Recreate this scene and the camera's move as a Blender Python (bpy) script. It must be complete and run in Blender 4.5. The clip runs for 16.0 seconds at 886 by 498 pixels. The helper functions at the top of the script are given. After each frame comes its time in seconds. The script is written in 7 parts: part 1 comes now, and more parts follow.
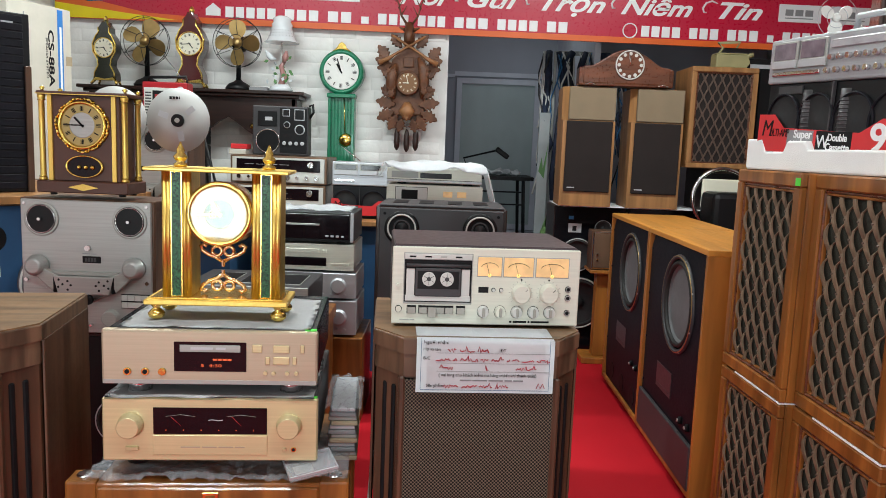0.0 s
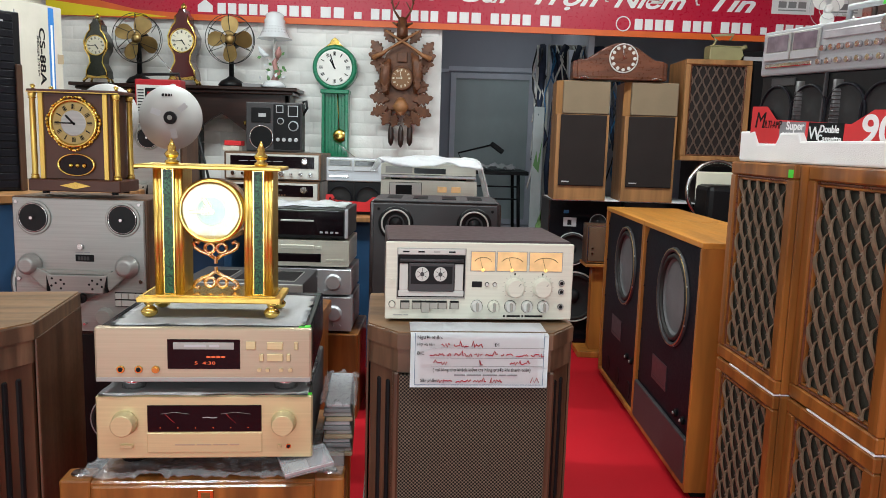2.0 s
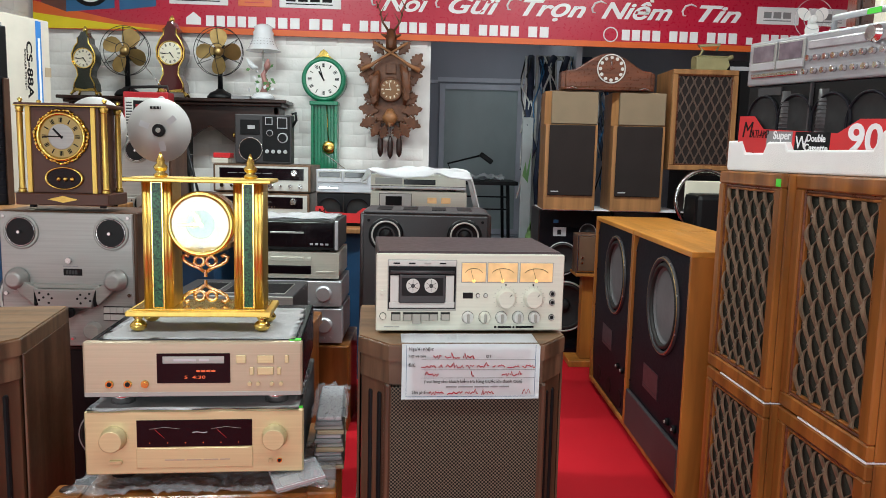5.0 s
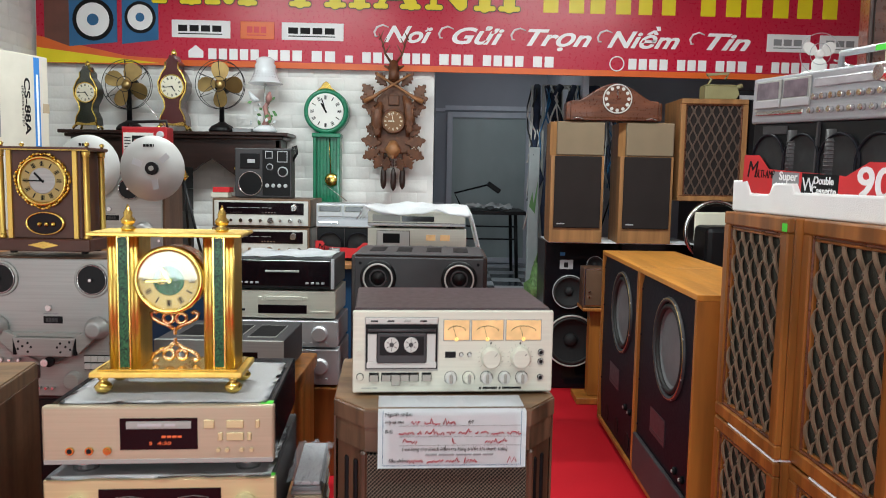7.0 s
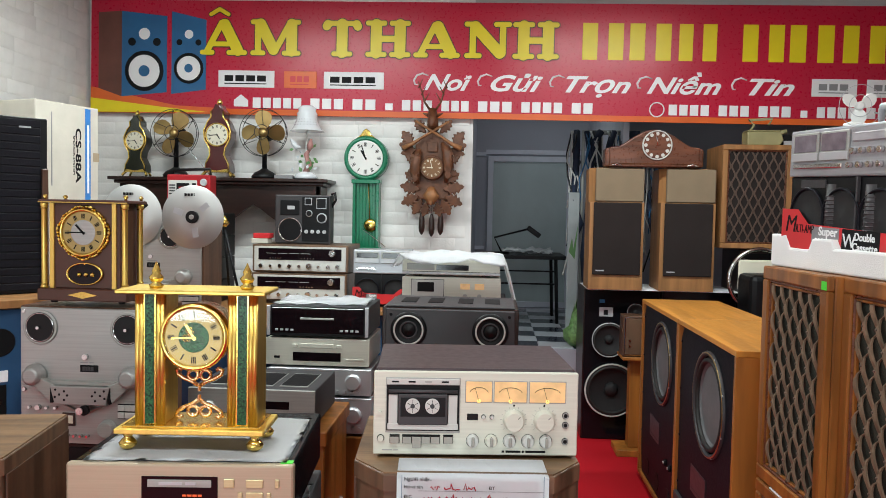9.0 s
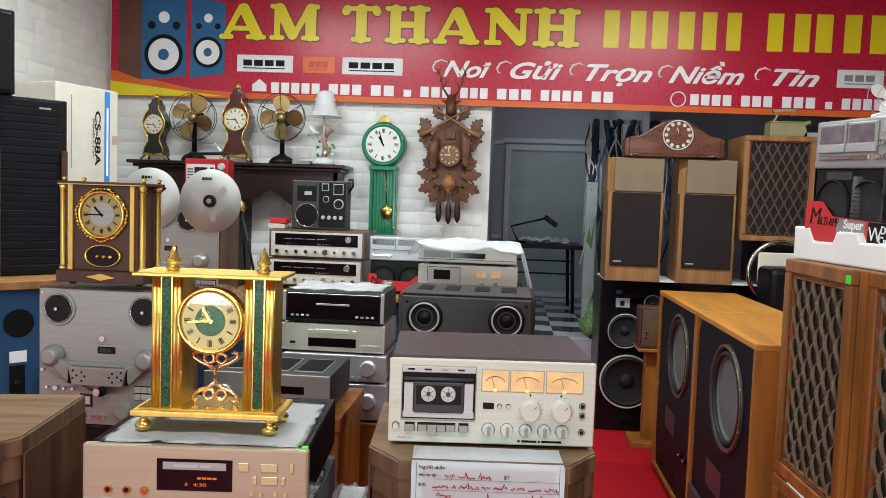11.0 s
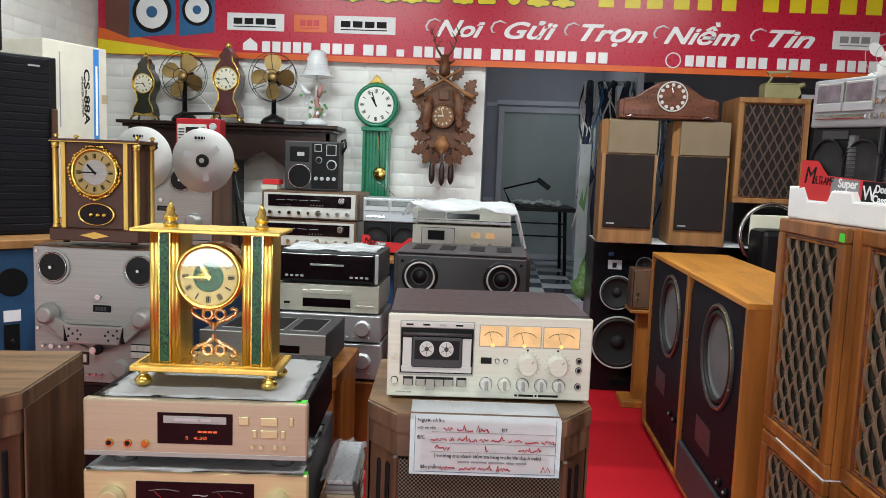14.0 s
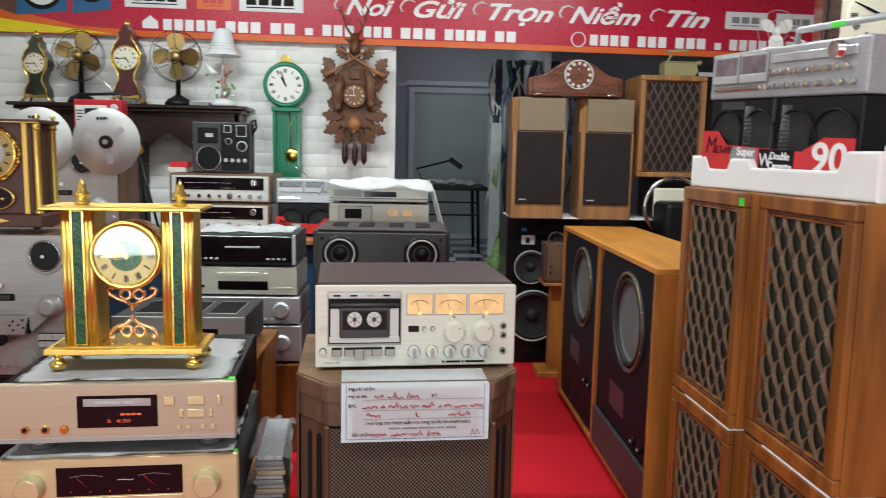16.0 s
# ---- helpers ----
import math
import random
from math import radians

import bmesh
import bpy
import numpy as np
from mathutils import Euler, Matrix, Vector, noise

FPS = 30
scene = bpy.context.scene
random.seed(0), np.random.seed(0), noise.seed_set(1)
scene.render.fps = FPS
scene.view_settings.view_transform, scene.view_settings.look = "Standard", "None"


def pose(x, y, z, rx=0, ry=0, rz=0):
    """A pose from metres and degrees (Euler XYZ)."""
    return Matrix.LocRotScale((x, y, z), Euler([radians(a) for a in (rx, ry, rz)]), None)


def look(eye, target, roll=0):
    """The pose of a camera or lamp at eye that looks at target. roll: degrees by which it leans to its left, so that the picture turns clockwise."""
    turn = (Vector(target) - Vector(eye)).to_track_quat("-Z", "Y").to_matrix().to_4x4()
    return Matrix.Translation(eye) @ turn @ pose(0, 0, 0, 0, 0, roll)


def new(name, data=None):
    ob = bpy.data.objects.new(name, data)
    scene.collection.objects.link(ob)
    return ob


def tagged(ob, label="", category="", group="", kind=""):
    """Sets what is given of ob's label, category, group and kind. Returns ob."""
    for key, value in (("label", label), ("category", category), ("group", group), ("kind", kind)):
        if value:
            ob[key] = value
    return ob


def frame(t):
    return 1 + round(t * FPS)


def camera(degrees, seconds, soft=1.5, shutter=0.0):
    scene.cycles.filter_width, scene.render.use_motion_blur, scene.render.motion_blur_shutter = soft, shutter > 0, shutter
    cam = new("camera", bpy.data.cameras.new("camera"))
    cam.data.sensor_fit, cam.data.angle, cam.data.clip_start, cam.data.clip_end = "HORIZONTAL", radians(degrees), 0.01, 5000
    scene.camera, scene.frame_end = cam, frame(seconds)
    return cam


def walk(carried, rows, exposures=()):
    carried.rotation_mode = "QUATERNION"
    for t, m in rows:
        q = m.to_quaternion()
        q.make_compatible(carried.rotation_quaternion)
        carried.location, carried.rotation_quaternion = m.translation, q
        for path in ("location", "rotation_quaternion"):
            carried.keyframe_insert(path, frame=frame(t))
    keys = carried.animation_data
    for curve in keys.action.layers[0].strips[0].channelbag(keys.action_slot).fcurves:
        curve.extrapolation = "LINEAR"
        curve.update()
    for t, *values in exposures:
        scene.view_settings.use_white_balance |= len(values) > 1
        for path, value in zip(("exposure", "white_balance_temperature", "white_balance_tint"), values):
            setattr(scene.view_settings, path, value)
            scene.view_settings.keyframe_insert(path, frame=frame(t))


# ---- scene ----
cam = camera(60.9, 16.0, soft=0.8, shutter=0.45)
PATH = [
    (0, (0.105, -0.042, 1.206), (0.104, 1.94, 0.942), 2.2),
    (0.5, (0.105, -0.04, 1.204), (0.106, 1.943, 0.94), 2.1),
    (1, (0.109, -0.036, 1.203), (0.112, 1.946, 0.936), 1.9),
    (1.5, (0.111, -0.036, 1.203), (0.117, 1.945, 0.93), 1.8),
    (2, (0.112, -0.04, 1.205), (0.121, 1.941, 0.929), 1.7),
    (2.5, (0.112, -0.038, 1.204), (0.128, 1.942, 0.927), 1.7),
    (3, (0.113, -0.036, 1.202), (0.135, 1.945, 0.929), 1.6),
    (3.5, (0.111, -0.039, 1.206), (0.138, 1.942, 0.935), 1.6),
    (4, (0.11, -0.042, 1.206), (0.141, 1.94, 0.942), 1.5),
    (6.5, (0.125, 0.004, 1.226), (0.15, 1.992, 1.014), 1.0),
    (7, (0.182, 0.057, 1.266), (0.173, 2.048, 1.075), 1.0),
    (7.5, (0.236, 0.097, 1.309), (0.186, 2.09, 1.147), 1.0),
    (8, (0.24, 0.111, 1.326), (0.151, 2.105, 1.195), 1.0),
    (8.5, (0.234, 0.093, 1.318), (0.118, 2.086, 1.212), 1.1),
    (9, (0.226, 0.072, 1.307), (0.095, 2.066, 1.217), 1.1),
    (11.5, (0.218, 0.088, 1.302), (0.044, 2.076, 1.166), 2.0),
    (12, (0.215, 0.085, 1.298), (0.045, 2.072, 1.148), 2.1),
    (12.5, (0.213, 0.078, 1.297), (0.049, 2.065, 1.133), 2.1),
    (13, (0.214, 0.076, 1.295), (0.056, 2.062, 1.114), 2.0),
    (13.5, (0.211, 0.08, 1.291), (0.06, 2.064, 1.091), 2.0),
    (14, (0.205, 0.082, 1.287), (0.063, 2.065, 1.072), 2.1),
    (14.5, (0.203, 0.075, 1.287), (0.07, 2.058, 1.063), 2.3),
    (15, (0.2, 0.07, 1.285), (0.1, 2.054, 1.056), 2.4),
    (15.5, (0.194, 0.065, 1.281), (0.153, 2.051, 1.047), 2.2),
    (16, (0.18, 0.06, 1.261), (0.273, 2.042, 1.01), 1.2),
]
walk(cam, [(t, look(eye, target, roll)) for t, eye, target, roll in PATH])

# ---- world, lights ----
world = bpy.data.worlds.new("world")
scene.world = world
world.use_nodes = True
world.node_tree.nodes["Background"].inputs[0].default_value = (0.9, 0.95, 1.0, 1)
world.node_tree.nodes["Background"].inputs[1].default_value = 0.04


def area(name, m, sx, sy, watts, colour):
    d = bpy.data.lights.new(name, "AREA")
    d.shape, d.size, d.size_y, d.energy, d.color = "RECTANGLE", sx, sy, watts, colour
    ob = new(name, d)
    ob.matrix_world = m
    return ob


# daylight of the open shop front, behind the camera
area("shopfront_daylight", look((0.3, -3.05, 1.4), (0.3, 3, 1.3)), 4.2, 1.9, 36, (0.84, 0.97, 1.0))
# sunlit street through the open door leaf
area("doorway_daylight", look((-1.1, -3.02, 0.90), (-1.1, 3, 0.90)), 1.45, 0.94, 46, (0.84, 0.97, 1.0))
# tube lamps under the ceiling
for k, (lx, ly) in enumerate(((-0.7, 0.4), (0.9, 0.4), (-1.0, 2.95), (1.0, 3.1), (0.72, 5.9))):
    area("tube_lamp", pose(lx, ly, 2.69), 1.2, 0.06, (23, 25, 45, 40, 4)[k], (0.90, 1.0, 0.99))
scene.view_settings.exposure = 0.0

# ---- materials ----
MATS = {}


def mat(name, col, rough=0.5, metal=0.0, var=0.12, scale=(8, 8, 8), bump=0.0, bscale=60, grain=None, emit=0.0, coat=0.0, spread=0.0, spec=0.5):
    """A surface with cloudy variation, fine relief and, for wood or brushed metal, a grain stretched along one way."""
    if name in MATS:
        return MATS[name]
    m = bpy.data.materials.new(name)
    m.use_nodes = True
    n, l = m.node_tree.nodes, m.node_tree.links
    b = n["Principled BSDF"]
    b.inputs["Roughness"].default_value, b.inputs["Metallic"].default_value = rough, metal
    b.inputs["Coat Weight"].default_value = coat
    b.inputs["Specular IOR Level"].default_value = spec
    tc = n.new("ShaderNodeTexCoord")
    mp = n.new("ShaderNodeMapping")
    l.new(tc.outputs["Object"], mp.inputs["Vector"])
    mp.inputs["Scale"].default_value = grain or scale
    nz = n.new("ShaderNodeTexNoise")
    nz.inputs["Scale"].default_value, nz.inputs["Detail"].default_value = 1.0, 6.0
    if grain:
        nz.inputs["Distortion"].default_value = 0.6
    l.new(mp.outputs[0], nz.inputs["Vector"])
    rmp = n.new("ShaderNodeValToRGB")
    dark = [c * (1 - 2 * var) for c in col] if grain else [c * (1 - var) for c in col]
    light = [min(1, c * (1 + var)) for c in col]
    e = rmp.color_ramp.elements
    e[0].position, e[1].position = 0.35, 0.68
    e[0].color, e[1].color = (*dark, 1), (*light, 1)
    l.new(nz.outputs["Fac"], rmp.inputs["Fac"])
    out = rmp.outputs["Color"]
    if spread:
        oi = n.new("ShaderNodeObjectInfo")
        hs = n.new("ShaderNodeHueSaturation")
        mr = n.new("ShaderNodeMapRange")
        mr.inputs[3].default_value, mr.inputs[4].default_value = 1 - spread, 1 + spread
        l.new(oi.outputs["Random"], mr.inputs[0])
        l.new(mr.outputs[0], hs.inputs["Value"])
        l.new(out, hs.inputs["Color"])
        out = hs.outputs["Color"]
    l.new(out, b.inputs["Base Color"])
    n2 = n.new("ShaderNodeTexNoise")
    n2.inputs["Scale"].default_value, n2.inputs["Detail"].default_value = bscale, 4.0
    l.new(tc.outputs["Object"], n2.inputs["Vector"])
    rr = n.new("ShaderNodeMapRange")
    rr.inputs[3].default_value, rr.inputs[4].default_value = max(0.02, rough - 0.07), min(1, rough + 0.09)
    l.new(n2.outputs["Fac"], rr.inputs[0])
    l.new(rr.outputs[0], b.inputs["Roughness"])
    if bump:
        bp = n.new("ShaderNodeBump")
        bp.inputs["Strength"].default_value, bp.inputs["Distance"].default_value = bump, 0.004
        l.new(n2.outputs["Fac"], bp.inputs["Height"])
        l.new(bp.outputs[0], b.inputs["Normal"])
    if emit:
        b.inputs["Emission Color"].default_value, b.inputs["Emission Strength"].default_value = (*col, 1), emit
    MATS[name] = m
    return m


def glass(name, col=(1, 1, 1), rough=0.02, mix=0.75):
    """Clear or frosted pane: mostly lets light through, with a glossy skin."""
    m = bpy.data.materials.new(name)
    m.use_nodes = True
    b = m.node_tree.nodes["Principled BSDF"]
    b.inputs["Base Color"].default_value = (*col, 1)
    b.inputs["Roughness"].default_value = rough
    b.inputs["Transmission Weight"].default_value = 1.0
    b.inputs["IOR"].default_value = 1.12
    b.inputs["Alpha"].default_value = 1 - mix
    return m


WHITE_BRICK = mat("white_foam_brick", (0.86, 0.85, 0.825), 0.75, bump=0.9, bscale=28, var=0.05, spread=0.05)
GROUT = mat("grey_white_joint", (0.82, 0.81, 0.79), 0.9, var=0.06)
PLASTER = mat("pale_plaster", (0.48, 0.46, 0.45), 0.85, bump=0.1, var=0.05, scale=(2, 2, 2))
GREYWALL = mat("grey_partition", (0.42, 0.43, 0.49), 0.6, var=0.06, scale=(2, 2, 2))
GREYFRAME = mat("grey_aluminium_frame", (0.66, 0.67, 0.74), 0.45, 0.2, var=0.05)
FROST = mat("frosted_glass", (0.46, 0.53, 0.53), 0.35, var=0.10, scale=(3, 3, 2))
CARPET = mat("red_carpet", (0.50, 0.007, 0.016), 0.7, spec=0.2, bump=0.25, bscale=220, var=0.10, scale=(1.5, 1.5, 1.5))
TILE_D = mat("dark_tile", (0.03, 0.035, 0.05), 0.2, var=0.2)
TILE_L = mat("light_tile", (0.55, 0.58, 0.62), 0.2, var=0.05)
RED = mat("banner_red", (0.50, 0.008, 0.04), 0.28, var=0.06, scale=(1, 1, 1))
ORANGE = mat("banner_orange", (0.72, 0.13, 0.02), 0.3, var=0.06)
YELLOW = mat("banner_yellow", (0.80, 0.66, 0.01), 0.35, var=0.04)
LETTEREDGE = mat("dark_letter_edge", (0.06, 0.04, 0.01), 0.4)
PRINTW = mat("white_print", (0.85, 0.85, 0.86), 0.35, var=0.03)
PRINTB = mat("blue_print", (0.015, 0.12, 0.28), 0.35, var=0.08)
PRINTBR = mat("brown_print", (0.14, 0.05, 0.035), 0.35, var=0.15)
BLACK = mat("black_plastic", (0.004, 0.004, 0.005), 0.45, var=0.2, bump=0.05, bscale=150, spec=0.3)
GLOSSBLACK = mat("gloss_black", (0.005, 0.005, 0.007), 0.15, var=0.2, spec=0.3)
NAVYBLACK = mat("black_baffle", (0.005, 0.005, 0.009), 0.55, var=0.2, bump=0.1, bscale=120, spec=0.2)
CONE = mat("black_paper_cone", (0.010, 0.010, 0.011), 0.7, var=0.2)
CONEG = mat("grey_paper_cone", (0.135, 0.135, 0.14), 0.6, var=0.12)
RUBBER = mat("rubber", (0.015, 0.014, 0.013), 0.6, var=0.2)
DGREY = mat("dark_grey_front", (0.042, 0.040, 0.043), 0.5, var=0.08, bump=0.05, bscale=200)
VINYL = mat("dark_brown_vinyl", (0.055, 0.035, 0.04), 0.38, grain=(4, 60, 60), var=0.12)
SILVER = mat("brushed_silver", (0.42, 0.42, 0.405), 0.38, 0.45, grain=(3, 90, 240), var=0.04)
CREAM = mat("pale_champagne_front", (0.68, 0.68, 0.58), 0.38, 0.1, grain=(3, 90, 240), var=0.03)
SPOOL = mat("pale_spool_metal", (0.50, 0.50, 0.485), 0.42, 0.45, var=0.04)
CHROME = mat("chrome", (0.8, 0.8, 0.8), 0.14, 1.0, var=0.03)
GREYMETAL = mat("grey_metal_front", (0.38, 0.385, 0.36), 0.42, 0.25, grain=(3, 90, 240), var=0.05)
CHAMP = mat("gold_anodised_front", (0.66, 0.56, 0.315), 0.36, 0.4, grain=(3, 90, 240), var=0.03)
ROSE = mat("rose_gold_front", (0.49, 0.405, 0.29), 0.38, 0.4, grain=(3, 90, 240), var=0.03)
GOLD = mat("polished_brass", (0.84, 0.61, 0.16), 0.20, 1.0, var=0.10, scale=(20, 20, 20))
GOLDS = mat("satin_brass", (0.82, 0.58, 0.15), 0.38, 1.0, var=0.06, grain=(60, 60, 3))
COPPER = mat("pale_gilt_scroll", (0.86, 0.56, 0.30), 0.25, 1.0, var=0.1)
MALACH = mat("green_stone_inlay", (0.016, 0.080, 0.030), 0.3, spec=0.25, var=0.9, scale=(300, 300, 300))
DIALGOLD = mat("gilt_dial", (0.42, 0.31, 0.12), 0.5, 0.4, var=0.05)
DIALW = mat("white_enamel_dial", (0.82, 0.82, 0.78), 0.3, var=0.02)
DIALC = mat("cream_dial", (0.78, 0.74, 0.60), 0.35, var=0.05)
INK = mat("black_print", (0.006, 0.006, 0.007), 0.6, spec=0.2)
REDINK = mat("red_ink", (0.42, 0.005, 0.02), 0.6)
PAPER = mat("white_paper", (0.93, 0.955, 0.98), 0.8, var=0.02)
CLOTH = mat("white_cloth", (0.80, 0.81, 0.83), 0.9, bump=0.3, bscale=90, var=0.05)
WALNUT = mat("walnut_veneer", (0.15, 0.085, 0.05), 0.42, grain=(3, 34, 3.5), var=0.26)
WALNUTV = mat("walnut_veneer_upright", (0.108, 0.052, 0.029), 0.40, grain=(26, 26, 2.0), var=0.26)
# lit copy of the walnut, for upward faces
WALNUTLIT = mat("walnut_lit_top", (0.24, 0.138, 0.068), 0.42, grain=(2.5, 30, 20), var=0.2)
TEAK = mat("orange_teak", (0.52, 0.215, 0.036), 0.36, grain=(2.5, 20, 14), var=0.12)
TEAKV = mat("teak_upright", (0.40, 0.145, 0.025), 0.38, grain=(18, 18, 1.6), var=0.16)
OAK = mat("honey_oak", (0.36, 0.17, 0.06), 0.45, grain=(22, 22, 1.8), var=0.16)
REDWOOD = mat("red_brown_hardwood", (0.30, 0.108, 0.022), 0.36, spec=0.35, grain=(20, 20, 1.8), var=0.22, coat=0.2)
DARKWOOD = mat("dark_stained_wood", (0.028, 0.011, 0.008), 0.35, grain=(3, 30, 30), var=0.25, coat=0.2)
MAHOG = mat("mahogany", (0.15, 0.05, 0.025), 0.28, grain=(4, 20, 26), var=0.25, coat=0.3)
CARVED = mat("carved_walnut", (0.125, 0.044, 0.017), 0.5, var=0.3, scale=(30, 30, 30), bump=0.6, bscale=70)
CARVEDL = mat("carved_lighter_wood", (0.30, 0.13, 0.05), 0.5, var=0.2, scale=(30, 30, 30), bump=0.4)
LATT = mat("brown_lattice", (0.17, 0.112, 0.07), 0.55, var=0.2, scale=(30, 30, 30), spread=0.12)
LATTD = mat("dark_brown_slat", (0.10, 0.062, 0.045), 0.55, var=0.2, scale=(30, 30, 30))
LATTBACK = mat("olive_grille_cloth", (0.022, 0.023, 0.014), 0.9, bump=0.5, bscale=300)
GRILLE = mat("charcoal_grille_cloth", (0.030, 0.024, 0.023), 0.95, spec=0.1, bump=0.4, bscale=500, var=0.06)
BEIGE = mat("beige_grille_cloth", (0.24, 0.18, 0.115), 0.95, bump=0.4, bscale=500, var=0.05)
GREENP = mat("green_lacquer", (0.012, 0.20, 0.10), 0.28, var=0.08, coat=0.3)
REDLAC = mat("dark_red_lacquer", (0.065, 0.006, 0.007), 0.2, var=0.1, coat=0.5)
GREENLAC = mat("dark_green_lacquer", (0.012, 0.016, 0.010), 0.2, var=0.2, coat=0.5)
BRONZE = mat("bronze_blade", (0.46, 0.32, 0.13), 0.35, 0.9, var=0.2)
PORCEL = mat("white_porcelain", (0.74, 0.77, 0.80), 0.2, var=0.06, coat=0.4)
LEAFG = mat("painted_green_leaf", (0.10, 0.25, 0.08), 0.35, var=0.2)
PINKP = mat("pink_glaze", (0.45, 0.22, 0.20), 0.3, var=0.2)
BLUEB = mat("blue_baffle", (0.02, 0.075, 0.17), 0.5, var=0.1)
CARDB = mat("pale_cardboard", (0.64, 0.60, 0.52), 0.85, var=0.06, bump=0.1)
CARDBR = mat("brown_cardboard", (0.46, 0.36, 0.24), 0.9, var=0.08)
FOAM = mat("white_polystyrene", (0.84, 0.84, 0.83), 0.8, bump=0.3, bscale=260, var=0.03)
LABELRED = mat("red_label", (0.62, 0.03, 0.035), 0.4, var=0.05)
REDPL = mat("red_radio_plastic", (0.36, 0.012, 0.018), 0.35, var=0.06)
LABELGREY = mat("grey_label", (0.25, 0.25, 0.26), 0.4, var=0.05)
TAG = mat("bright_green_sticker", (0.08, 0.72, 0.05), 0.5, var=0.02)
AMBER = mat("lit_meter_face", (0.80, 0.52, 0.24), 0.4, emit=0.22, var=0.15, scale=(30, 30, 30))
AMBERHOT = mat("meter_bulb_glow", (1.0, 0.62, 0.2), 0.4, emit=0.8)
LEDRED = mat("orange_display_digits", (0.75, 0.12, 0.03), 0.4, emit=0.22)
DISPLAY = mat("dark_display_glass", (0.008, 0.004, 0.006), 0.08, var=0.2, spec=0.3)
OLIVE = mat("olive_metal", (0.30, 0.27, 0.13), 0.5, var=0.15)
PLASTICBAG = glass("clear_plastic_film", (0.80, 0.83, 0.88), 0.16, 0.78)
PLASTICBAG.node_tree.nodes["Principled BSDF"].inputs["Transmission Weight"].default_value = 0.0
PLASTICBAG.node_tree.nodes["Principled BSDF"].inputs["IOR"].default_value = 1.5
PANE = glass("clear_pane", (1, 1, 1), 0.03, 0.0)
PANE.node_tree.nodes["Principled BSDF"].inputs["IOR"].default_value = 1.45
GREENBAG = mat("green_net_bag", (0.16, 0.30, 0.10), 0.6, var=0.4, scale=(40, 40, 40))
CABLE = mat("dark_cable", (0.010, 0.010, 0.012), 0.5)
CABLEW = mat("white_cable", (0.6, 0.6, 0.58), 0.5)
DENIM = mat("dark_blue_cloth", (0.02, 0.03, 0.06), 0.9, var=0.4)
PLATE = mat("white_logo_plate", (0.80, 0.80, 0.81), 0.35, var=0.02)
PANELG = mat("grey_printed_panel", (0.36, 0.40, 0.41), 0.5, var=0.15, scale=(6, 6, 6))
PALEGREY = mat("pale_grey_plastic", (0.50, 0.51, 0.53), 0.4, 0.3, var=0.04)

SMOKY = mat("smoky_window", (0.20, 0.17, 0.20), 0.12, var=0.25, scale=(25, 25, 25))
STEREO = mat("silver_stereo_plastic", (0.46, 0.47, 0.50), 0.36, 0.5, grain=(3, 60, 160), var=0.05)
TUNERW = mat("tuner_scale", (0.40, 0.40, 0.42), 0.2, var=0.15, scale=(20, 20, 60))

PALEALU = mat("pale_aluminium", (0.58, 0.58, 0.55), 0.45, 0.1, var=0.04)
KEYG = mat("warm_grey_key", (0.36, 0.35, 0.31), 0.4, 0.2, var=0.05)

# ---- building helpers ----


def place(ob, parent):
    if parent is not None:
        ob.parent = parent
    return ob


def part(name, bm, material, parent=None, label="", smooth=False):
    me = bpy.data.meshes.new(name)
    if smooth:
        for f in bm.faces:
            f.smooth = True
    bm.to_mesh(me)
    bm.free()
    me.materials.append(material)
    ob = place(new(name, me), parent)
    if label:
        tagged(ob, label)
    return ob


def thing(name, m, label, category, group="", kind=""):
    ob = new(name)
    ob.empty_display_size = 0.05
    ob.matrix_basis = m
    return tagged(ob, label, category, group, kind)


def bm_box(x0, x1, y0, y1, z0, z1, bev=0.002, bm=None):
    own = bm is None
    b = bmesh.new()
    r = bmesh.ops.create_cube(b, size=1)
    for v in r["verts"]:
        v.co = Vector(((x0 + x1) / 2 + v.co.x * (x1 - x0), (y0 + y1) / 2 + v.co.y * (y1 - y0), (z0 + z1) / 2 + v.co.z * (z1 - z0)))
    if bev:
        bev = min(bev, 0.45 * min(x1 - x0, y1 - y0, z1 - z0))
        bmesh.ops.bevel(b, geom=b.edges[:], offset=bev, segments=2 if bev > 0.004 else 1, affect="EDGES", profile=0.5)
    if own:
        return b
    return merge(bm, b)


def merge(bm, b):
    tmp = bpy.data.meshes.new("tmp")
    b.to_mesh(tmp)
    b.free()
    bm.from_mesh(tmp)
    bpy.data.meshes.remove(tmp)
    return bm


def B(name, parent, material, x0, x1, y0, y1, z0, z1, bev=0.002, label=""):
    return part(name, bm_box(x0, x1, y0, y1, z0, z1, bev), material, parent, label)


def lathe(profile, seg=28, m=None):
    """Turned body about z from (radius, height) pairs."""
    bm = bmesh.new()
    rings = []
    for r, z in profile:
        rings.append([bm.verts.new((r * math.cos(2 * math.pi * k / seg), r * math.sin(2 * math.pi * k / seg), z)) for k in range(seg)])
    for a, c in zip(rings, rings[1:]):
        for k in range(seg):
            bm.faces.new((a[k], a[(k + 1) % seg], c[(k + 1) % seg], c[k]))
    bm.faces.new(rings[0][::-1])
    bm.faces.new(rings[-1])
    bmesh.ops.remove_doubles(bm, verts=bm.verts, dist=1e-6)
    if m is not None:
        bmesh.ops.transform(bm, matrix=m, verts=bm.verts)
    return bm


FRONT = Matrix.Rotation(radians(90), 4, "X")  # turns z to -y, towards the viewer of a front


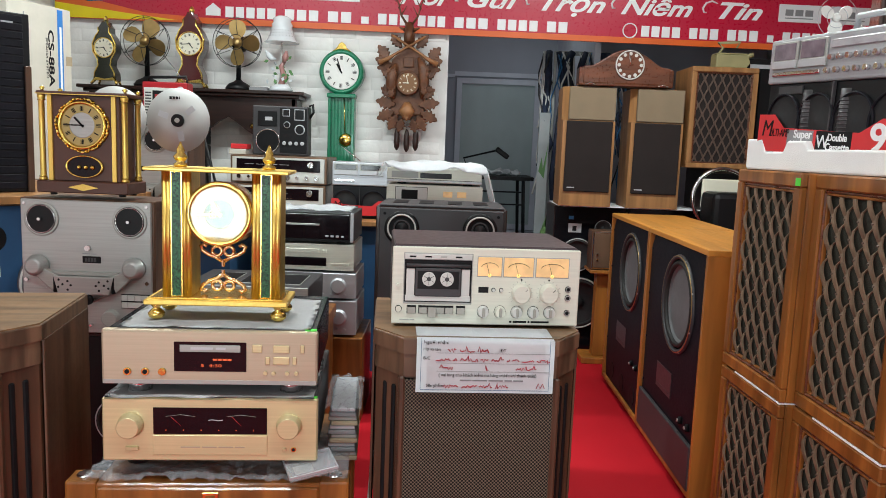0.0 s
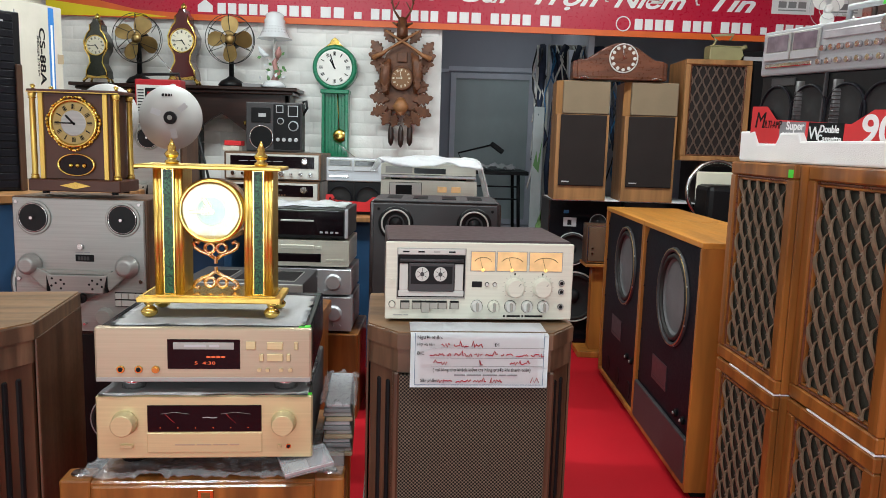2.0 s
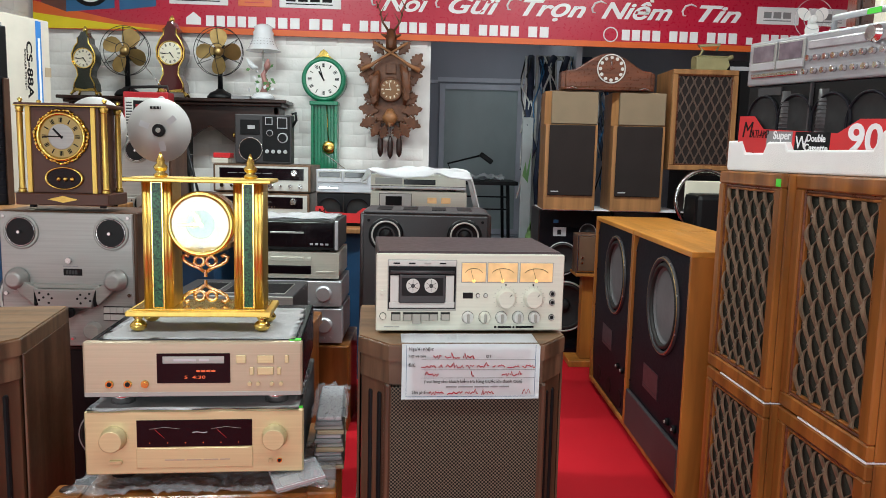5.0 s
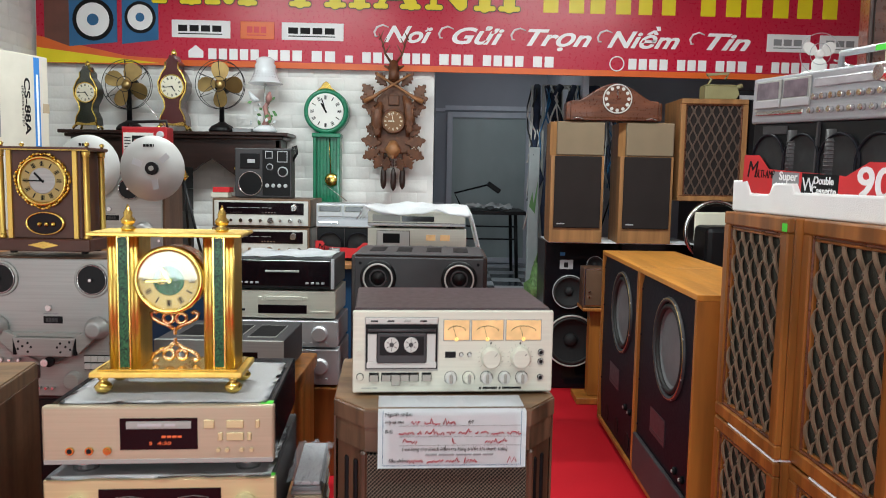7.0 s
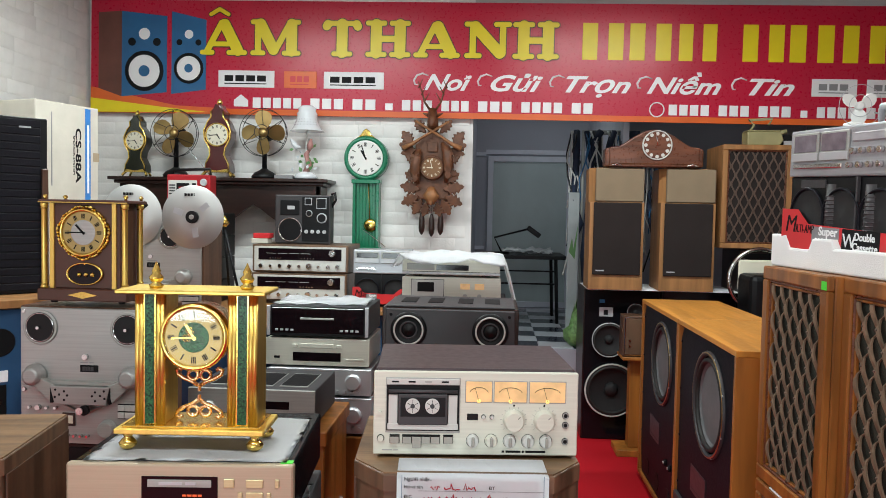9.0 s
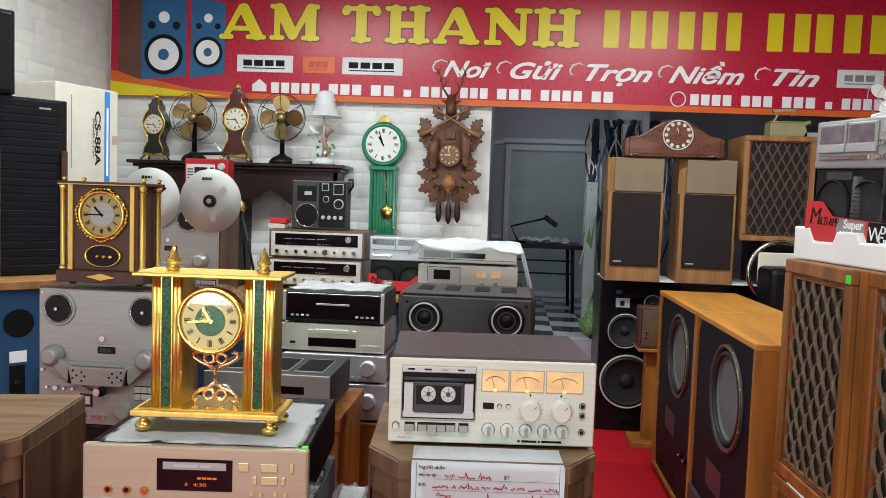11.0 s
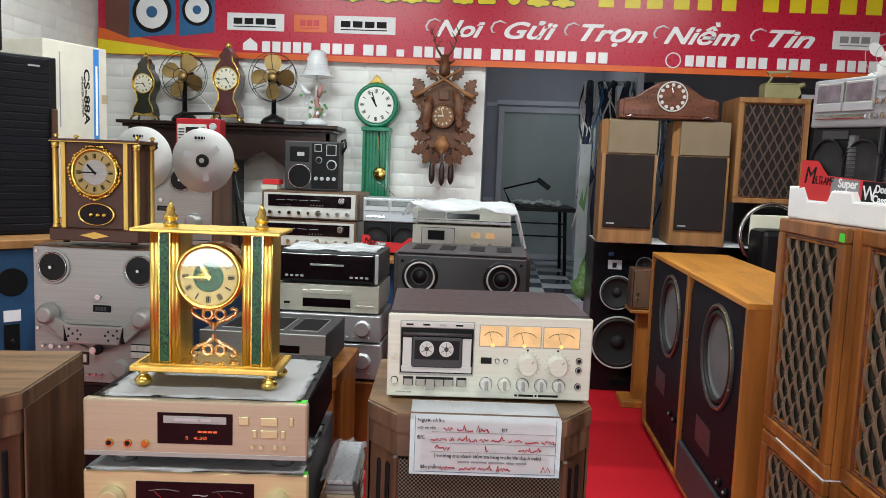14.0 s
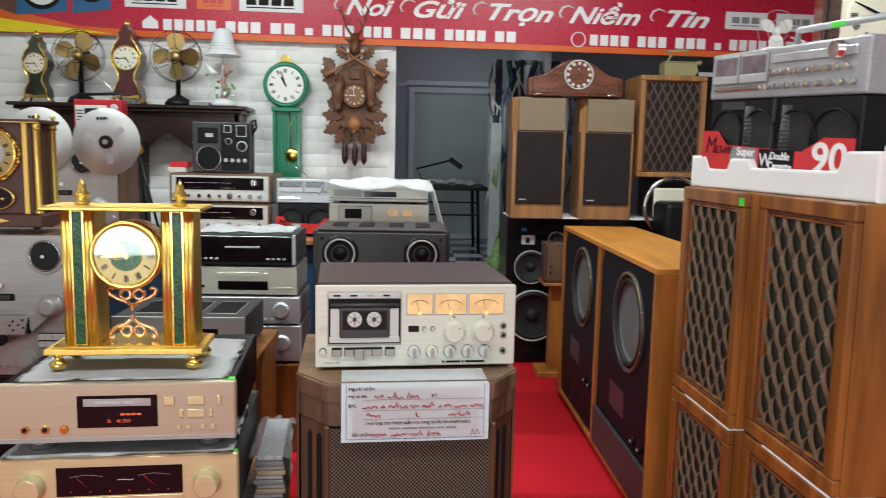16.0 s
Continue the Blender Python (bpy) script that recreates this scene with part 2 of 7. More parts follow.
def L(name, parent, material, at, profile, axis="y", seg=28, label=""):
    m = Matrix.Translation(at) @ (FRONT if axis == "y" else Matrix.Identity(4))
    ob = part(name, lathe(profile, seg, m), material, parent, label, smooth=False)
    for p in ob.data.polygons:
        p.use_smooth = len(p.vertices) == 4
    return ob


def disc(name, parent, material, x, y, z, r, d, label="", seg=28, bev=0.1):
    """A short cylinder whose back lies at y and whose face stands d towards the viewer."""
    return L(name, parent, material, (x, y, z), [(r, 0), (r, d * (1 - bev)), (r * (1 - 0.06), d)], "y", seg, label)


def torus(R, r, seg=32, sec=8, m=None):
    bm = bmesh.new()
    rows = []
    for k in range(seg):
        a = 2 * math.pi * k / seg
        rows.append([bm.verts.new(((R + r * math.cos(2 * math.pi * j / sec)) * math.cos(a), (R + r * math.cos(2 * math.pi * j / sec)) * math.sin(a), r * math.sin(2 * math.pi * j / sec))) for j in range(sec)])
    for k in range(seg):
        for j in range(sec):
            bm.faces.new((rows[k][j], rows[(k + 1) % seg][j], rows[(k + 1) % seg][(j + 1) % sec], rows[k][(j + 1) % sec]))
    if m is not None:
        bmesh.ops.transform(bm, matrix=m, verts=bm.verts)
    return bm


def ring(name, parent, material, x, y, z, R, r, label="", seg=36):
    return part(name, torus(R, r, seg, 8, Matrix.Translation((x, y, z)) @ FRONT), material, parent, label, smooth=True)


def tube(points, r, sec=6, bm=None):
    """A round rod along a line of points."""
    b = bmesh.new()
    pts = [Vector(p) for p in points]
    rows = []
    for k, p in enumerate(pts):
        d = (pts[min(k + 1, len(pts) - 1)] - pts[max(k - 1, 0)]).normalized()
        a = d.orthogonal().normalized() if k == 0 else (ref - d * ref.dot(d)).normalized()
        ref = a
        c = d.cross(a)
        rr = r(k / (len(pts) - 1)) if callable(r) else r
        rows.append([b.verts.new(p + rr * (a * math.cos(2 * math.pi * j / sec) + c * math.sin(2 * math.pi * j / sec))) for j in range(sec)])
    for u, w in zip(rows, rows[1:]):
        for j in range(sec):
            b.faces.new((u[j], u[(j + 1) % sec], w[(j + 1) % sec], w[j]))
    b.faces.new(rows[0][::-1])
    b.faces.new(rows[-1])
    if bm is None:
        return b
    return merge(bm, b)


def rod(name, parent, material, points, r, sec=6, label=""):
    return part(name, tube(points, r, sec), material, parent, label, smooth=True)


def prism(outline, y0, y1, bev=0.0):
    """A plate of an outline in x and z, from y0 (front) to y1."""
    bm = bmesh.new()
    a = [bm.verts.new((x, y0, z)) for x, z in outline]
    c = [bm.verts.new((x, y1, z)) for x, z in outline]
    n = len(outline)
    f1 = bm.faces.new(a)
    bm.faces.new(c[::-1])
    for k in range(n):
        bm.faces.new((a[(k + 1) % n], a[k], c[k], c[(k + 1) % n]))
    bmesh.ops.recalc_face_normals(bm, faces=bm.faces)
    if bev:
        bmesh.ops.bevel(bm, geom=[e for e in f1.edges], offset=bev, segments=2, affect="EDGES", profile=0.5)
    return bm


def plan(outline, z0, z1, bev=0.0):
    """A plate of an outline in x and y, from z0 up to z1."""
    bm = bmesh.new()
    a = [bm.verts.new((x, y, z0)) for x, y in outline]
    c = [bm.verts.new((x, y, z1)) for x, y in outline]
    n = len(outline)
    bm.faces.new(a[::-1])
    f1 = bm.faces.new(c)
    for k in range(n):
        bm.faces.new((a[k], a[(k + 1) % n], c[(k + 1) % n], c[k]))
    bmesh.ops.recalc_face_normals(bm, faces=bm.faces)
    if bev:
        bmesh.ops.bevel(bm, geom=[e for e in f1.edges], offset=bev, segments=2, affect="EDGES", profile=0.5)
    return bm


def words(name, parent, material, text, x, y, z, size, width=None, shear=0.0, rot=0.0, depth=0.0006, fat=0.0):
    """Lettering that stands on a front: left end x, foot z."""
    c = bpy.data.curves.new("lettering", "FONT")
    c.body, c.size, c.shear, c.extrude, c.resolution_u, c.offset = text, size, shear, depth, 4, fat
    tmp = bpy.data.objects.new("lettering", c)
    scene.collection.objects.link(tmp)
    bpy.context.view_layer.update()
    me = bpy.data.meshes.new_from_object(tmp)
    bpy.data.objects.remove(tmp)
    k = 1.0
    xs = [v.co.x for v in me.vertices]
    if width and xs:
        k = width / (max(xs) - min(xs))
    me.transform(Matrix.Translation((x, y, z)) @ Matrix.Rotation(rot, 4, "Y") @ FRONT @ Matrix.Diagonal((k, 1, 1, 1)))
    me.materials.clear()
    me.materials.append(material)
    ob = new(name, me)
    return place(ob, parent)


def bars(name, parent, material, x, y, z, h, widths, gap):
    """Plain bars in place of writing, in one mesh."""
    bm = bmesh.new()
    for w in widths:
        bm_box(x, x + w, y - 0.0008, y, z, z + h, 0, bm)
        x += w + gap
    return part(name, bm, material, parent)


def knob(parent, material, x, z, r, d, y=0.0, name="knob", mark=True):
    k = L(name, parent, material, (x, y, z), [(r * 1.08, 0), (r * 1.08, d * 0.15), (r, d * 0.2), (r * 0.94, d * 0.93), (r * 0.86, d)], "y", 24)
    if mark:
        B("pointer", k, INK, x - r * 0.05, x + r * 0.05, y - d - 0.0006, y - d + 0.001, z + r * 0.3, z + r * 0.85, 0)
    return k


def feet(parent, w, d, h, material=None, r=0.02):
    for fx in (0.06, w - 0.06):
        for fy in (0.05, d - 0.05):
            L("foot", parent, material or BLACK, (fx, fy, 0), [(r, 0), (r, h)], "z", 14)


def dial(parent, x, y, z, r, face, ink=INK, roman=True, hour=10.2, minute=53, needle_mat=None):
    """A clock face with twelve marks and two pointers."""
    f = disc("dial", parent, face, x, y, z, r, 0.003, seg=40)
    bm = bmesh.new()
    for k in range(12):
        a = math.pi / 6 * k
        b = bm_box(-r * 0.024, r * 0.024, y - 0.0042, y - 0.003, r * 0.66, r * 0.88, 0)
        if roman and k % 3 != 1:
            bm_box(r * 0.05, r * 0.075, y - 0.0042, y - 0.003, r * 0.66, r * 0.88, 0, b)
            bm_box(-r * 0.075, -r * 0.05, y - 0.0042, y - 0.003, r * 0.66, r * 0.88, 0, b)
        bmesh.ops.transform(b, matrix=Matrix.Translation((x, 0, z)) @ Matrix.Rotation(a, 4, "Y"), verts=b.verts)
        merge(bm, b)
    part("numeral_ring", bm, ink, f)
    for nm, ang, ln, w in (("hour_pointer", hour * 30, 0.5, 0.045), ("minute_pointer", minute * 6, 0.76, 0.03)):
        b = bm_box(-r * w, r * w, y - 0.0062, y - 0.0048, -r * 0.1, r * ln, 0)
        bmesh.ops.transform(b, matrix=Matrix.Translation((x, 0, z)) @ Matrix.Rotation(radians(ang), 4, "Y"), verts=b.verts)
        part(nm, b, needle_mat or ink, f)
    return f


def driver(parent, x, y, z, r, cone=None, frame_mat=None, surround=None, dome=0.28, cap=None):
    """A round loudspeaker driver set on a front at y, its basket slightly proud."""
    p = min(0.03, r * 0.2)
    d = L("driver", parent, cone or CONE, (x, y, z), [(r, -0.004), (r, p), (r * 0.92, p + 0.003), (r * 0.84, p * 0.9), (r * 0.3, 0.002), (r * 0.05, 0.002)], "y", 40)
    ring("frame", d, frame_mat or CHROME, x, y - p, z, r * 0.99, r * 0.035)
    ring("surround", d, surround or RUBBER, x, y - p, z, r * 0.87, r * 0.06)
    L("dust_cap", d, cap or cone or CONE, (x, y - 0.001, z), [(r * dome, 0), (r * dome * 0.85, r * dome * 0.4), (r * dome * 0.45, r * dome * 0.65), (r * 0.01, r * dome * 0.72)], "y", 24)
    return d


def plate_with_hole(x0, x1, z0, z1, cx, cz, r, y0, y1, seg=40):
    """A board with a round opening through it."""
    bm = bmesh.new()
    rings = []
    for y in (y0, y1):
        inner, outer = [], []
        for k in range(seg):
            a = 2 * math.pi * (k + 0.5) / seg
            c, q = math.cos(a), math.sin(a)
            inner.append(bm.verts.new((cx + r * c, y, cz + r * q)))
            f = min(((x1 - cx) if c > 0 else (cx - x0)) / max(abs(c), 1e-6), ((z1 - cz) if q > 0 else (cz - z0)) / max(abs(q), 1e-6))
            outer.append(bm.verts.new((cx + f * c, y, cz + f * q)))
        rings.append((inner, outer))
    (i0, o0), (i1, o1) = rings
    for k in range(seg):
        n = (k + 1) % seg
        bm.faces.new((i0[k], i0[n], o0[n], o0[k]))
        bm.faces.new((i1[n], i1[k], o1[k], o1[n]))
        bm.faces.new((i0[n], i0[k], i1[k], i1[n]))
    bmesh.ops.recalc_face_normals(bm, faces=bm.faces)
    return bm


def deep_driver(parent, x, y, z, r):
    """A large driver whose cone goes back behind its board."""
    d = L("driver", parent, CONEG, (x, y, z), [(r * 1.0, -0.012), (r * 0.9, 0.002), (r * 0.84, -0.006), (r * 0.32, -0.066), (r * 0.05, -0.066)], "y", 44)
    ring("frame", d, DGREY, x, y - 0.002, z, r * 1.04, r * 0.055)
    ring("frame_edge", d, BRONZE, x, y - 0.008, z, r * 1.05, r * 0.022)
    ring("surround", d, RUBBER, x, y + 0.001, z, r * 0.90, r * 0.06)
    L("dust_cap", d, CONE, (x, y + 0.064, z), [(r * 0.3, 0), (r * 0.26, r * 0.12), (r * 0.12, r * 0.19), (r * 0.01, r * 0.2)], "y", 24)
    return d


# ---- the room ----
def structure(name, x0, x1, y0, y1, z0, z1, material, label, category, bev=0.0):
    return tagged(part(name, bm_box(x0, x1, y0, y1, z0, z1, bev), material), label, category, kind="structure")


structure("floor", -2.5, 3.2, -3.4, 4.87, -0.1, 0.0, CARPET, "bright red carpet over the shop floor", "floor")
structure("ceiling", -2.5, 3.2, -3.4, 7.3, 2.72, 2.82, PLASTER, "pale plaster ceiling", "ceiling")
wall_back = structure("wall_north", -2.5, 0.09, 4.75, 4.87, 0, 2.72, GROUT, "back wall clad in white brick panels", "wall")
wall_left = structure("wall_west", -2.5, -2.35, -3.4, 4.75, 0, 2.72, GROUT, "side wall clad in white brick panels", "wall")
structure("wall_east", 3.0, 3.2, -3.4, 7.3, 0, 2.72, PLASTER, "plain side wall of the shop", "wall")
structure("lintel", 0.09, 3.0, 4.75, 4.87, 1.98, 2.72, PLASTER, "lintel over the opening to the back room", "wall")
for nm, x0, x1, z0, z1 in (("wall_south", -2.35, -1.85, 0, 2.72), ("wall_south_right", 2.45, 3.0, 0, 2.72), ("wall_south_top", -1.85, 2.45, 2.36, 2.72), ("wall_south_sill", -1.85, 2.45, 0, 0.42)):
    structure(nm, x0, x1, -3.4, -3.2, z0, z1, PLASTER, "front wall round the open shop front", "wall")

# back room, on a raised floor
platform = structure("platform", 0.09, 3.0, 4.87, 7.3, 0.0, 0.47, GREYWALL, "raised floor of the back room", "floor")
structure("wall_rear", -0.2, 3.0, 7.05, 7.2, 0.47, 2.72, GREYWALL, "grey partition at the end of the back room", "wall")
structure("wall_rear_left", -0.2, 0.06, 4.87, 7.05, 0, 2.72, GREYWALL, "grey side wall of the back room", "wall")
for k in range(5):
    for j in range(9):
        x0, y0 = 0.1 + 0.22 * k, 4.90 + 0.22 * j
        t = B("tile", platform, TILE_D if (k + j) % 2 else TILE_L, x0, x0 + 0.216, y0, y0 + 0.216, 0.47, 0.476, 0.001)
# glazed door in the partition
door = thing("door_1", pose(0.17, 7.05, 0.476), "grey aluminium door with a frosted glass panel", "door", kind="structure")
B("pane", door, FROST, 0.05, 0.72, -0.02, 0.0, 0.05, 1.33, 0.0)
B("frame", door, GREYFRAME, 0.0, 0.05, -0.04, 0.0, 0.0, 1.38)
B("frame", door, GREYFRAME, 0.72, 0.77, -0.04, 0.0, 0.0, 1.38)
B("frame", door, GREYFRAME, 0.05, 0.72, -0.04, 0.0, 1.33, 1.38)
B("frame", door, GREYFRAME, 0.05, 0.72, -0.04, 0.0, 0.0, 0.05)
for zz in (1.0, 1.86, 2.3):
    structure("trim", 0.06, 0.15, 7.035, 7.05, zz, zz + 0.03, GREYFRAME, "grey rail of the partition", "trim")
structure("trim", 0.15, 1.6, 7.03, 7.05, 1.875, 1.915, GREYFRAME, "grey rail of the partition", "trim")
structure("wall_side_panel", 1.08, 1.12, 5.2, 7.05, 0.47, 2.72, GREYFRAME, "pale grey side panel in the back room", "wall")

# pale stone-like bricks on the back wall and on the side wall
BRICKS = []
for k, w in enumerate((0.34, 0.24, 0.16)):
    for v in range(3):
        b = bmesh.new()
        nx, nz = 5, 3
        rows = []
        for j in range(nz + 1):
            row = []
            for i in range(nx + 1):
                edge = i in (0, nx) or j in (0, nz)
                y = 0.0 if edge else -0.0048 + random.uniform(-0.0032, 0.0025)
                jx = 0 if i in (0, nx) else random.uniform(-0.15, 0.15) * w / nx
                x = (0.08 if i == 1 else 0.92 if i == nx - 1 else i / nx) * (w - 0.001) + jx * 0.5
                z = (0.0 if j == 0 else 0.16 if j == 1 else 0.84 if j == 2 else 1.0) * 0.0765
                row.append(b.verts.new((x, y, z + (0 if edge else random.uniform(-0.004, 0.004)))))
            rows.append(row)
        for p, q in zip(rows, rows[1:]):
            for i in range(nx):
                f = b.faces.new((p[i], p[i + 1], q[i + 1], q[i]))
                f.smooth = True
        me = bpy.data.meshes.new("brick")
        b.to_mesh(me)
        b.free()
        me.materials.append(WHITE_BRICK)
        BRICKS.append((w, me))


def brick_rows(parent, length, z0, rows, m):
    rnd = random.Random(4)
    for r in range(rows):
        x = 0.0
        while x < length - 0.16:
            w, me = rnd.choice(BRICKS)
            if x + w > length:
                continue
            ob = place(new("brick", me), parent)
            ob.matrix_world = m @ Matrix.Translation((x, 0, z0 + r * 0.077))
            x += w


# ---- the sign over the back of the shop ----
sign = thing("shop_sign", pose(-2.32, 4.70, 1.915, 0, 0.45, 0), "red printed shop sign board with yellow and white lettering", "sign")
SW = 5.2
X0 = 2.32
B("board", sign, RED, 0, SW, 0.0, 0.02, 0.0, 0.70, 0.001)
B("edge_band", sign, ORANGE, 0.9, SW, -0.002, 0.0, 0.0, 0.035, 0)
part("swoosh", prism([(0, 0), (0.9, 0), (0.9, 0.035), (0.55, 0.05), (0.0, 0.16)], -0.0022, 0.0), ORANGE, sign, "orange swoosh")
part("swoosh", prism([(0, 0.0), (0.75, 0.012), (0.45, 0.04), (0.0, 0.09)], -0.0042, -0.002), YELLOW, sign, "yellow swoosh")


def capsule(bm, x0, z0, x1, z1, r, y):
    """A flat stroke with round ends."""
    a = math.atan2(z1 - z0, x1 - x0)
    ol = [(x1 + r * math.cos(a - math.pi / 2 + math.pi * k / 8), z1 + r * math.sin(a - math.pi / 2 + math.pi * k / 8)) for k in range(9)]
    ol += [(x0 + r * math.cos(a + math.pi / 2 + math.pi * k / 8), z0 + r * math.sin(a + math.pi / 2 + math.pi * k / 8)) for k in range(9)]
    merge(bm, prism(ol, y, y + 0.0012))


THIN, STEM, SLAB = 0.019, 0.034, 0.015
LETTERS = {
    "T": [(0.5, 0.1, 0.5, 0.9, STEM), (0.14, 0.92, 0.86, 0.92, SLAB), (0.12, 0.84, 0.15, 0.90, 0.026), (0.88, 0.84, 0.85, 0.90, 0.026), (0.30, 0.06, 0.70, 0.06, SLAB)],
    "H": [(0.24, 0.1, 0.24, 0.9, STEM), (0.76, 0.1, 0.76, 0.9, STEM), (0.24, 0.5, 0.76, 0.5, THIN)] + [(x - 0.18, z, x + 0.18, z, SLAB) for x in (0.24, 0.76) for z in (0.06, 0.94)],
    "A": [(0.17, 0.08, 0.47, 0.90, THIN), (0.80, 0.12, 0.53, 0.86, STEM), (0.30, 0.30, 0.66, 0.30, SLAB), (0.08, 0.06, 0.28, 0.06, SLAB), (0.62, 0.06, 0.94, 0.06, SLAB)],
    "M": [(0.17, 0.08, 0.17, 0.90, THIN), (0.82, 0.12, 0.82, 0.88, STEM), (0.22, 0.88, 0.47, 0.16, STEM), (0.50, 0.12, 0.78, 0.90, THIN), (0.07, 0.06, 0.27, 0.06, SLAB), (0.68, 0.06, 0.95, 0.06, SLAB), (0.07, 0.94, 0.25, 0.94, SLAB), (0.80, 0.94, 0.95, 0.94, SLAB)],
    "N": [(0.20, 0.08, 0.20, 0.90, THIN), (0.82, 0.12, 0.82, 0.92, THIN), (0.25, 0.87, 0.76, 0.14, STEM), (0.08, 0.06, 0.34, 0.06, SLAB), (0.07, 0.94, 0.26, 0.94, SLAB), (0.68, 0.94, 0.95, 0.94, SLAB)],
}
for ch, x0, x1 in (("A", -1.629, -1.316), ("M", -1.307, -0.982), ("T", -0.853, -0.600), ("H", -0.583, -0.301), ("A", -0.294, 0.002), ("N", 0.017, 0.310), ("H", 0.315, 0.598)):
    for nm, ma, grow, yy in (("letter_edge", LETTEREDGE, 0.006, -0.0025), ("letter", YELLOW, 0.0, -0.0045)):
        bm = bmesh.new()
        for k, (ax, az, bx, bz, r) in enumerate(LETTERS[ch]):
            capsule(bm, X0 + x0 + (x1 - x0) * ax, 0.368 + 0.215 * az, X0 + x0 + (x1 - x0) * bx, 0.368 + 0.215 * bz, r + grow, yy - 0.00012 * k)
        if ch == "A" and x0 < -1:
            capsule(bm, X0 - 1.550, 0.614, X0 - 1.497, 0.645, 0.012 + grow, yy)
            capsule(bm, X0 - 1.494, 0.645, X0 - 1.440, 0.614, 0.012 + grow, yy - 0.00012)
        part(nm, bm, ma, sign)
# the shop's own name, in plain yellow bars
for x0, w in ((0.735, 0.265), (1.016, 0.265), (1.306, 0.24), (1.678, 0.26), (1.95, 0.275), (2.255, 0.26)):
    for k in (0, 1):
        B("name_bar", sign, YELLOW, X0 + x0 + k * w * 0.58, X0 + x0 + k * w * 0.58 + w * 0.34, -0.003, 0.0, 0.366, 0.585, 0.001)
for wx, ww, tx in ((-0.225, 0.295, "Noi"), (0.165, 0.315, "G\u1eedi"), (0.60, 0.39, "Tr\u1ecdn"), (1.12, 0.435, "Ni\u1ec1m"), (1.675, 0.265, "Tin")):
    words("slogan_word", sign, PRINTW, tx, X0 + wx, -0.004, 0.172, 0.135, ww, shear=0.42, fat=0.0035)
    # swash before the capital
    rod("letter_swash", sign, PRINTW, [(X0 + wx + px, -0.004, 0.172 + pz) for px, pz in ((0.035, 0.085), (0.0, 0.098), (-0.035, 0.085), (-0.052, 0.055), (-0.045, 0.03), (-0.028, 0.03))], lambda f: 0.0035 + 0.0035 * math.sin(math.pi * f), 6)
rod("letter_horn", sign, PRINTW, [(X0 + 0.030, -0.004, 0.238), (X0 + 0.044, -0.004, 0.246), (X0 + 0.046, -0.004, 0.260)], 0.005)
# logo plates with plain shapes
for x0, x1, ma, sh in ((-1.50, -1.145, PLATE, INK), (-1.085, -0.88, ORANGE, LABELRED), (-0.836, -0.462, PLATE, INK), (2.085, 2.345, PLATE, LABELGREY), (2.40, 2.66, PLATE, LABELGREY)):
    p = part("logo_plate", bm_box(X0 + x0, X0 + x1, -0.004, 0.0, 0.168, 0.272, 0.003), ma, sign)
    n = 4 if x1 - x0 > 0.3 else 3
    for k in range(n):
        q = (x1 - x0 - 0.08) / n
        B("logo_bar", p, sh, X0 + x0 + 0.04 + q * k, X0 + x0 + 0.04 + q * (k + 0.8), -0.0052, -0.004, 0.205, 0.242, 0.0003)
    B("logo_line", p, sh, X0 + x0 + 0.04, X0 + x1 - 0.05, -0.0052, -0.004, 0.188, 0.194, 0)
# address and telephone lines, as bars
for bx0, ws in ((-1.28, (0.32, 0.22, 0.16, 0.06, 0.2, 0.18, 0.22, 0.26, 0.14)), (1.26, (0.25, 0.19, 0.2, 0.05, 0.24, 0.2))):
    for w in ws:
        n = max(1, round(w / 0.066))
        for k in range(n):
            B("writing_bar", sign, PRINTW, X0 + bx0 + w * k / n, X0 + bx0 + w * (k + 0.78) / n, -0.003, 0.0, 0.043, 0.107 if w > 0.07 else 0.085, 0.001)
        bx0 += w + 0.043
ring("telephone_mark", sign, PRINTW, X0 + 1.19, -0.003, 0.075, 0.042, 0.004)
part("house_mark", prism([(X0 - 1.4, 0.05), (X0 - 1.31, 0.05), (X0 - 1.31, 0.09), (X0 - 1.355, 0.125), (X0 - 1.4, 0.09)], -0.002, 0.0), PRINTW, sign)
# printed pair of loudspeakers
for x0, w, dz in ((0.20, 0.29, 0.0), (0.52, 0.22, 0.02)):
    p = part("printed_loudspeaker", prism([(x0, 0.10 + dz), (x0 + w, 0.13 + dz), (x0 + w, 0.60 - dz), (x0, 0.63)], -0.003, 0.0), PRINTB, sign, "printed blue loudspeaker")
    cx, k = x0 + w * 0.5, w / 0.29
    disc("printed_woofer", p, INK, cx, -0.003, 0.26 + dz, 0.125 * k, 0.0008)
    disc("printed_cone", p, PRINTW, cx, -0.004, 0.26 + dz, 0.1 * k, 0.0008)
    disc("printed_cap", p, PRINTB, cx, -0.005, 0.26 + dz, 0.035 * k, 0.0008)
    disc("printed_tweeter", p, PRINTW, cx, -0.003, 0.49, 0.036 * k, 0.0008)
    disc("printed_port", p, INK, cx - 0.08 * k, -0.003, 0.44, 0.025 * k, 0.0008)
    disc("printed_port", p, INK, cx + 0.08 * k, -0.003, 0.44, 0.025 * k, 0.0008)
part("printed_side", prism([(0.05, 0.15), (0.2, 0.10), (0.2, 0.63), (0.05, 0.62)], -0.003, 0.0), PRINTBR, sign)


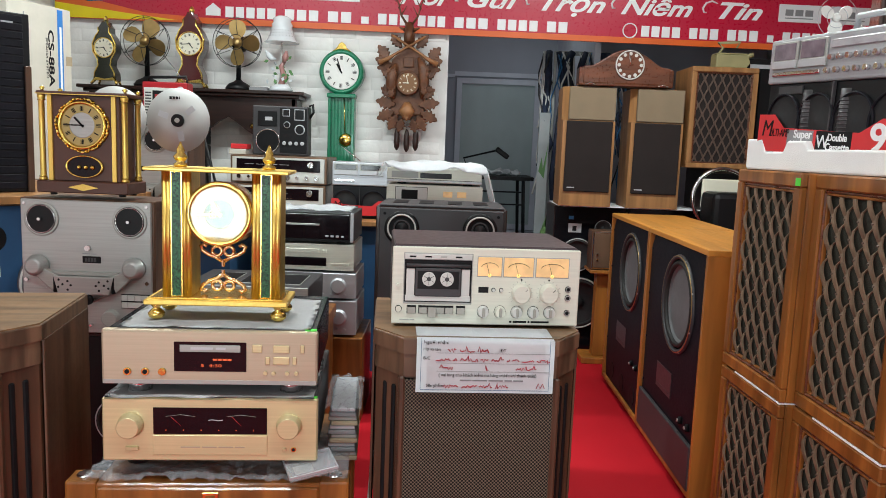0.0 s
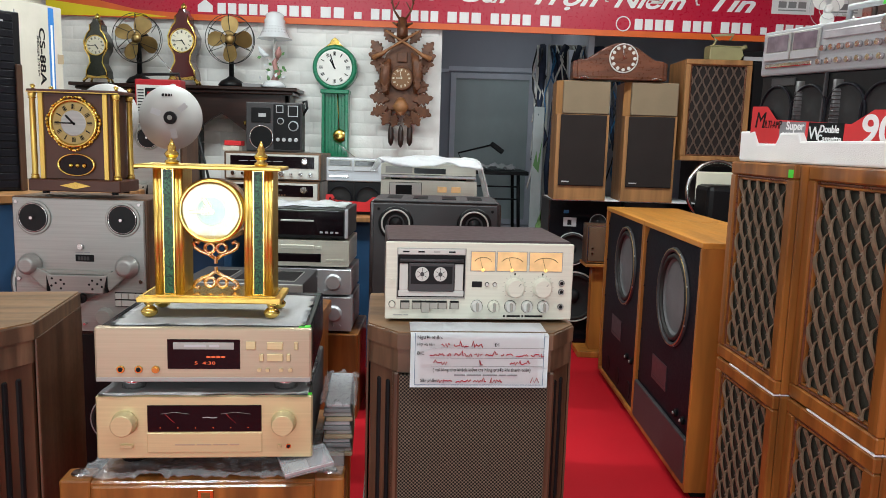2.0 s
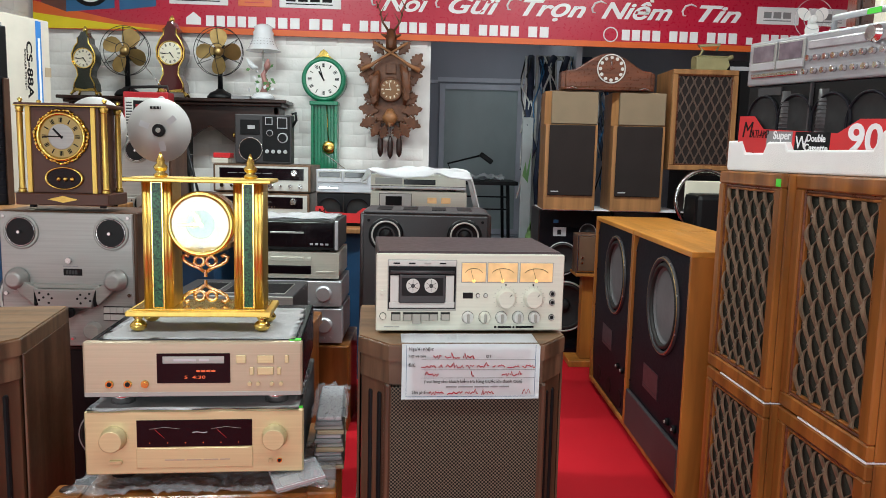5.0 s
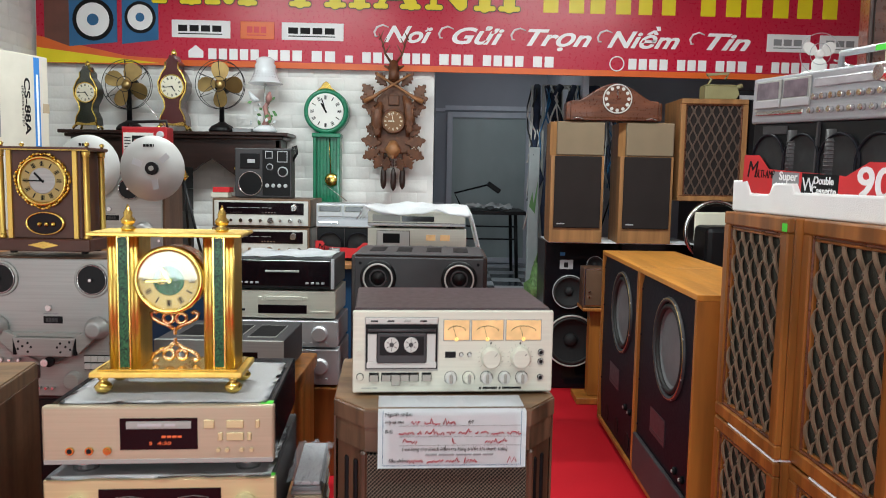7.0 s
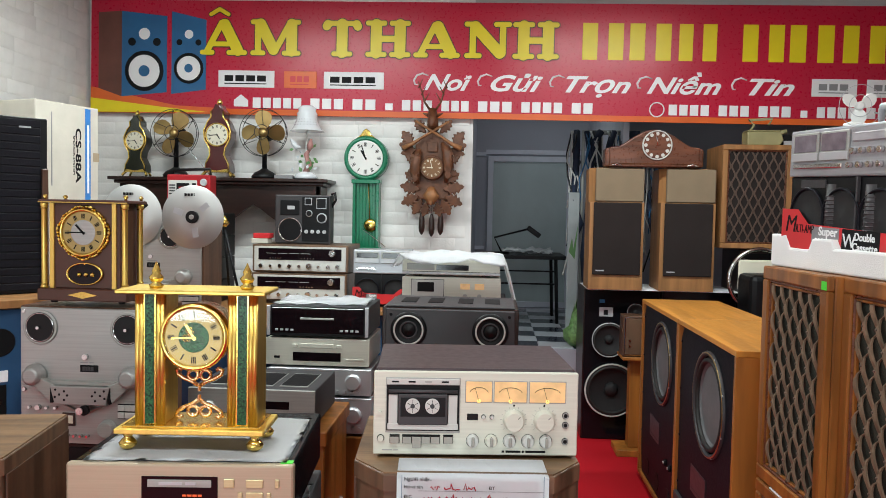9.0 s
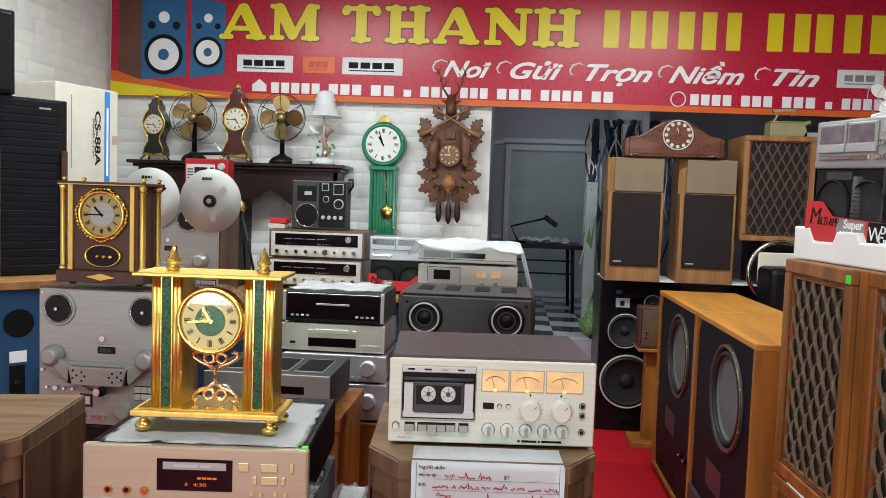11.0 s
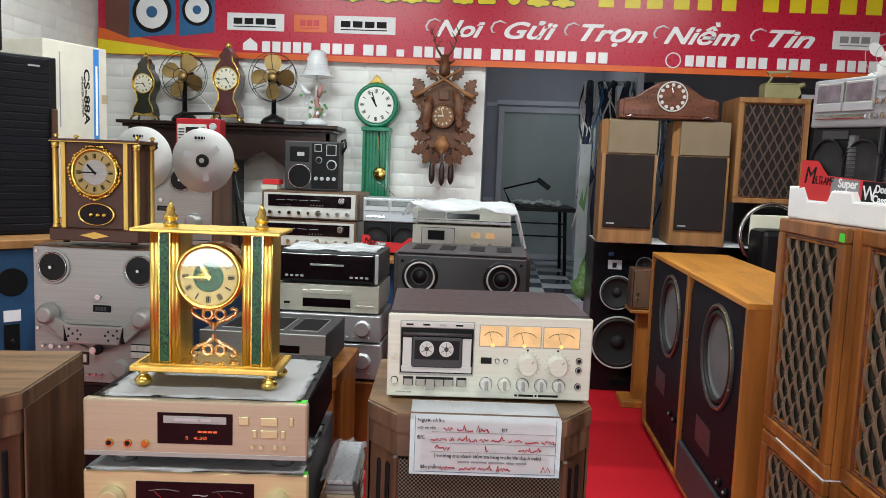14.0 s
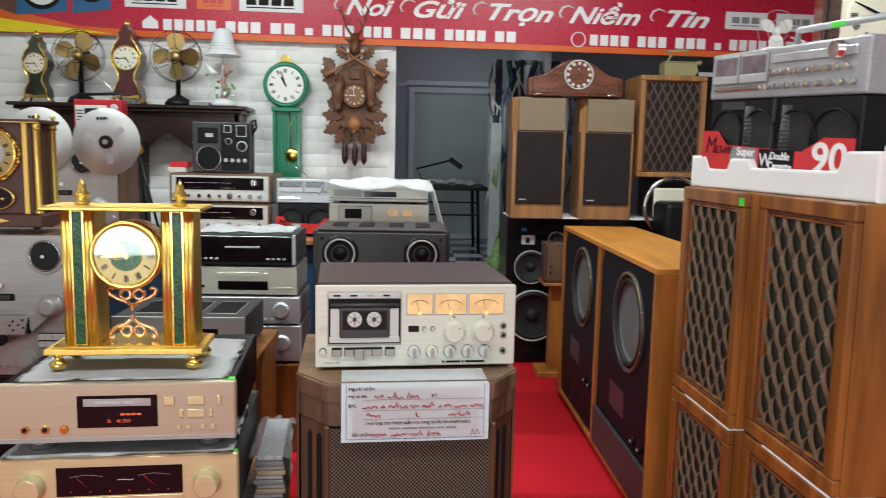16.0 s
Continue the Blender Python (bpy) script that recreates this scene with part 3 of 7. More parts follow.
# ---- loudspeakers ----
def octagon_speaker(m, h, label):
    """Floor speaker with chamfered front corners, slotted posts and a fine metal grille."""
    w, d, cx, cy = 0.447, 0.40, 0.063, 0.080
    t = thing("loudspeaker", m, label, "loudspeaker", "walnut corner-post loudspeakers")

    def hexagon(e, f=0.0):
        return [(e, cy + e * 0.4), (cx + e * 0.4, e + f), (w - cx - e * 0.4, e + f), (w - e, cy + e * 0.4), (w - e, d - e), (e, d - e)]

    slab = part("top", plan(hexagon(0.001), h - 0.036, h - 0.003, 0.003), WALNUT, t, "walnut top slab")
    # thin sheet in paler walnut: light on the top face put into colour
    part("veneer", plan(hexagon(0.004), h - 0.003, h, 0.0), WALNUTLIT, slab, "walnut top face, coloured lighter as lit from above")
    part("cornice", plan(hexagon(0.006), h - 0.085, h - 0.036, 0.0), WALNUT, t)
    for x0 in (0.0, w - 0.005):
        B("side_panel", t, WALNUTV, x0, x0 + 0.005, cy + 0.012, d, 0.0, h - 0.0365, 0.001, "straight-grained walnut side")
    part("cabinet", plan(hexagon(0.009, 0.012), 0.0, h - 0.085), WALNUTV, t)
    B("grille", t, GRILLEMESH, cx + 0.004, w - cx - 0.004, 0.008, 0.020, 0.03, h - 0.092, 0.001, "perforated dark metal grille")
    for sx, xa, xb in ((1, 0.010, cx), (-1, w - 0.010, w - cx)):
        ya, yb = cy + 0.004, 0.021
        ang = math.atan2(yb - ya, xb - xa) if sx > 0 else math.atan2(ya - yb, xa - xb)
        for f in (0.34, 0.68):
            px, py = xa + (xb - xa) * f, ya + (yb - ya) * f
            for z0, z1 in ((h - 0.40, h - 0.112), (h - 0.735, h - 0.435)):
                b = bm_box(-0.0058, 0.0058, -0.0035, 0.004, z0, z1, 0.003)
                bmesh.ops.transform(b, matrix=Matrix.Translation((px, py, 0)) @ Matrix.Rotation(ang, 4, "Z"), verts=b.verts)
                part("slot", b, INK, t)
    for x0 in (cx - 0.008, w - cx - 0.006):
        B("post_edge", t, WALNUTV, x0, x0 + 0.014, 0.004, 0.026, 0.0, h - 0.0855, 0.004)
    return t


GRILLEMESH = bpy.data.materials.new("perforated_metal")
GRILLEMESH.use_nodes = True
_n, _l = GRILLEMESH.node_tree.nodes, GRILLEMESH.node_tree.links
_tc, _mp = _n.new("ShaderNodeTexCoord"), _n.new("ShaderNodeMapping")
_mp.inputs["Rotation"].default_value = (0, radians(45), 0)
_mp.inputs["Scale"].default_value = (185, 0.01, 185)
_vo, _cr = _n.new("ShaderNodeTexVoronoi"), _n.new("ShaderNodeValToRGB")
_vo.inputs["Scale"].default_value, _vo.inputs["Randomness"].default_value = 1.0, 0.0
_l.new(_tc.outputs["Object"], _mp.inputs["Vector"])
_l.new(_mp.outputs[0], _vo.inputs["Vector"])
_l.new(_vo.outputs["Distance"], _cr.inputs["Fac"])
_cr.color_ramp.elements[0].position, _cr.color_ramp.elements[1].position = 0.36, 0.5
_cr.color_ramp.elements[0].color, _cr.color_ramp.elements[1].color = (0.004, 0.0035, 0.003, 1), (0.165, 0.135, 0.10, 1)
_l.new(_cr.outputs["Color"], _n["Principled BSDF"].inputs["Base Color"])
_n["Principled BSDF"].inputs["Roughness"].default_value = 0.6
_n["Principled BSDF"].inputs["Specular IOR Level"].default_value = 0.2

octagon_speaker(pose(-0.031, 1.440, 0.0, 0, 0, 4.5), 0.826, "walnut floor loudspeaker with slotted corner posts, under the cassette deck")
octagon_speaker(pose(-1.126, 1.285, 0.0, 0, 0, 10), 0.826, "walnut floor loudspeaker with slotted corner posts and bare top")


def lattice_strip(height, amp, period, width, depth, phase, zig=False):
    bm = bmesh.new()
    n = int(height / period * (8 if zig else 12))
    prev = None
    for k in range(n + 1):
        z = height * k / n
        a = 2 * math.pi * z / period + phase
        u = (a / (2 * math.pi)) % 1.0
        hw = width / 2
        if zig:
            x, y = amp * 2 / math.pi * math.asin(math.sin(a)), 0.0
        elif u < 0.7:
            # broad half of the ribbon, in front
            x, y = amp * math.cos(math.pi * u / 0.7), -0.006 * math.sin(math.pi * u / 0.7)
            hw *= 0.55 + 0.45 * math.sin(math.pi * u / 0.7)
        else:
            # turned half, behind its neighbour
            v = (u - 0.7) / 0.3
            x, y = -amp * math.cos(math.pi * v), 0.003 * math.sin(math.pi * v)
            hw *= 0.55 - 0.30 * math.sin(math.pi * v)
        q = [bm.verts.new((x - hw, y, z)), bm.verts.new((x + hw, y, z)), bm.verts.new((x + hw, y + depth, z)), bm.verts.new((x - hw, y + depth, z))]
        if prev:
            for j in range(4):
                bm.faces.new((prev[j], prev[(j + 1) % 4], q[(j + 1) % 4], q[j]))
        prev = q
    bmesh.ops.recalc_face_normals(bm, faces=bm.faces)
    me = bpy.data.meshes.new("lattice_strip")
    bm.to_mesh(me)
    bm.free()
    me.materials.append(LATTD if zig else LATT)
    return me


def framed_speaker(m, w, h, d, label, group, wood, cols, period, zig, front=0.0, rim=0.038):
    """Cabinet with a moulded frame round a carved lattice grille."""
    t = thing("loudspeaker", m, label, "loudspeaker", group)
    B("cabinet", t, wood, 0, w, 0.016, d, 0, h, 0.003)
    for nm, x0, x1, z0, z1 in (("rail", 0, w, h - rim, h), ("rail", 0, w, 0, rim), ("stile", 0, rim, rim, h - rim), ("stile", w - rim, w, rim, h - rim)):
        B(nm, t, wood, x0, x1, -0.004, 0.016, z0, z1, 0.004)
    e = rim + 0.008
    for x0, x1, z0, z1 in ((rim, w - rim, h - e, h - rim), (rim, w - rim, rim, e), (rim, e, e, h - e), (w - e, w - rim, e, h - e)):
        B("moulding", t, MAHOG, x0, x1, 0.001, 0.016, z0, z1, 0.003)
    if not zig:
        for x0, x1, z0, z1 in ((e, w - e, h - e - 0.007, h - e), (e, w - e, e, e + 0.007), (e, e + 0.007, e + 0.007, h - e - 0.007), (w - e - 0.007, w - e, e + 0.007, h - e - 0.007)):
            B("inner_moulding", t, wood, x0, x1, 0.004, 0.016, z0, z1, 0.002)
        e += 0.007
    B("grille_cloth", t, GRILLE if zig else LATTBACK, e, w - e, 0.0135, 0.0158, e, h - e, 0)
    iw, ih = w - 2 * e, h - 2 * e
    step = iw / cols
    ms = [lattice_strip(ih, step * (0.5 if zig else 0.44), period, step * 0.34 if zig else step * 0.56, 0.006 if zig else 0.004, ph, zig) for ph in (0, math.pi)]
    for k in range(cols + (1 if zig else 0)):
        ob = place(new("lattice_strip", ms[k % 2]), t)
        ob.matrix_basis = Matrix.Translation((e + step * (k + (0 if zig else 0.5)), 0.006, e))
    if not zig:
        ties = bmesh.new()
        for k in range(cols - 1):
            z = e + period * (0.0 if k % 2 == 0 else 0.5)
            while z < h - e - 0.01:
                x = e + step * (k + 1)
                bm_box(x - 0.0045, x + 0.0045, 0.0, 0.007, z - 0.003, z + 0.003, 0.0015, ties)
                z += period
        tagged(part("lattice_tie", ties, LATTD, t), kind="stuff")
    return t


for sx, sy in ((1.020, 2.325), (1.068, 1.925)):
    framed_speaker(pose(sx, sy, 0.0, 0, 0, -88.5), 0.40, 0.553, 0.27, "reddish hardwood loudspeaker with woven lattice grille, bottom of a stack", "stacked lattice loudspeakers", REDWOOD, 10, 0.092, False)
    framed_speaker(pose(sx, sy, 0.559, 0, 0, -88.5), 0.40, 0.619, 0.27, "reddish hardwood loudspeaker with woven lattice grille, top of a stack", "stacked lattice loudspeakers", REDWOOD, 10, 0.092, False)
    p = part("paper_strip", bm_box(0.10, 0.395, -0.003, 0.1, 0, 0.005, 0.001), PAPER)
    p.matrix_basis = pose(sx, sy, 0.5535, 0, 0, -88.5)
    tagged(p, "folded white paper between two stacked loudspeakers", "paper")

framed_speaker(pose(1.51, 4.43, 1.15, 0, 0, 0), 0.385, 0.585, 0.33, "honey-coloured loudspeaker with diamond lattice grille", "", OAK, 12, 0.1, True, rim=0.03)


def big_speaker(m, w, h, label, panel):
    """Orange teak floor cabinet, its large grey-coned driver bare in a black front."""
    t = thing("loudspeaker", m, label, "loudspeaker", "orange teak floor loudspeakers")
    B("plinth", t, INK, 0.03, w - 0.03, 0.035, 0.34, 0, 0.028, 0.0)
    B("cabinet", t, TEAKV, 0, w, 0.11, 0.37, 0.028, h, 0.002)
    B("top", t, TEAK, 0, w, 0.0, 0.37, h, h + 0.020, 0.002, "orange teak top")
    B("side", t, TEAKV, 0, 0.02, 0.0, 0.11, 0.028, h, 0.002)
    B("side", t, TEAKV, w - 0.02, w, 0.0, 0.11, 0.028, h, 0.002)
    B("bottom", t, TEAKV, 0.02, w - 0.02, 0.0, 0.11, 0.028, 0.048, 0.002)
    cx, cz, r = w * 0.58, 0.660, 0.172
    part("baffle", plate_with_hole(0.02, w - 0.02, 0.048, h, cx, cz, r, 0.012, 0.024), NAVYBLACK, t)
    deep_driver(t, cx, 0.012, cz, r)
    if panel:
        B("lower_panel", t, DGREY, 0.022, w - 0.022, -0.004, 0.012, 0.05, 0.212, 0.006, "dark grey felt panel")
    else:
        for k in range(3):
            disc("port", t, INK, 0.176 + 0.21 * k, 0.012, 0.11, 0.042, 0.002)
    bd = B("badge", t, VINYL, 0.225, 0.42, 0.0085, 0.012, 0.285, 0.385, 0.001)
    B("badge_line", bd, DGREY, 0.24, 0.405, 0.0078, 0.0085, 0.30, 0.304, 0)
    for sx in (0.56, 0.64):
        sw = disc("switch", t, INK, sx, 0.012, 0.255, 0.014, 0.012)
        disc("switch_cap", sw, GREYMETAL, sx, 0.0, 0.255, 0.006, 0.004, seg=12)
    for k in range(4):
        for x in (0.032, w - 0.032):
            disc("screw", t, CHROME, x, 0.012, 0.25 + 0.19 * k, 0.004, 0.006, seg=10)
    for k in range(8):
        a = radians(22.5 + 45 * k)
        disc("frame_bolt", t, GREYMETAL, cx + r * 1.06 * math.cos(a), 0.006, cz + r * 1.06 * math.sin(a), 0.005, 0.004, seg=8)
    return t


for k in range(2):
    big_speaker(pose(0.985, 3.91 - 0.737 * k, 0, 0, 0, -90), 0.735, 0.885,
                "orange teak floor loudspeaker with grille off and " + ("grey felt lower panel" if k else "three ports"), k)

# black monitor with three drivers, and its twin
for k in range(2):
    t = thing("loudspeaker", pose(0.77 + 0.45 * k, 4.53, 0), "tall black-fronted monitor loudspeaker in dark red wood", "loudspeaker", "black monitor loudspeakers")
    B("cabinet", t, DARKWOOD, 0, 0.44, 0.008, 0.35, 0, 0.89, 0.003)
    B("baffle", t, GLOSSBLACK, 0.006, 0.434, 0.0, 0.008, 0.005, 0.885, 0.001)
    driver(t, 0.17, 0.0, 0.30, 0.155, CONE, PALEALU)
    driver(t, 0.15, 0.0, 0.595, 0.10, CONE, PALEGREY)
    driver(t, 0.30, 0.0, 0.76, 0.05, CONE, PALEGREY)
    B("plate", t, PALEGREY, 0.09, 0.17, -0.002, 0.0, 0.73, 0.785, 0.001)
    B("plate_mark", t, INK, 0.115, 0.14, -0.003, -0.002, 0.74, 0.77, 0)
    B("badge", t, PRINTB, 0.09, 0.12, -0.002, 0.0, 0.81, 0.83, 0)
pp = part("newspaper", bm_box(0.78, 1.64, 4.45, 4.85, 0.893, 0.899, 0.002), PAPER)
tagged(pp, "flat newspaper sheets on top of the black loudspeakers", "paper")

# pair of tall narrow loudspeakers with two-tone cloth
for k, x0 in enumerate((0.775, 1.172)):
    w, h = 0.305, 0.695
    t = thing("loudspeaker", pose(x0, 4.42, 0.90), "honey oak loudspeaker with dark lower and beige upper cloth", "loudspeaker", "two-tone loudspeaker pair")
    part("cabinet", plan([(0, 0.0), (w, 0.0), (w - 0.01, 0.30), (0.01, 0.30)], 0, 0.50, 0.0), OAK, t)
    part("upper_cabinet", plan([(0.0, 0.07), (0.05, 0.015), (w - 0.05, 0.015), (w, 0.07), (w - 0.01, 0.30), (0.01, 0.30)], 0.50, h, 0.002), OAK, t)
    B("grille", t, GRILLE, 0.022, w - 0.016, -0.014, 0.0, 0.085, 0.497, 0.004, "dark brown cloth grille")
    B("upper_grille", t, BEIGE, 0.03, w - 0.004, -0.008, 0.02, 0.503, h - 0.004, 0.004, "beige cloth grille")
    B("badge", t, PALEGREY, 0.04, 0.085, -0.016, -0.014, 0.105, 0.112, 0)

# dark cabinet under the lattice speaker, with a round hoop
t = thing("loudspeaker", pose(1.48, 4.50, 0), "dark wooden loudspeaker carrying the lattice loudspeaker", "loudspeaker")
B("cabinet", t, DARKWOOD, 0.17, 0.60, 0.008, 0.35, 0, 1.145, 0.003)
B("baffle", t, BLACK, 0.19, 0.59, 0.0, 0.008, 0.02, 1.12, 0.001)
t = thing("stool", pose(1.72, 4.25, 0), "black leather stool with a round tubular back", "stool")
part("seat", bm_box(-0.13, 0.14, -0.12, 0.12, 0.70, 1.02, 0.03), BLACK, t)
ring("back_hoop", t, CHROME, 0.0, 0.13, 0.98, 0.17, 0.012)
B("back_pad", t, DIALC, -0.12, 0.12, 0.12, 0.14, 0.92, 1.09, 0.01)
for sx in (-0.1, 0.1):
    for sy in (-0.09, 0.09):
        rod("leg", t, BLACK, [(sx, sy, 0.0), (sx, sy, 0.71)], 0.012)

# box intercom on a wooden stand
t = thing("speaker_stand", pose(0.93, 4.21, 0), "plain brown wooden speaker stand", "stand")
B("foot", t, TEAKV, 0.0, 0.2, 0.0, 0.2, 0, 0.035, 0.003)
B("column", t, TEAKV, 0.07, 0.17, 0.06, 0.14, 0.035, 0.53, 0.003)
B("top", t, TEAKV, 0.02, 0.2, 0.01, 0.2, 0.53, 0.548, 0.003)
t = thing("small_speaker", pose(0.95, 4.23, 0.55), "small walnut box loudspeaker with silver rim", "loudspeaker")
B("cabinet", t, WALNUTV, 0, 0.16, 0.004, 0.12, 0, 0.225, 0.003)
B("rim", t, CHROME, 0.008, 0.152, 0.0, 0.005, 0.008, 0.217, 0.002)
B("front", t, WALNUT, 0.014, 0.146, -0.003, 0.002, 0.014, 0.211, 0.001)
for zz in (0.06, 0.09):
    disc("button", t, CHROME, 0.035, -0.003, zz, 0.006, 0.008, seg=14)


# horn-fronted speaker in the middle
t = thing("loudspeaker", pose(-0.125, 2.47, 0.0), "dark grey tabletop loudspeaker with two round horns on a black base", "loudspeaker")
B("base_cabinet", t, BLACK, 0.01, 0.43, 0.02, 0.30, 0, 0.56, 0.003)
B("cabinet", t, DARKWOOD, 0, 0.44, 0.012, 0.32, 0.56, 1.008, 0.003)
B("baffle", t, DGREY, 0.012, 0.428, 0.0, 0.012, 0.565, 1.004, 0.003)
B("top_plate", t, DGREY, 0.012, 0.428, 0.012, 0.31, 1.008, 1.014, 0.002)
for gx in (0.05, 0.14, 0.24, 0.33):
    B("vent", t, INK, gx, gx + 0.05, 0.10, 0.24, 1.014, 1.0155, 0)
for cx in (0.088, 0.350):
    h = L("horn", t, BLACK, (cx, 0, 0.937), [(0.058, -0.003), (0.058, 0.008), (0.05, 0.012), (0.036, 0.004), (0.02, 0.003), (0.012, 0.012), (0.001, 0.015)], "y", 36)
    ring("chrome_ring", h, PALEALU, cx, -0.011, 0.937, 0.046, 0.003)
    ring("inner_ring", h, DGREY, cx, -0.008, 0.937, 0.026, 0.003)
for sx in (0.03, 0.41):
    disc("bolt", t, INK, sx, 0, 0.985, 0.005, 0.003, seg=12)


# ---- hi-fi units ----
def cassette_deck():
    t = thing("cassette_deck", Matrix.Translation((-0.001, 1.532, 0.8265)) @ Matrix.Rotation(radians(5.5), 4, "Z") @ Matrix.Diagonal((0.987, 1.0, 1.055, 1.0)), "pale champagne cassette deck with lit meters and dark brown lid", "cassette deck")
    w, h, d = 0.41, 0.163, 0.29
    B("case", t, VINYL, 0.004, w - 0.004, 0.008, d, 0.008, h + 0.004, 0.003, "dark brown vinyl case")
    B("front_panel", t, CREAM, 0, w, -0.004, 0.008, 0.006, h, 0.002)
    feet(t, w, d, 0.008)
    bay = B("cassette_bay", t, GREYMETAL, 0.024, 0.173, -0.0055, -0.004, 0.048, 0.152, 0.001)
    B("bay_rim", bay, INK, 0.026, 0.171, -0.0062, -0.0055, 0.052, 0.138, 0)
    B("bay_strip", bay, PALEALU, 0.026, 0.171, -0.0075, -0.0055, 0.139, 0.150, 0.001)
    for k in range(4):
        B("indicator", bay, GREYMETAL if k == 2 else INK, 0.036 + 0.033 * k, 0.050 + 0.033 * k, -0.0082, -0.0075, 0.143, 0.146, 0)
    rod("bay_hinge", bay, DGREY, [(0.030, -0.010, 0.127), (0.167, -0.010, 0.127)], 0.0035, 8)
    B("bay_floor", bay, PALEALU, 0.028, 0.169, -0.008, -0.0062, 0.054, 0.066, 0.001)
    B("bay_wall", bay, PALEALU, 0.030, 0.048, -0.0078, -0.0062, 0.066, 0.12, 0.001)
    B("bay_wall", bay, PALEALU, 0.149, 0.167, -0.0078, -0.0062, 0.066, 0.12, 0.001)
    tape = B("cassette", bay, DGREY, 0.049, 0.148, -0.012, -0.0062, 0.064, 0.122, 0.002, "grey audio cassette")
    B("cassette_label", tape, BLACK, 0.054, 0.143, -0.0128, -0.012, 0.080, 0.116, 0.0005)
    for cx in (0.078, 0.117):
        hub = disc("reel", tape, PALEALU, cx, -0.0128, 0.100, 0.0145, 0.001)
        disc("hub", hub, DGREY, cx, -0.0138, 0.100, 0.0045, 0.0006, seg=16)
        for a in range(6):
            b = bm_box(-0.0004, 0.0004, -0.0144, -0.0138, 0.005, 0.012, 0)
            bmesh.ops.transform(b, matrix=Matrix.Translation((cx, 0, 0.1)) @ Matrix.Rotation(a * math.pi / 3, 4, "Y"), verts=b.verts)
            part("spoke", b, INK, hub)
    for x0, x1 in ((0.184, 0.236), (0.241, 0.306), (0.312, 0.384)):
        mtr = B("meter", t, AMBER, x0, x1, -0.0055, -0.004, 0.107, 0.146, 0.001, "amber lit level meter")
        B("meter_rim", mtr, SILVER, x0 - 0.0015, x1 + 0.0015, -0.005, -0.0035, 0.1055, 0.1475, 0.001)
        cx = (x0 + x1) / 2
        L("meter_bulb", mtr, AMBERHOT, (cx, -0.0055, 0.109), [(0.004, 0), (0.003, 0.0008), (0.0005, 0.001)], "y", 14)
        arc = [(cx + 0.75 * (x1 - x0) / 2 * math.cos(a), -0.0062, 0.122 + 0.013 * math.sin(a)) for a in [math.pi * (0.1 + 0.1 * k) for k in range(9)]]
        rod("scale_arc", mtr, INK, arc, 0.0005, 4)
        rod("needle", mtr, INK, [(cx, -0.0064, 0.109), (cx - 0.008, -0.0064, 0.135)], 0.0004, 4)
    for cx in (0.281, 0.342):
        k = knob(t, CREAM, cx, 0.073, 0.0195, 0.018, -0.004, mark=False)
        ring("knob_gap", k, KEYG, cx, -0.0045, 0.073, 0.0203, 0.0008)
        rod("pointer", k, INK, [(cx + 0.006, -0.0224, 0.079), (cx + 0.011, -0.0224, 0.084)], 0.0006, 4)
        bm = bmesh.new()
        for k in range(13):
            a = radians(-130 + k * 21.6)
            b = bm_box(-0.0004, 0.0004, -0.0046, -0.004, 0.0235, 0.027, 0)
            bmesh.ops.transform(b, matrix=Matrix.Translation((cx, 0, 0.073)) @ Matrix.Rotation(a, 4, "Y"), verts=b.verts)
            merge(bm, b)
        part("scale", bm, KEYG, t)
        disc("lamp_dot", t, INK, cx, -0.004, 0.101, 0.002, 0.001, seg=10)
    for cx in (0.199, 0.236, 0.273, 0.310, 0.346):
        k = knob(t, PALEALU if cx != 0.236 else CREAM, cx, 0.034, 0.0115, 0.013, -0.004)
        B("grip", k, KEYG, cx - 0.003, cx + 0.003, -0.021, -0.016, 0.026, 0.043, 0.001)
        ring("knob_gap", k, INK, cx, -0.0045, 0.034, 0.0122, 0.0009)
    for zz in (0.083, 0.065, 0.034):
        j = disc("jack", t, INK, 0.385, -0.004, zz, 0.0065, 0.003, seg=18)
        ring("jack_rim", j, SILVER, 0.385, -0.0072, zz, 0.0048, 0.0009)
        disc("jack_hole", j, INK, 0.385, -0.007, zz, 0.0036, 0.0006, seg=14)
    B("counter", t, BLACK, 0.187, 0.209, -0.0055, -0.004, 0.073, 0.085, 0.001)
    for cx in (0.220, 0.237):
        tg = disc("toggle", t, PALEALU, cx, -0.004, 0.079, 0.0035, 0.005, seg=12)
        ring("toggle_rim", tg, INK, cx, -0.0045, 0.079, 0.0040, 0.0007)
    for k, x0 in enumerate((0.034, 0.059, 0.078, 0.096, 0.115, 0.141)):
        key = B("key", t, KEYG, x0, x0 + 0.0175, -0.012 if k != 2 else -0.016, -0.004, 0.029 if k != 2 else 0.022, 0.042, 0.0008)
        B("key_slot", key, INK, x0 - 0.0012, x0 + 0.0187, -0.0046, -0.0042, 0.0275, 0.0445, 0)
        B("key_edge", key, INK, x0 + 0.0004, x0 + 0.0171, -0.0118, -0.0046, 0.0416, 0.0432, 0.0003)
    pb = disc("power_button", t, CREAM, 0.015, -0.004, 0.037, 0.006, 0.006, seg=20)
    ring("button_gap", pb, INK, 0.015, -0.0045, 0.037, 0.0066, 0.0008)
    disc("eject_button", t, CREAM, 0.013, -0.004, 0.085, 0.004, 0.005, seg=16)
    bars("brand_bar", t, INK, 0.258, -0.004, 0.0115, 0.004, (0.005, 0.03, 0.004, 0.04), 0.003)
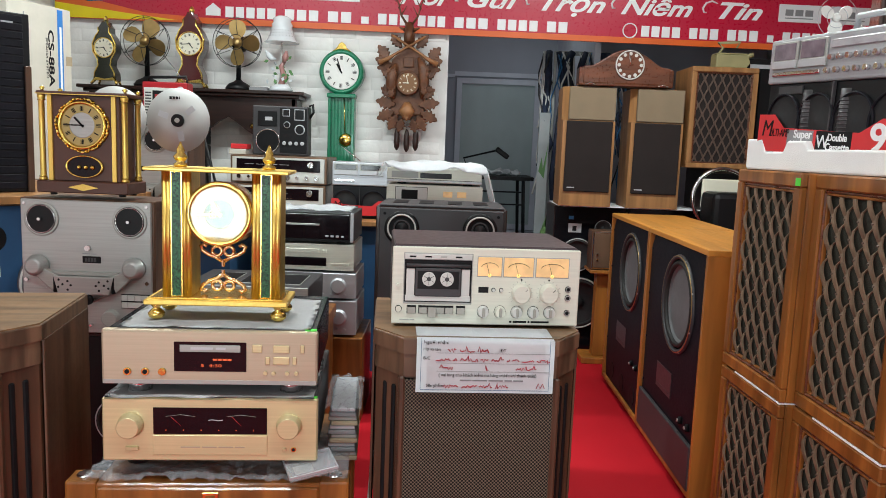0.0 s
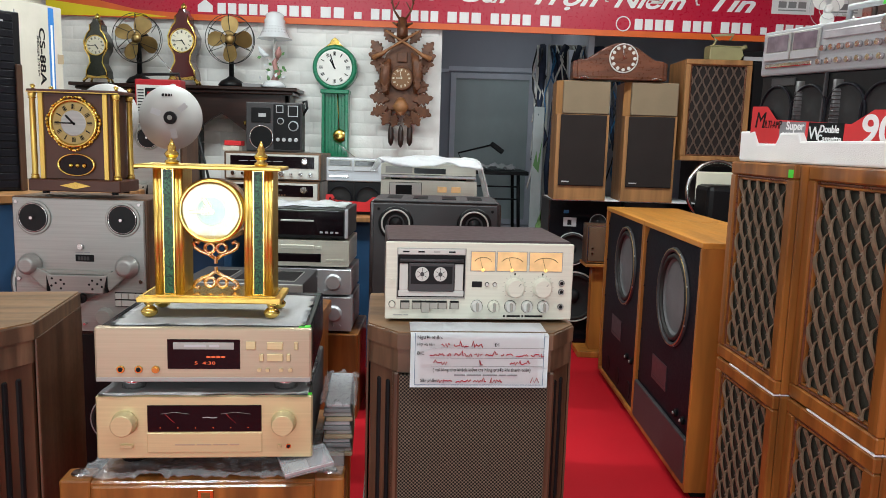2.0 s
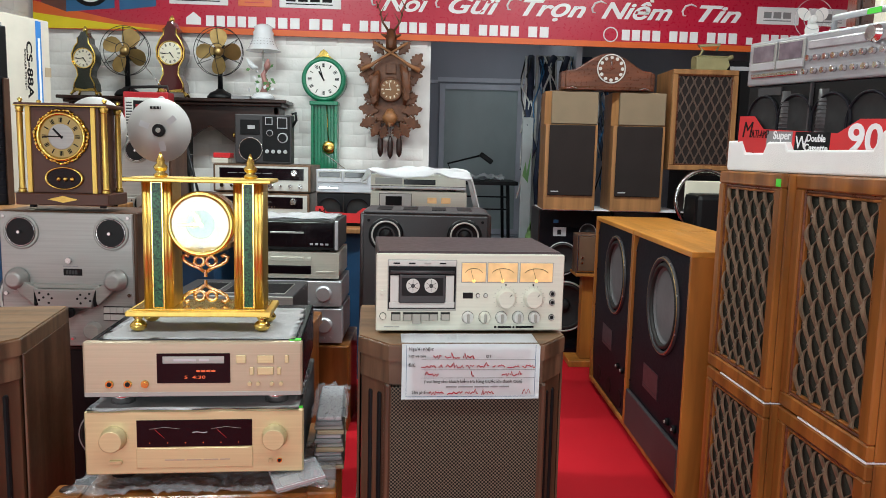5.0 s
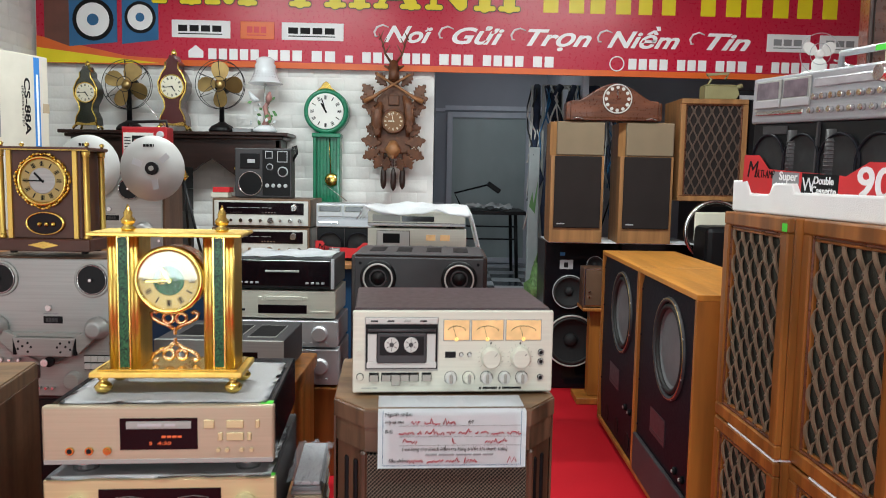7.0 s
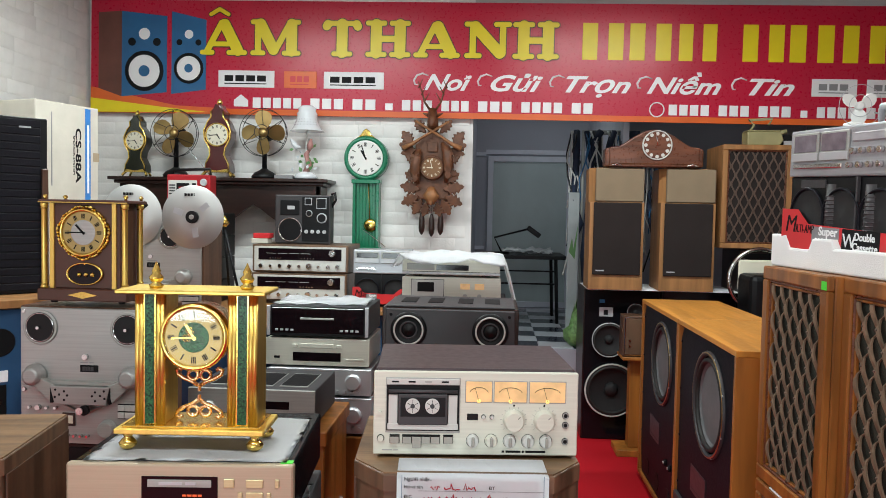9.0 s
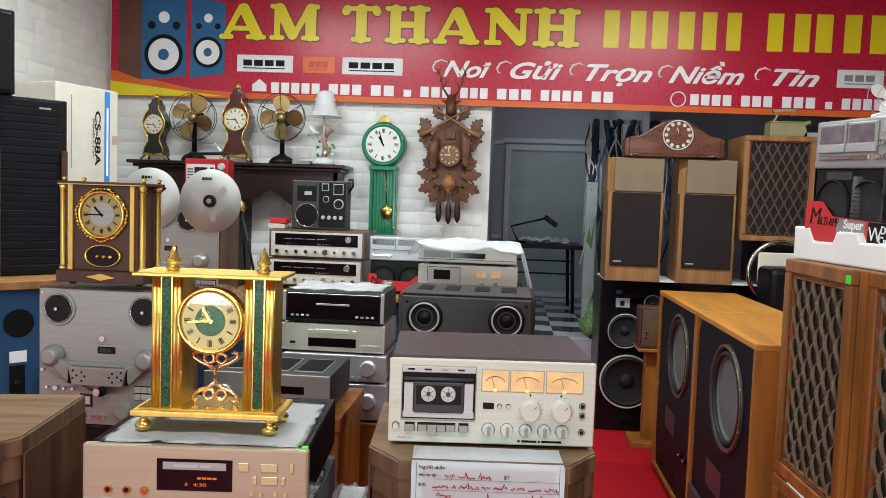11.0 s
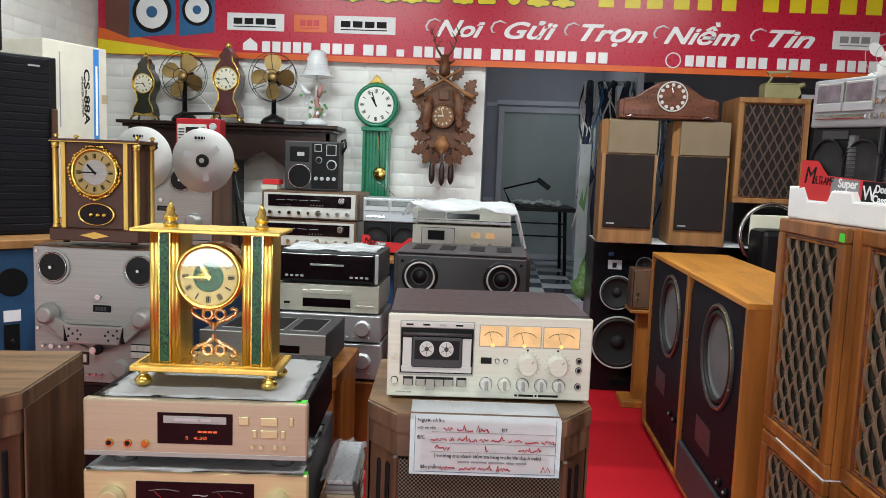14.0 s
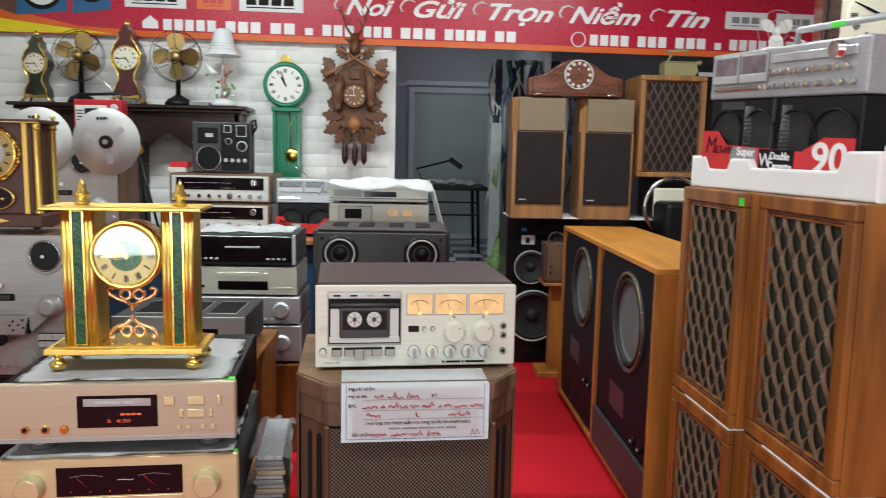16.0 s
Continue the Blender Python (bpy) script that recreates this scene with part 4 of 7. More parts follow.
    bars("small_print", t, GREYMETAL, 0.018, -0.004, 0.014, 0.002, (0.02, 0.01), 0.002)
    return t


cassette_deck()

# receipt sheet hanging over the front of the speaker
sheet = thing("paper_sheet", pose(0.058, 1.450, 0.0115, 0, 0, 4.5), "white delivery sheet with printed lines and red handwriting", "paper")
bm = bmesh.new()
W = 0.282
rows = []
for j in range(15):
    f = j / 14
    row = []
    for i in range(13):
        u = i / 12
        y = -0.0165 - 0.0003 * math.sin(f * 2.2) + 0.012 * max(0, u - 0.93) * f
        z = 0.8215 - 0.118 * f if j else 0.8180
        row.append(bm.verts.new((u * W, y + (0.09 if j == 0 else 0.0), z)))
    rows.append(row)
for a, c in zip(rows, rows[1:]):
    for i in range(12):
        bm.faces.new((a[i], a[i + 1], c[i + 1], c[i]))
bmesh.ops.solidify(bm, geom=bm.faces[:], thickness=0.0006)
part("page", bm, PAPER, sheet, smooth=True)


def on_page(name, ma, text, x, z, size, width=None, shear=0.0):
    return words(name, sheet, ma, text, x * 0.946, -0.0177, 0.8215 - (0.8215 - z) * 0.885, size, width, shear, depth=0.0003)


on_page("print_line", INK, "Ng\u01b0\u1eddi nh\u1eadn:", 0.014, 0.803, 0.0095, 0.050)
on_page("print_line", INK, "H\u1ecd v\u00e0 t\u00ean", 0.014, 0.787, 0.0085, 0.034)
on_page("print_line", INK, "\u0110T", 0.180, 0.786, 0.0085)
on_page("print_line", INK, "\u0110/C", 0.014, 0.766, 0.0085)
on_page("print_line", INK, "( vui l\u00f2ng cho kh\u00e1ch ki\u1ec3m tra h\u00e0ng tr\u01b0\u1edbc khi thanh to\u00e1n)", 0.048, 0.727, 0.0095, 0.20)
on_page("print_line", INK, "S\u1ea3n ph\u1ea9m:", 0.022, 0.702, 0.0085, 0.036)
bars("print_bar", sheet, LABELGREY, 0.09, -0.0177, 0.7285, 0.0028, (0.022, 0.03, 0.03, 0.015, 0.02), 0.003)
ink = random.Random(5)
for z, h, ws, x in ((0.789, 0.011, (0.018, 0.030, 0.022), 0.062), (0.769, 0.011, (0.028, 0.008, 0.034, 0.014, 0.024, 0.006, 0.012, 0.024, 0.026), 0.040), (0.751, 0.010, (0.026, 0.06, 0.006, 0.05, 0.042), 0.048), (0.714, 0.010, (0.030, 0.030, 0.026, 0.026), 0.056)):
    for k, w in enumerate(ws):
        if z == 0.751 and k in (1, 3):
            x += w
            continue
        n = max(5, round(w / 0.0028))
        up = [ink.choice((0.1, 0.15, 0.45, 0.55, 0.95 if q % 3 else 0.5)) for q in range(n + 1)]
        rod("red_stroke", sheet, REDINK, [(x + w * q / n + ink.uniform(-0.0012, 0.0012), -0.0179, z + h * (u if q % 2 else ink.uniform(-0.1, 0.4)) * 1.1) for q, u in enumerate(up)], 0.0012, 4)
        x += w + 0.007
rod("red_stroke", sheet, REDINK, [(0.247, -0.0179, 0.714), (0.251, -0.0179, 0.725), (0.255, -0.0179, 0.714), (0.260, -0.0179, 0.724), (0.264, -0.0179, 0.715)], 0.0009, 4)
for z in (0.786, 0.765, 0.748):
    B("rule", sheet, LABELGREY, 0.04, 0.272, -0.0178, -0.0174, z, z + 0.0006, 0)
for x0, x1, z0, z1 in ((0.009, 0.273, 0.709, 0.7097), (0.009, 0.0097, 0.709, 0.816), (0.272, 0.2727, 0.709, 0.816)):
    B("border", sheet, PRINTB, x0, x1, -0.0178, -0.0174, z0, z1, 0)

# rack, amplifier and player at the front
SR = 5
rack = thing("audio_rack", pose(-0.672, 1.455, 0, 0, 0, SR), "reddish wooden audio rack with metal caps and a small gold emblem", "rack")
B("top", rack, REDWOOD, 0.06, 0.535, 0.004, 0.44, 0.44, 0.478, 0.004)
for x0 in (0, 0.53):
    for y0 in (0, 0.40):
        B("post", rack, REDWOOD, x0, x0 + 0.065, y0, y0 + 0.065, 0, 0.484, 0.006)
        L("cap", rack, CHROME, (x0 + 0.032, y0 + 0.032, 0.484), [(0.017, 0), (0.017, 0.003), (0.014, 0.006)], "z", 20)
B("shelf", rack, REDWOOD, 0.03, 0.56, 0.03, 0.43, 0.08, 0.10, 0.003)
B("apron", rack, REDWOOD, 0.065, 0.53, -0.002, 0.02, 0.38, 0.47, 0.004)
em = B("emblem", rack, GOLD, 0.285, 0.318, -0.005, -0.002, 0.437, 0.461, 0.001, "gold square emblem")
B("emblem_mark", em, REDWOOD, 0.292, 0.311, -0.006, -0.005, 0.443, 0.455, 0)

amp = thing("amplifier", pose(-0.591, 1.465, 0.512, 0, 0, SR), "gold-fronted amplifier with two knobs and dark meter window", "amplifier")
w = 0.444
feet(amp, w, 0.38, 0.022, BLACK, 0.026)
B("case", amp, DGREY, 0.004, w - 0.004, 0.010, 0.40, 0.022, 0.155, 0.003)
B("front_panel", amp, CHAMP, 0, w, -0.006, 0.010, 0.020, 0.157, 0.003)
win = B("meter_window", amp, DISPLAY, 0.104, 0.338, -0.0075, -0.006, 0.079, 0.137, 0.001, "dark meter window")
for cx in (0.16, 0.285):
    rod("scale_arc", win, GREYMETAL, [(cx - 0.03, -0.008, 0.118), (cx, -0.008, 0.122), (cx + 0.03, -0.008, 0.118)], 0.0005, 4)
    rod("needle", win, LABELRED, [(cx - 0.02, -0.0082, 0.118), (cx, -0.0082, 0.098)], 0.0004, 4)
words("script_mark", win, PALEGREY, "~", 0.215, -0.0078, 0.105, 0.02, 0.03)
for k in range(6):
    disc("pilot", win, LEDRED, 0.13 + 0.036 * k, -0.0075, 0.088, 0.0012, 0.0005, seg=8)
B("flap", amp, CHAMP, 0.103, 0.339, -0.0085, -0.006, 0.034, 0.077, 0.001)
for cx in (0.058, 0.384):
    knob(amp, CHAMP, cx, 0.099, 0.0245, 0.024, -0.006, mark=False)
B("power_switch", amp, CHAMP, 0.048, 0.074, -0.011, -0.006, 0.044, 0.052, 0.001)
B("button", amp, CHAMP, 0.371, 0.379, -0.0095, -0.006, 0.042, 0.050, 0.001)
j = disc("jack", amp, GOLD, 0.394, -0.006, 0.046, 0.0055, 0.002, seg=16)
disc("jack_hole", j, INK, 0.394, -0.008, 0.046, 0.0035, 0.0006, seg=12)
bars("panel_print", amp, ROSE, 0.16, -0.0086, 0.050, 0.003, (0.04, 0.03, 0.03, 0.02), 0.004)
B("price_sticker", amp, TAG, 0.414, 0.442, -0.0005, 0.012, 0.1575, 0.1585, 0)

cd = thing("disc_player", pose(-0.589, 1.465, 0.672, 0, 0, SR), "rose-gold disc player with a dark display and small buttons", "disc player")
w = 0.44
feet(cd, w, 0.37, 0.03, CHROME, 0.025)
B("case", cd, GLOSSBLACK, 0.004, w - 0.004, 0.012, 0.39, 0.028, 0.140, 0.003)
B("front_panel", cd, ROSE, 0, w, -0.008, 0.012, 0.028, 0.143, 0.005)
B("lower_band", cd, GREYMETAL, 0.002, w - 0.002, -0.0085, 0.0, 0.028, 0.038, 0.001)
dsp = B("display", cd, DISPLAY, 0.146, 0.293, -0.0095, -0.008, 0.056, 0.119, 0.001, "black display window")
B("tray", dsp, GREYMETAL, 0.158, 0.281, -0.0105, -0.0095, 0.098, 0.113, 0.0005)
bars("tray_mark", dsp, PALEGREY, 0.18, -0.0106, 0.103, 0.005, (0.045, 0.02), 0.006)
words("digits", dsp, LEDRED, "5  4:30", 0.200, -0.0098, 0.066, 0.009, 0.042)
bars("bargraph", dsp, LEDRED, 0.225, -0.0098, 0.08, 0.004, (0.008, 0.008, 0.008, 0.008), 0.002)
for x0, x1, z0, z1 in ((0.305, 0.325, 0.098, 0.115), (0.348, 0.381, 0.098, 0.114), (0.404, 0.412, 0.098, 0.115), (0.332, 0.341, 0.073, 0.089), (0.348, 0.381, 0.073, 0.089), (0.388, 0.396, 0.073, 0.089)):
    B("button", cd, CHAMP, x0, x1, -0.011, -0.008, z0, z1, 0.001)
for cx in (0.332, 0.349, 0.377, 0.396):
    disc("small_button", cd, CHAMP, cx, -0.008, 0.054, 0.0042, 0.004, seg=14)
for cx in (0.052, 0.088, 0.122):
    d = disc("jack", cd, GOLD, cx, -0.008, 0.055, 0.008, 0.004, seg=18)
    disc("jack_hole", d, INK if cx != 0.122 else GOLD, cx, -0.012, 0.055, 0.0048, 0.001, seg=14)
B("price_sticker", cd, TAG, 0.412, 0.436, 0.0, 0.018, 0.1432, 0.1442, 0)


def rumpled(name, label, m, w, d, ma, amp_z, seed, nx=22, ny=16, thick=0.0015, drop=None):
    """A loose sheet of cloth or film with soft folds."""
    bm = bmesh.new()
    vs = []
    for j in range(ny + 1):
        row = []
        for i in range(nx + 1):
            u, v = i / nx, j / ny
            z = amp_z * (0.6 + noise.noise((u * 5 + seed, v * 4, seed)) + 0.5 * noise.noise((u * 13, v * 11 + seed, 3)) + (0.7 * noise.noise((u * 41, v * 23, seed)) if ma is PLASTICBAG else 0))
            x, y = u * w + 0.006 * noise.noise((v * 6, seed, 1)), v * d + 0.006 * noise.noise((u * 7, seed, 2))
            if drop:
                x, y, z = drop(x, y, z)
            row.append(bm.verts.new((x, y, max(0.0005, z) if not drop and ma is not CLOTH else z)))
        vs.append(row)
    for a, c in zip(vs, vs[1:]):
        for i in range(nx):
            bm.faces.new((a[i], a[i + 1], c[i + 1], c[i]))
    bmesh.ops.solidify(bm, geom=bm.faces[:], thickness=thick)
    ob = part(name, bm, ma, smooth=True)
    ob.matrix_basis = m
    return tagged(ob, label, "cloth" if ma is CLOTH else "plastic film")


rumpled("cloth", "thin white foam cloth under the brass clock", pose(-0.56, 1.468, 0.8175, 0, 0, SR), 0.395, 0.32, CLOTH, 0.0022, 2)
rumpled("cloth", "thin white foam cloth between player and amplifier", pose(-0.585, 1.455, 0.670, 0, 0, SR), 0.43, 0.30, CLOTH, 0.003, 5)
rumpled("plastic_film", "crumpled clear plastic film under the amplifier", pose(-0.63, 1.452, 0.485, 0, 0, SR), 0.55, 0.28, PLASTICBAG, 0.015, 8, 90, 40, 0.0006)

# wrapped bundle and bits beside the rack
t = thing("wrapped_bundle", pose(-0.145, 1.625, 0.479, 0, 0, SR), "stack of papers wrapped in clear plastic on the rack", "bundle")
for k in range(12):
    B("paper_layer", t, (CARDBR, GREYMETAL, LABELGREY, PALEGREY)[k * 5 % 4], 0.003 * (k % 3), 0.068 - 0.002 * (k % 4), 0.004 * (k % 2), 0.24, 0.0105 * k, 0.0100 + 0.0105 * k, 0.002)
rumpled("plastic_film", "crumpled clear plastic film over the paper bundle", pose(-0.152, 1.61, 0.604, 0, 0, SR), 0.085, 0.25, PLASTICBAG, 0.010, 3, 24, 30, 0.0006)

bx = thing("plastic_case", pose(-0.195, 1.448, 0.502, 5, -8, 22), "flat clear plastic case on the crumpled film", "case")
B("tray", bx, PLASTICBAG, 0.0, 0.105, 0.0, 0.085, 0.0, 0.006, 0.002, "clear lower tray")
B("lid", bx, PLASTICBAG, 0.001, 0.104, 0.001, 0.084, 0.013, 0.016, 0.001, "clear lid")
for x0, x1, y0, y1 in ((0.0, 0.105, 0.0, 0.003), (0.0, 0.105, 0.082, 0.085), (0.0, 0.003, 0.003, 0.082), (0.102, 0.105, 0.003, 0.082)):
    B("rim", bx, PALEGREY, x0, x1, y0, y1, 0.006, 0.013, 0.0008)
B("insert", bx, PALEGREY, 0.015, 0.055, 0.015, 0.05, 0.006, 0.0075, 0.0005, "pale paper insert")


# ---- brass clock with two columns ----
gc = thing("mantel_clock", pose(-0.526, 1.52, 0.8185, 0, 0, 4), "polished brass column clock with green stone inlays and scroll ornament", "clock")
D = 0.135
B("base", gc, GOLDS, 0, 0.302, 0, D, 0.036, 0.047, 0.002)
B("base_step", gc, GOLD, 0.012, 0.29, 0.012, D - 0.012, 0.047, 0.051, 0.001)
for fx in (0.022, 0.28):
    for fy in (0.02, D - 0.02):
        L("foot", gc, GOLD, (fx, fy, 0.002), [(0.008, 0), (0.016, 0.006), (0.018, 0.013), (0.012, 0.02), (0.007, 0.024), (0.011, 0.03), (0.011, 0.034)], "z", 20)
B("top_plate", gc, GOLDS, 0.0, 0.302, 0.005, D - 0.005, 0.319, 0.327, 0.002)
for x0 in (0.034, 0.222):
    col = B("column", gc, GOLDS, x0 + 0.004, x0 + 0.060, 0.03, D - 0.03, 0.051, 0.319, 0.001)
    B("stone_inlay", col, MALACH, x0 + 0.021, x0 + 0.039, 0.0215, 0.024, 0.053, 0.317, 0.0, "green speckled stone inlay")
    for fx in (0.005, 0.013, 0.047, 0.055):
        L("reed", col, GOLDS, (x0 + fx, 0.028, 0.051), [(0.006, 0), (0.006, 0.268)], "z", 12)
    B("inlay_bed", col, GOLD, x0 + 0.017, x0 + 0.043, 0.024, 0.032, 0.051, 0.319, 0.001)
    L("finial", gc, GOLD, (x0 + 0.030, 0.06, 0.327), [(0.012, 0), (0.015, 0.006), (0.008, 0.011), (0.013, 0.017), (0.015, 0.022), (0.008, 0.03), (0.009, 0.036), (0.004, 0.046), (0.0012, 0.054)], "z", 20)
L("drum", gc, COPPER, (0.154, 0.10, 0.231), [(0.066, 0), (0.066, 0.072), (0.062, 0.074)], "y", 40)
fc = dial(gc, 0.154, 0.026, 0.231, 0.060, DIALGOLD, INK, True, 11.0, 44.5, GOLD)
disc("stone_centre", fc, MALACH, 0.154, 0.0232, 0.231, 0.031, 0.0006)
# pierced gilt scrolls of the two pointers
for ang, reach in ((-30, (0.010, 0.018)), (-94, (0.010, 0.017))):
    for dist in reach:
        for off in (-0.0035, 0.0035):
            a = radians(ang)
            ring("pointer_scroll", fc, GOLD, 0.154 + dist * math.sin(a) + off * math.cos(a), 0.0205, 0.231 + dist * math.cos(a) - off * math.sin(a), 0.0032, 0.0009, seg=16)
ring("bezel", gc, GOLD, 0.154, 0.024, 0.231, 0.064, 0.006, seg=48)
pane = L("glass_cover", gc, PANE, (0.154, 0.018, 0.231), [(0.059, 0), (0.059, 0.002), (0.0585, 0.002), (0.058, 0.002), (0.002, 0.002)], "y", 40)
pane.visible_shadow = False


for cz, sg in ((0.118, 1), (0.100, -1)):
    o = part("scroll_ornament", tube([(0.154 - 0.0, 0.06, cz - sg * 0.005), (0.154, 0.06, cz + sg * 0.010)], 0.004), COPPER, gc, "gilt openwork scroll")
    for sx in (1, -1):
        up = [(0.002, 0.006), (0.012, 0.014), (0.026, 0.020), (0.037, 0.028), (0.040, 0.037), (0.034, 0.041), (0.029, 0.037)]
        rod("scroll", o, COPPER, [(0.154 + sx * a * 1.2, 0.06, cz + sg * b * 1.05) for a, b in up], 0.0046)
        rod("scroll_ring", o, COPPER, [(0.154 + sx * (0.013 + 0.0105 * math.cos(q)), 0.06, cz + sg * (0.029 + 0.0105 * math.sin(q))) for q in [math.pi * 2 * k / 12 for k in range(13)]], 0.0042)

# ---- brown and gold clock ----
bc = thing("mantel_clock", pose(-1.122, 2.24, 1.022), "dark brown clock with gold columns, ornate dial rim and oval window", "clock")
BR = mat("dark_brown_lacquer", (0.075, 0.028, 0.018), 0.4, var=0.1)
B("base", bc, BR, -0.006, 0.270, -0.012, 0.13, 0.008, 0.044, 0.003)
for fx in (0.03, 0.24):
    L("foot", bc, BLACK, (fx, 0.02, 0), [(0.01, 0), (0.01, 0.009)], "z", 12)
    L("foot", bc, BLACK, (fx, 0.10, 0), [(0.01, 0), (0.01, 0.009)], "z", 12)
B("body", bc, BR, 0.024, 0.240, 0.01, 0.12, 0.044, 0.300, 0.002)
B("top", bc, BR, -0.004, 0.268, -0.006, 0.125, 0.300, 0.310, 0.002)
B("top_edge", bc, GOLDS, -0.005, 0.269, -0.0075, -0.006, 0.3005, 0.3030, 0)
for x0 in (0.024, 0.216):
    B("pilaster", bc, GOLDS, x0, x0 + 0.014, 0.004, 0.012, 0.044, 0.300, 0.001)
for x0, y0 in ((0.007, 0.006), (0.256, 0.006), (0.254, 0.108), (0.010, 0.108)):
    cl = L("column", bc, GOLDS, (x0, y0, 0.044), [(0.0105, 0), (0.012, 0.004), (0.0085, 0.012), (0.0085, 0.242), (0.012, 0.250), (0.0105, 0.256)], "z", 18)
    for zz in (0.056, 0.284):
        part("collar", torus(0.0095, 0.002, 18, 6, Matrix.Translation((x0, y0, zz))), GOLD, cl, smooth=True)
    L("finial", bc, GOLD, (x0, y0 + 0.006, 0.310), [(0.005, 0), (0.004, 0.004), (0.008, 0.010), (0.003, 0.015)], "z", 12)
fb = dial(bc, 0.128, 0.008, 0.212, 0.064, DIALGOLD, INK, True, 10.55, 45)
disc("silver_centre", fb, SILVER, 0.128, 0.0048, 0.212, 0.038, 0.0004)
ring("dial_rim", bc, GOLD, 0.128, 0.004, 0.212, 0.068, 0.005)
bm = bmesh.new()
for k in range(44):
    a = 2 * math.pi * k / 44
    q = 0.0755 + 0.0035 * abs(math.cos(a * 2)) ** 3 + 0.0018 * math.sin(a * 11)
    merge(bm, lathe([(0.003, -0.002), (0.0062 - 0.002 * (k % 2), 0.002), (0.0045, 0.005), (0.002, 0.006 + 0.002 * (k % 3))], 7, Matrix.Translation((0.128 + q * math.cos(a), 0.008, 0.212 + q * math.sin(a))) @ Matrix.Rotation(-a, 4, "Y") @ Matrix.Diagonal((0.85, 1, 1.35, 1)) @ FRONT))
part("rim_ornament", bm, GOLD, bc, "gilt leaf border")
ov = part("oval_window", lathe([(0.052, 0), (0.052, 0.003)], 36, Matrix.Translation((0.132, 0.009, 0.088)) @ Matrix.Diagonal((1, 1, 0.58, 1)) @ FRONT), DISPLAY, bc)
part("oval_rim", torus(0.054, 0.0042, 40, 8, Matrix.Translation((0.132, 0.006, 0.088)) @ Matrix.Diagonal((1, 1, 0.60, 1)) @ FRONT), GOLD, ov, smooth=True)
for k in range(3):
    L("pendulum_ball", ov, GOLD, (0.116 + 0.02 * k, 0.006, 0.086), [(0.001, -0.006), (0.006, -0.003), (0.0075, 0.001), (0.004, 0.006), (0.001, 0.007)], "y", 12)
part("base_ornament", prism([(0.09, 0.026), (0.115, 0.032), (0.136, 0.037), (0.157, 0.032), (0.182, 0.026), (0.157, 0.021), (0.136, 0.016), (0.115, 0.021)], -0.015, -0.012), GOLD, bc)


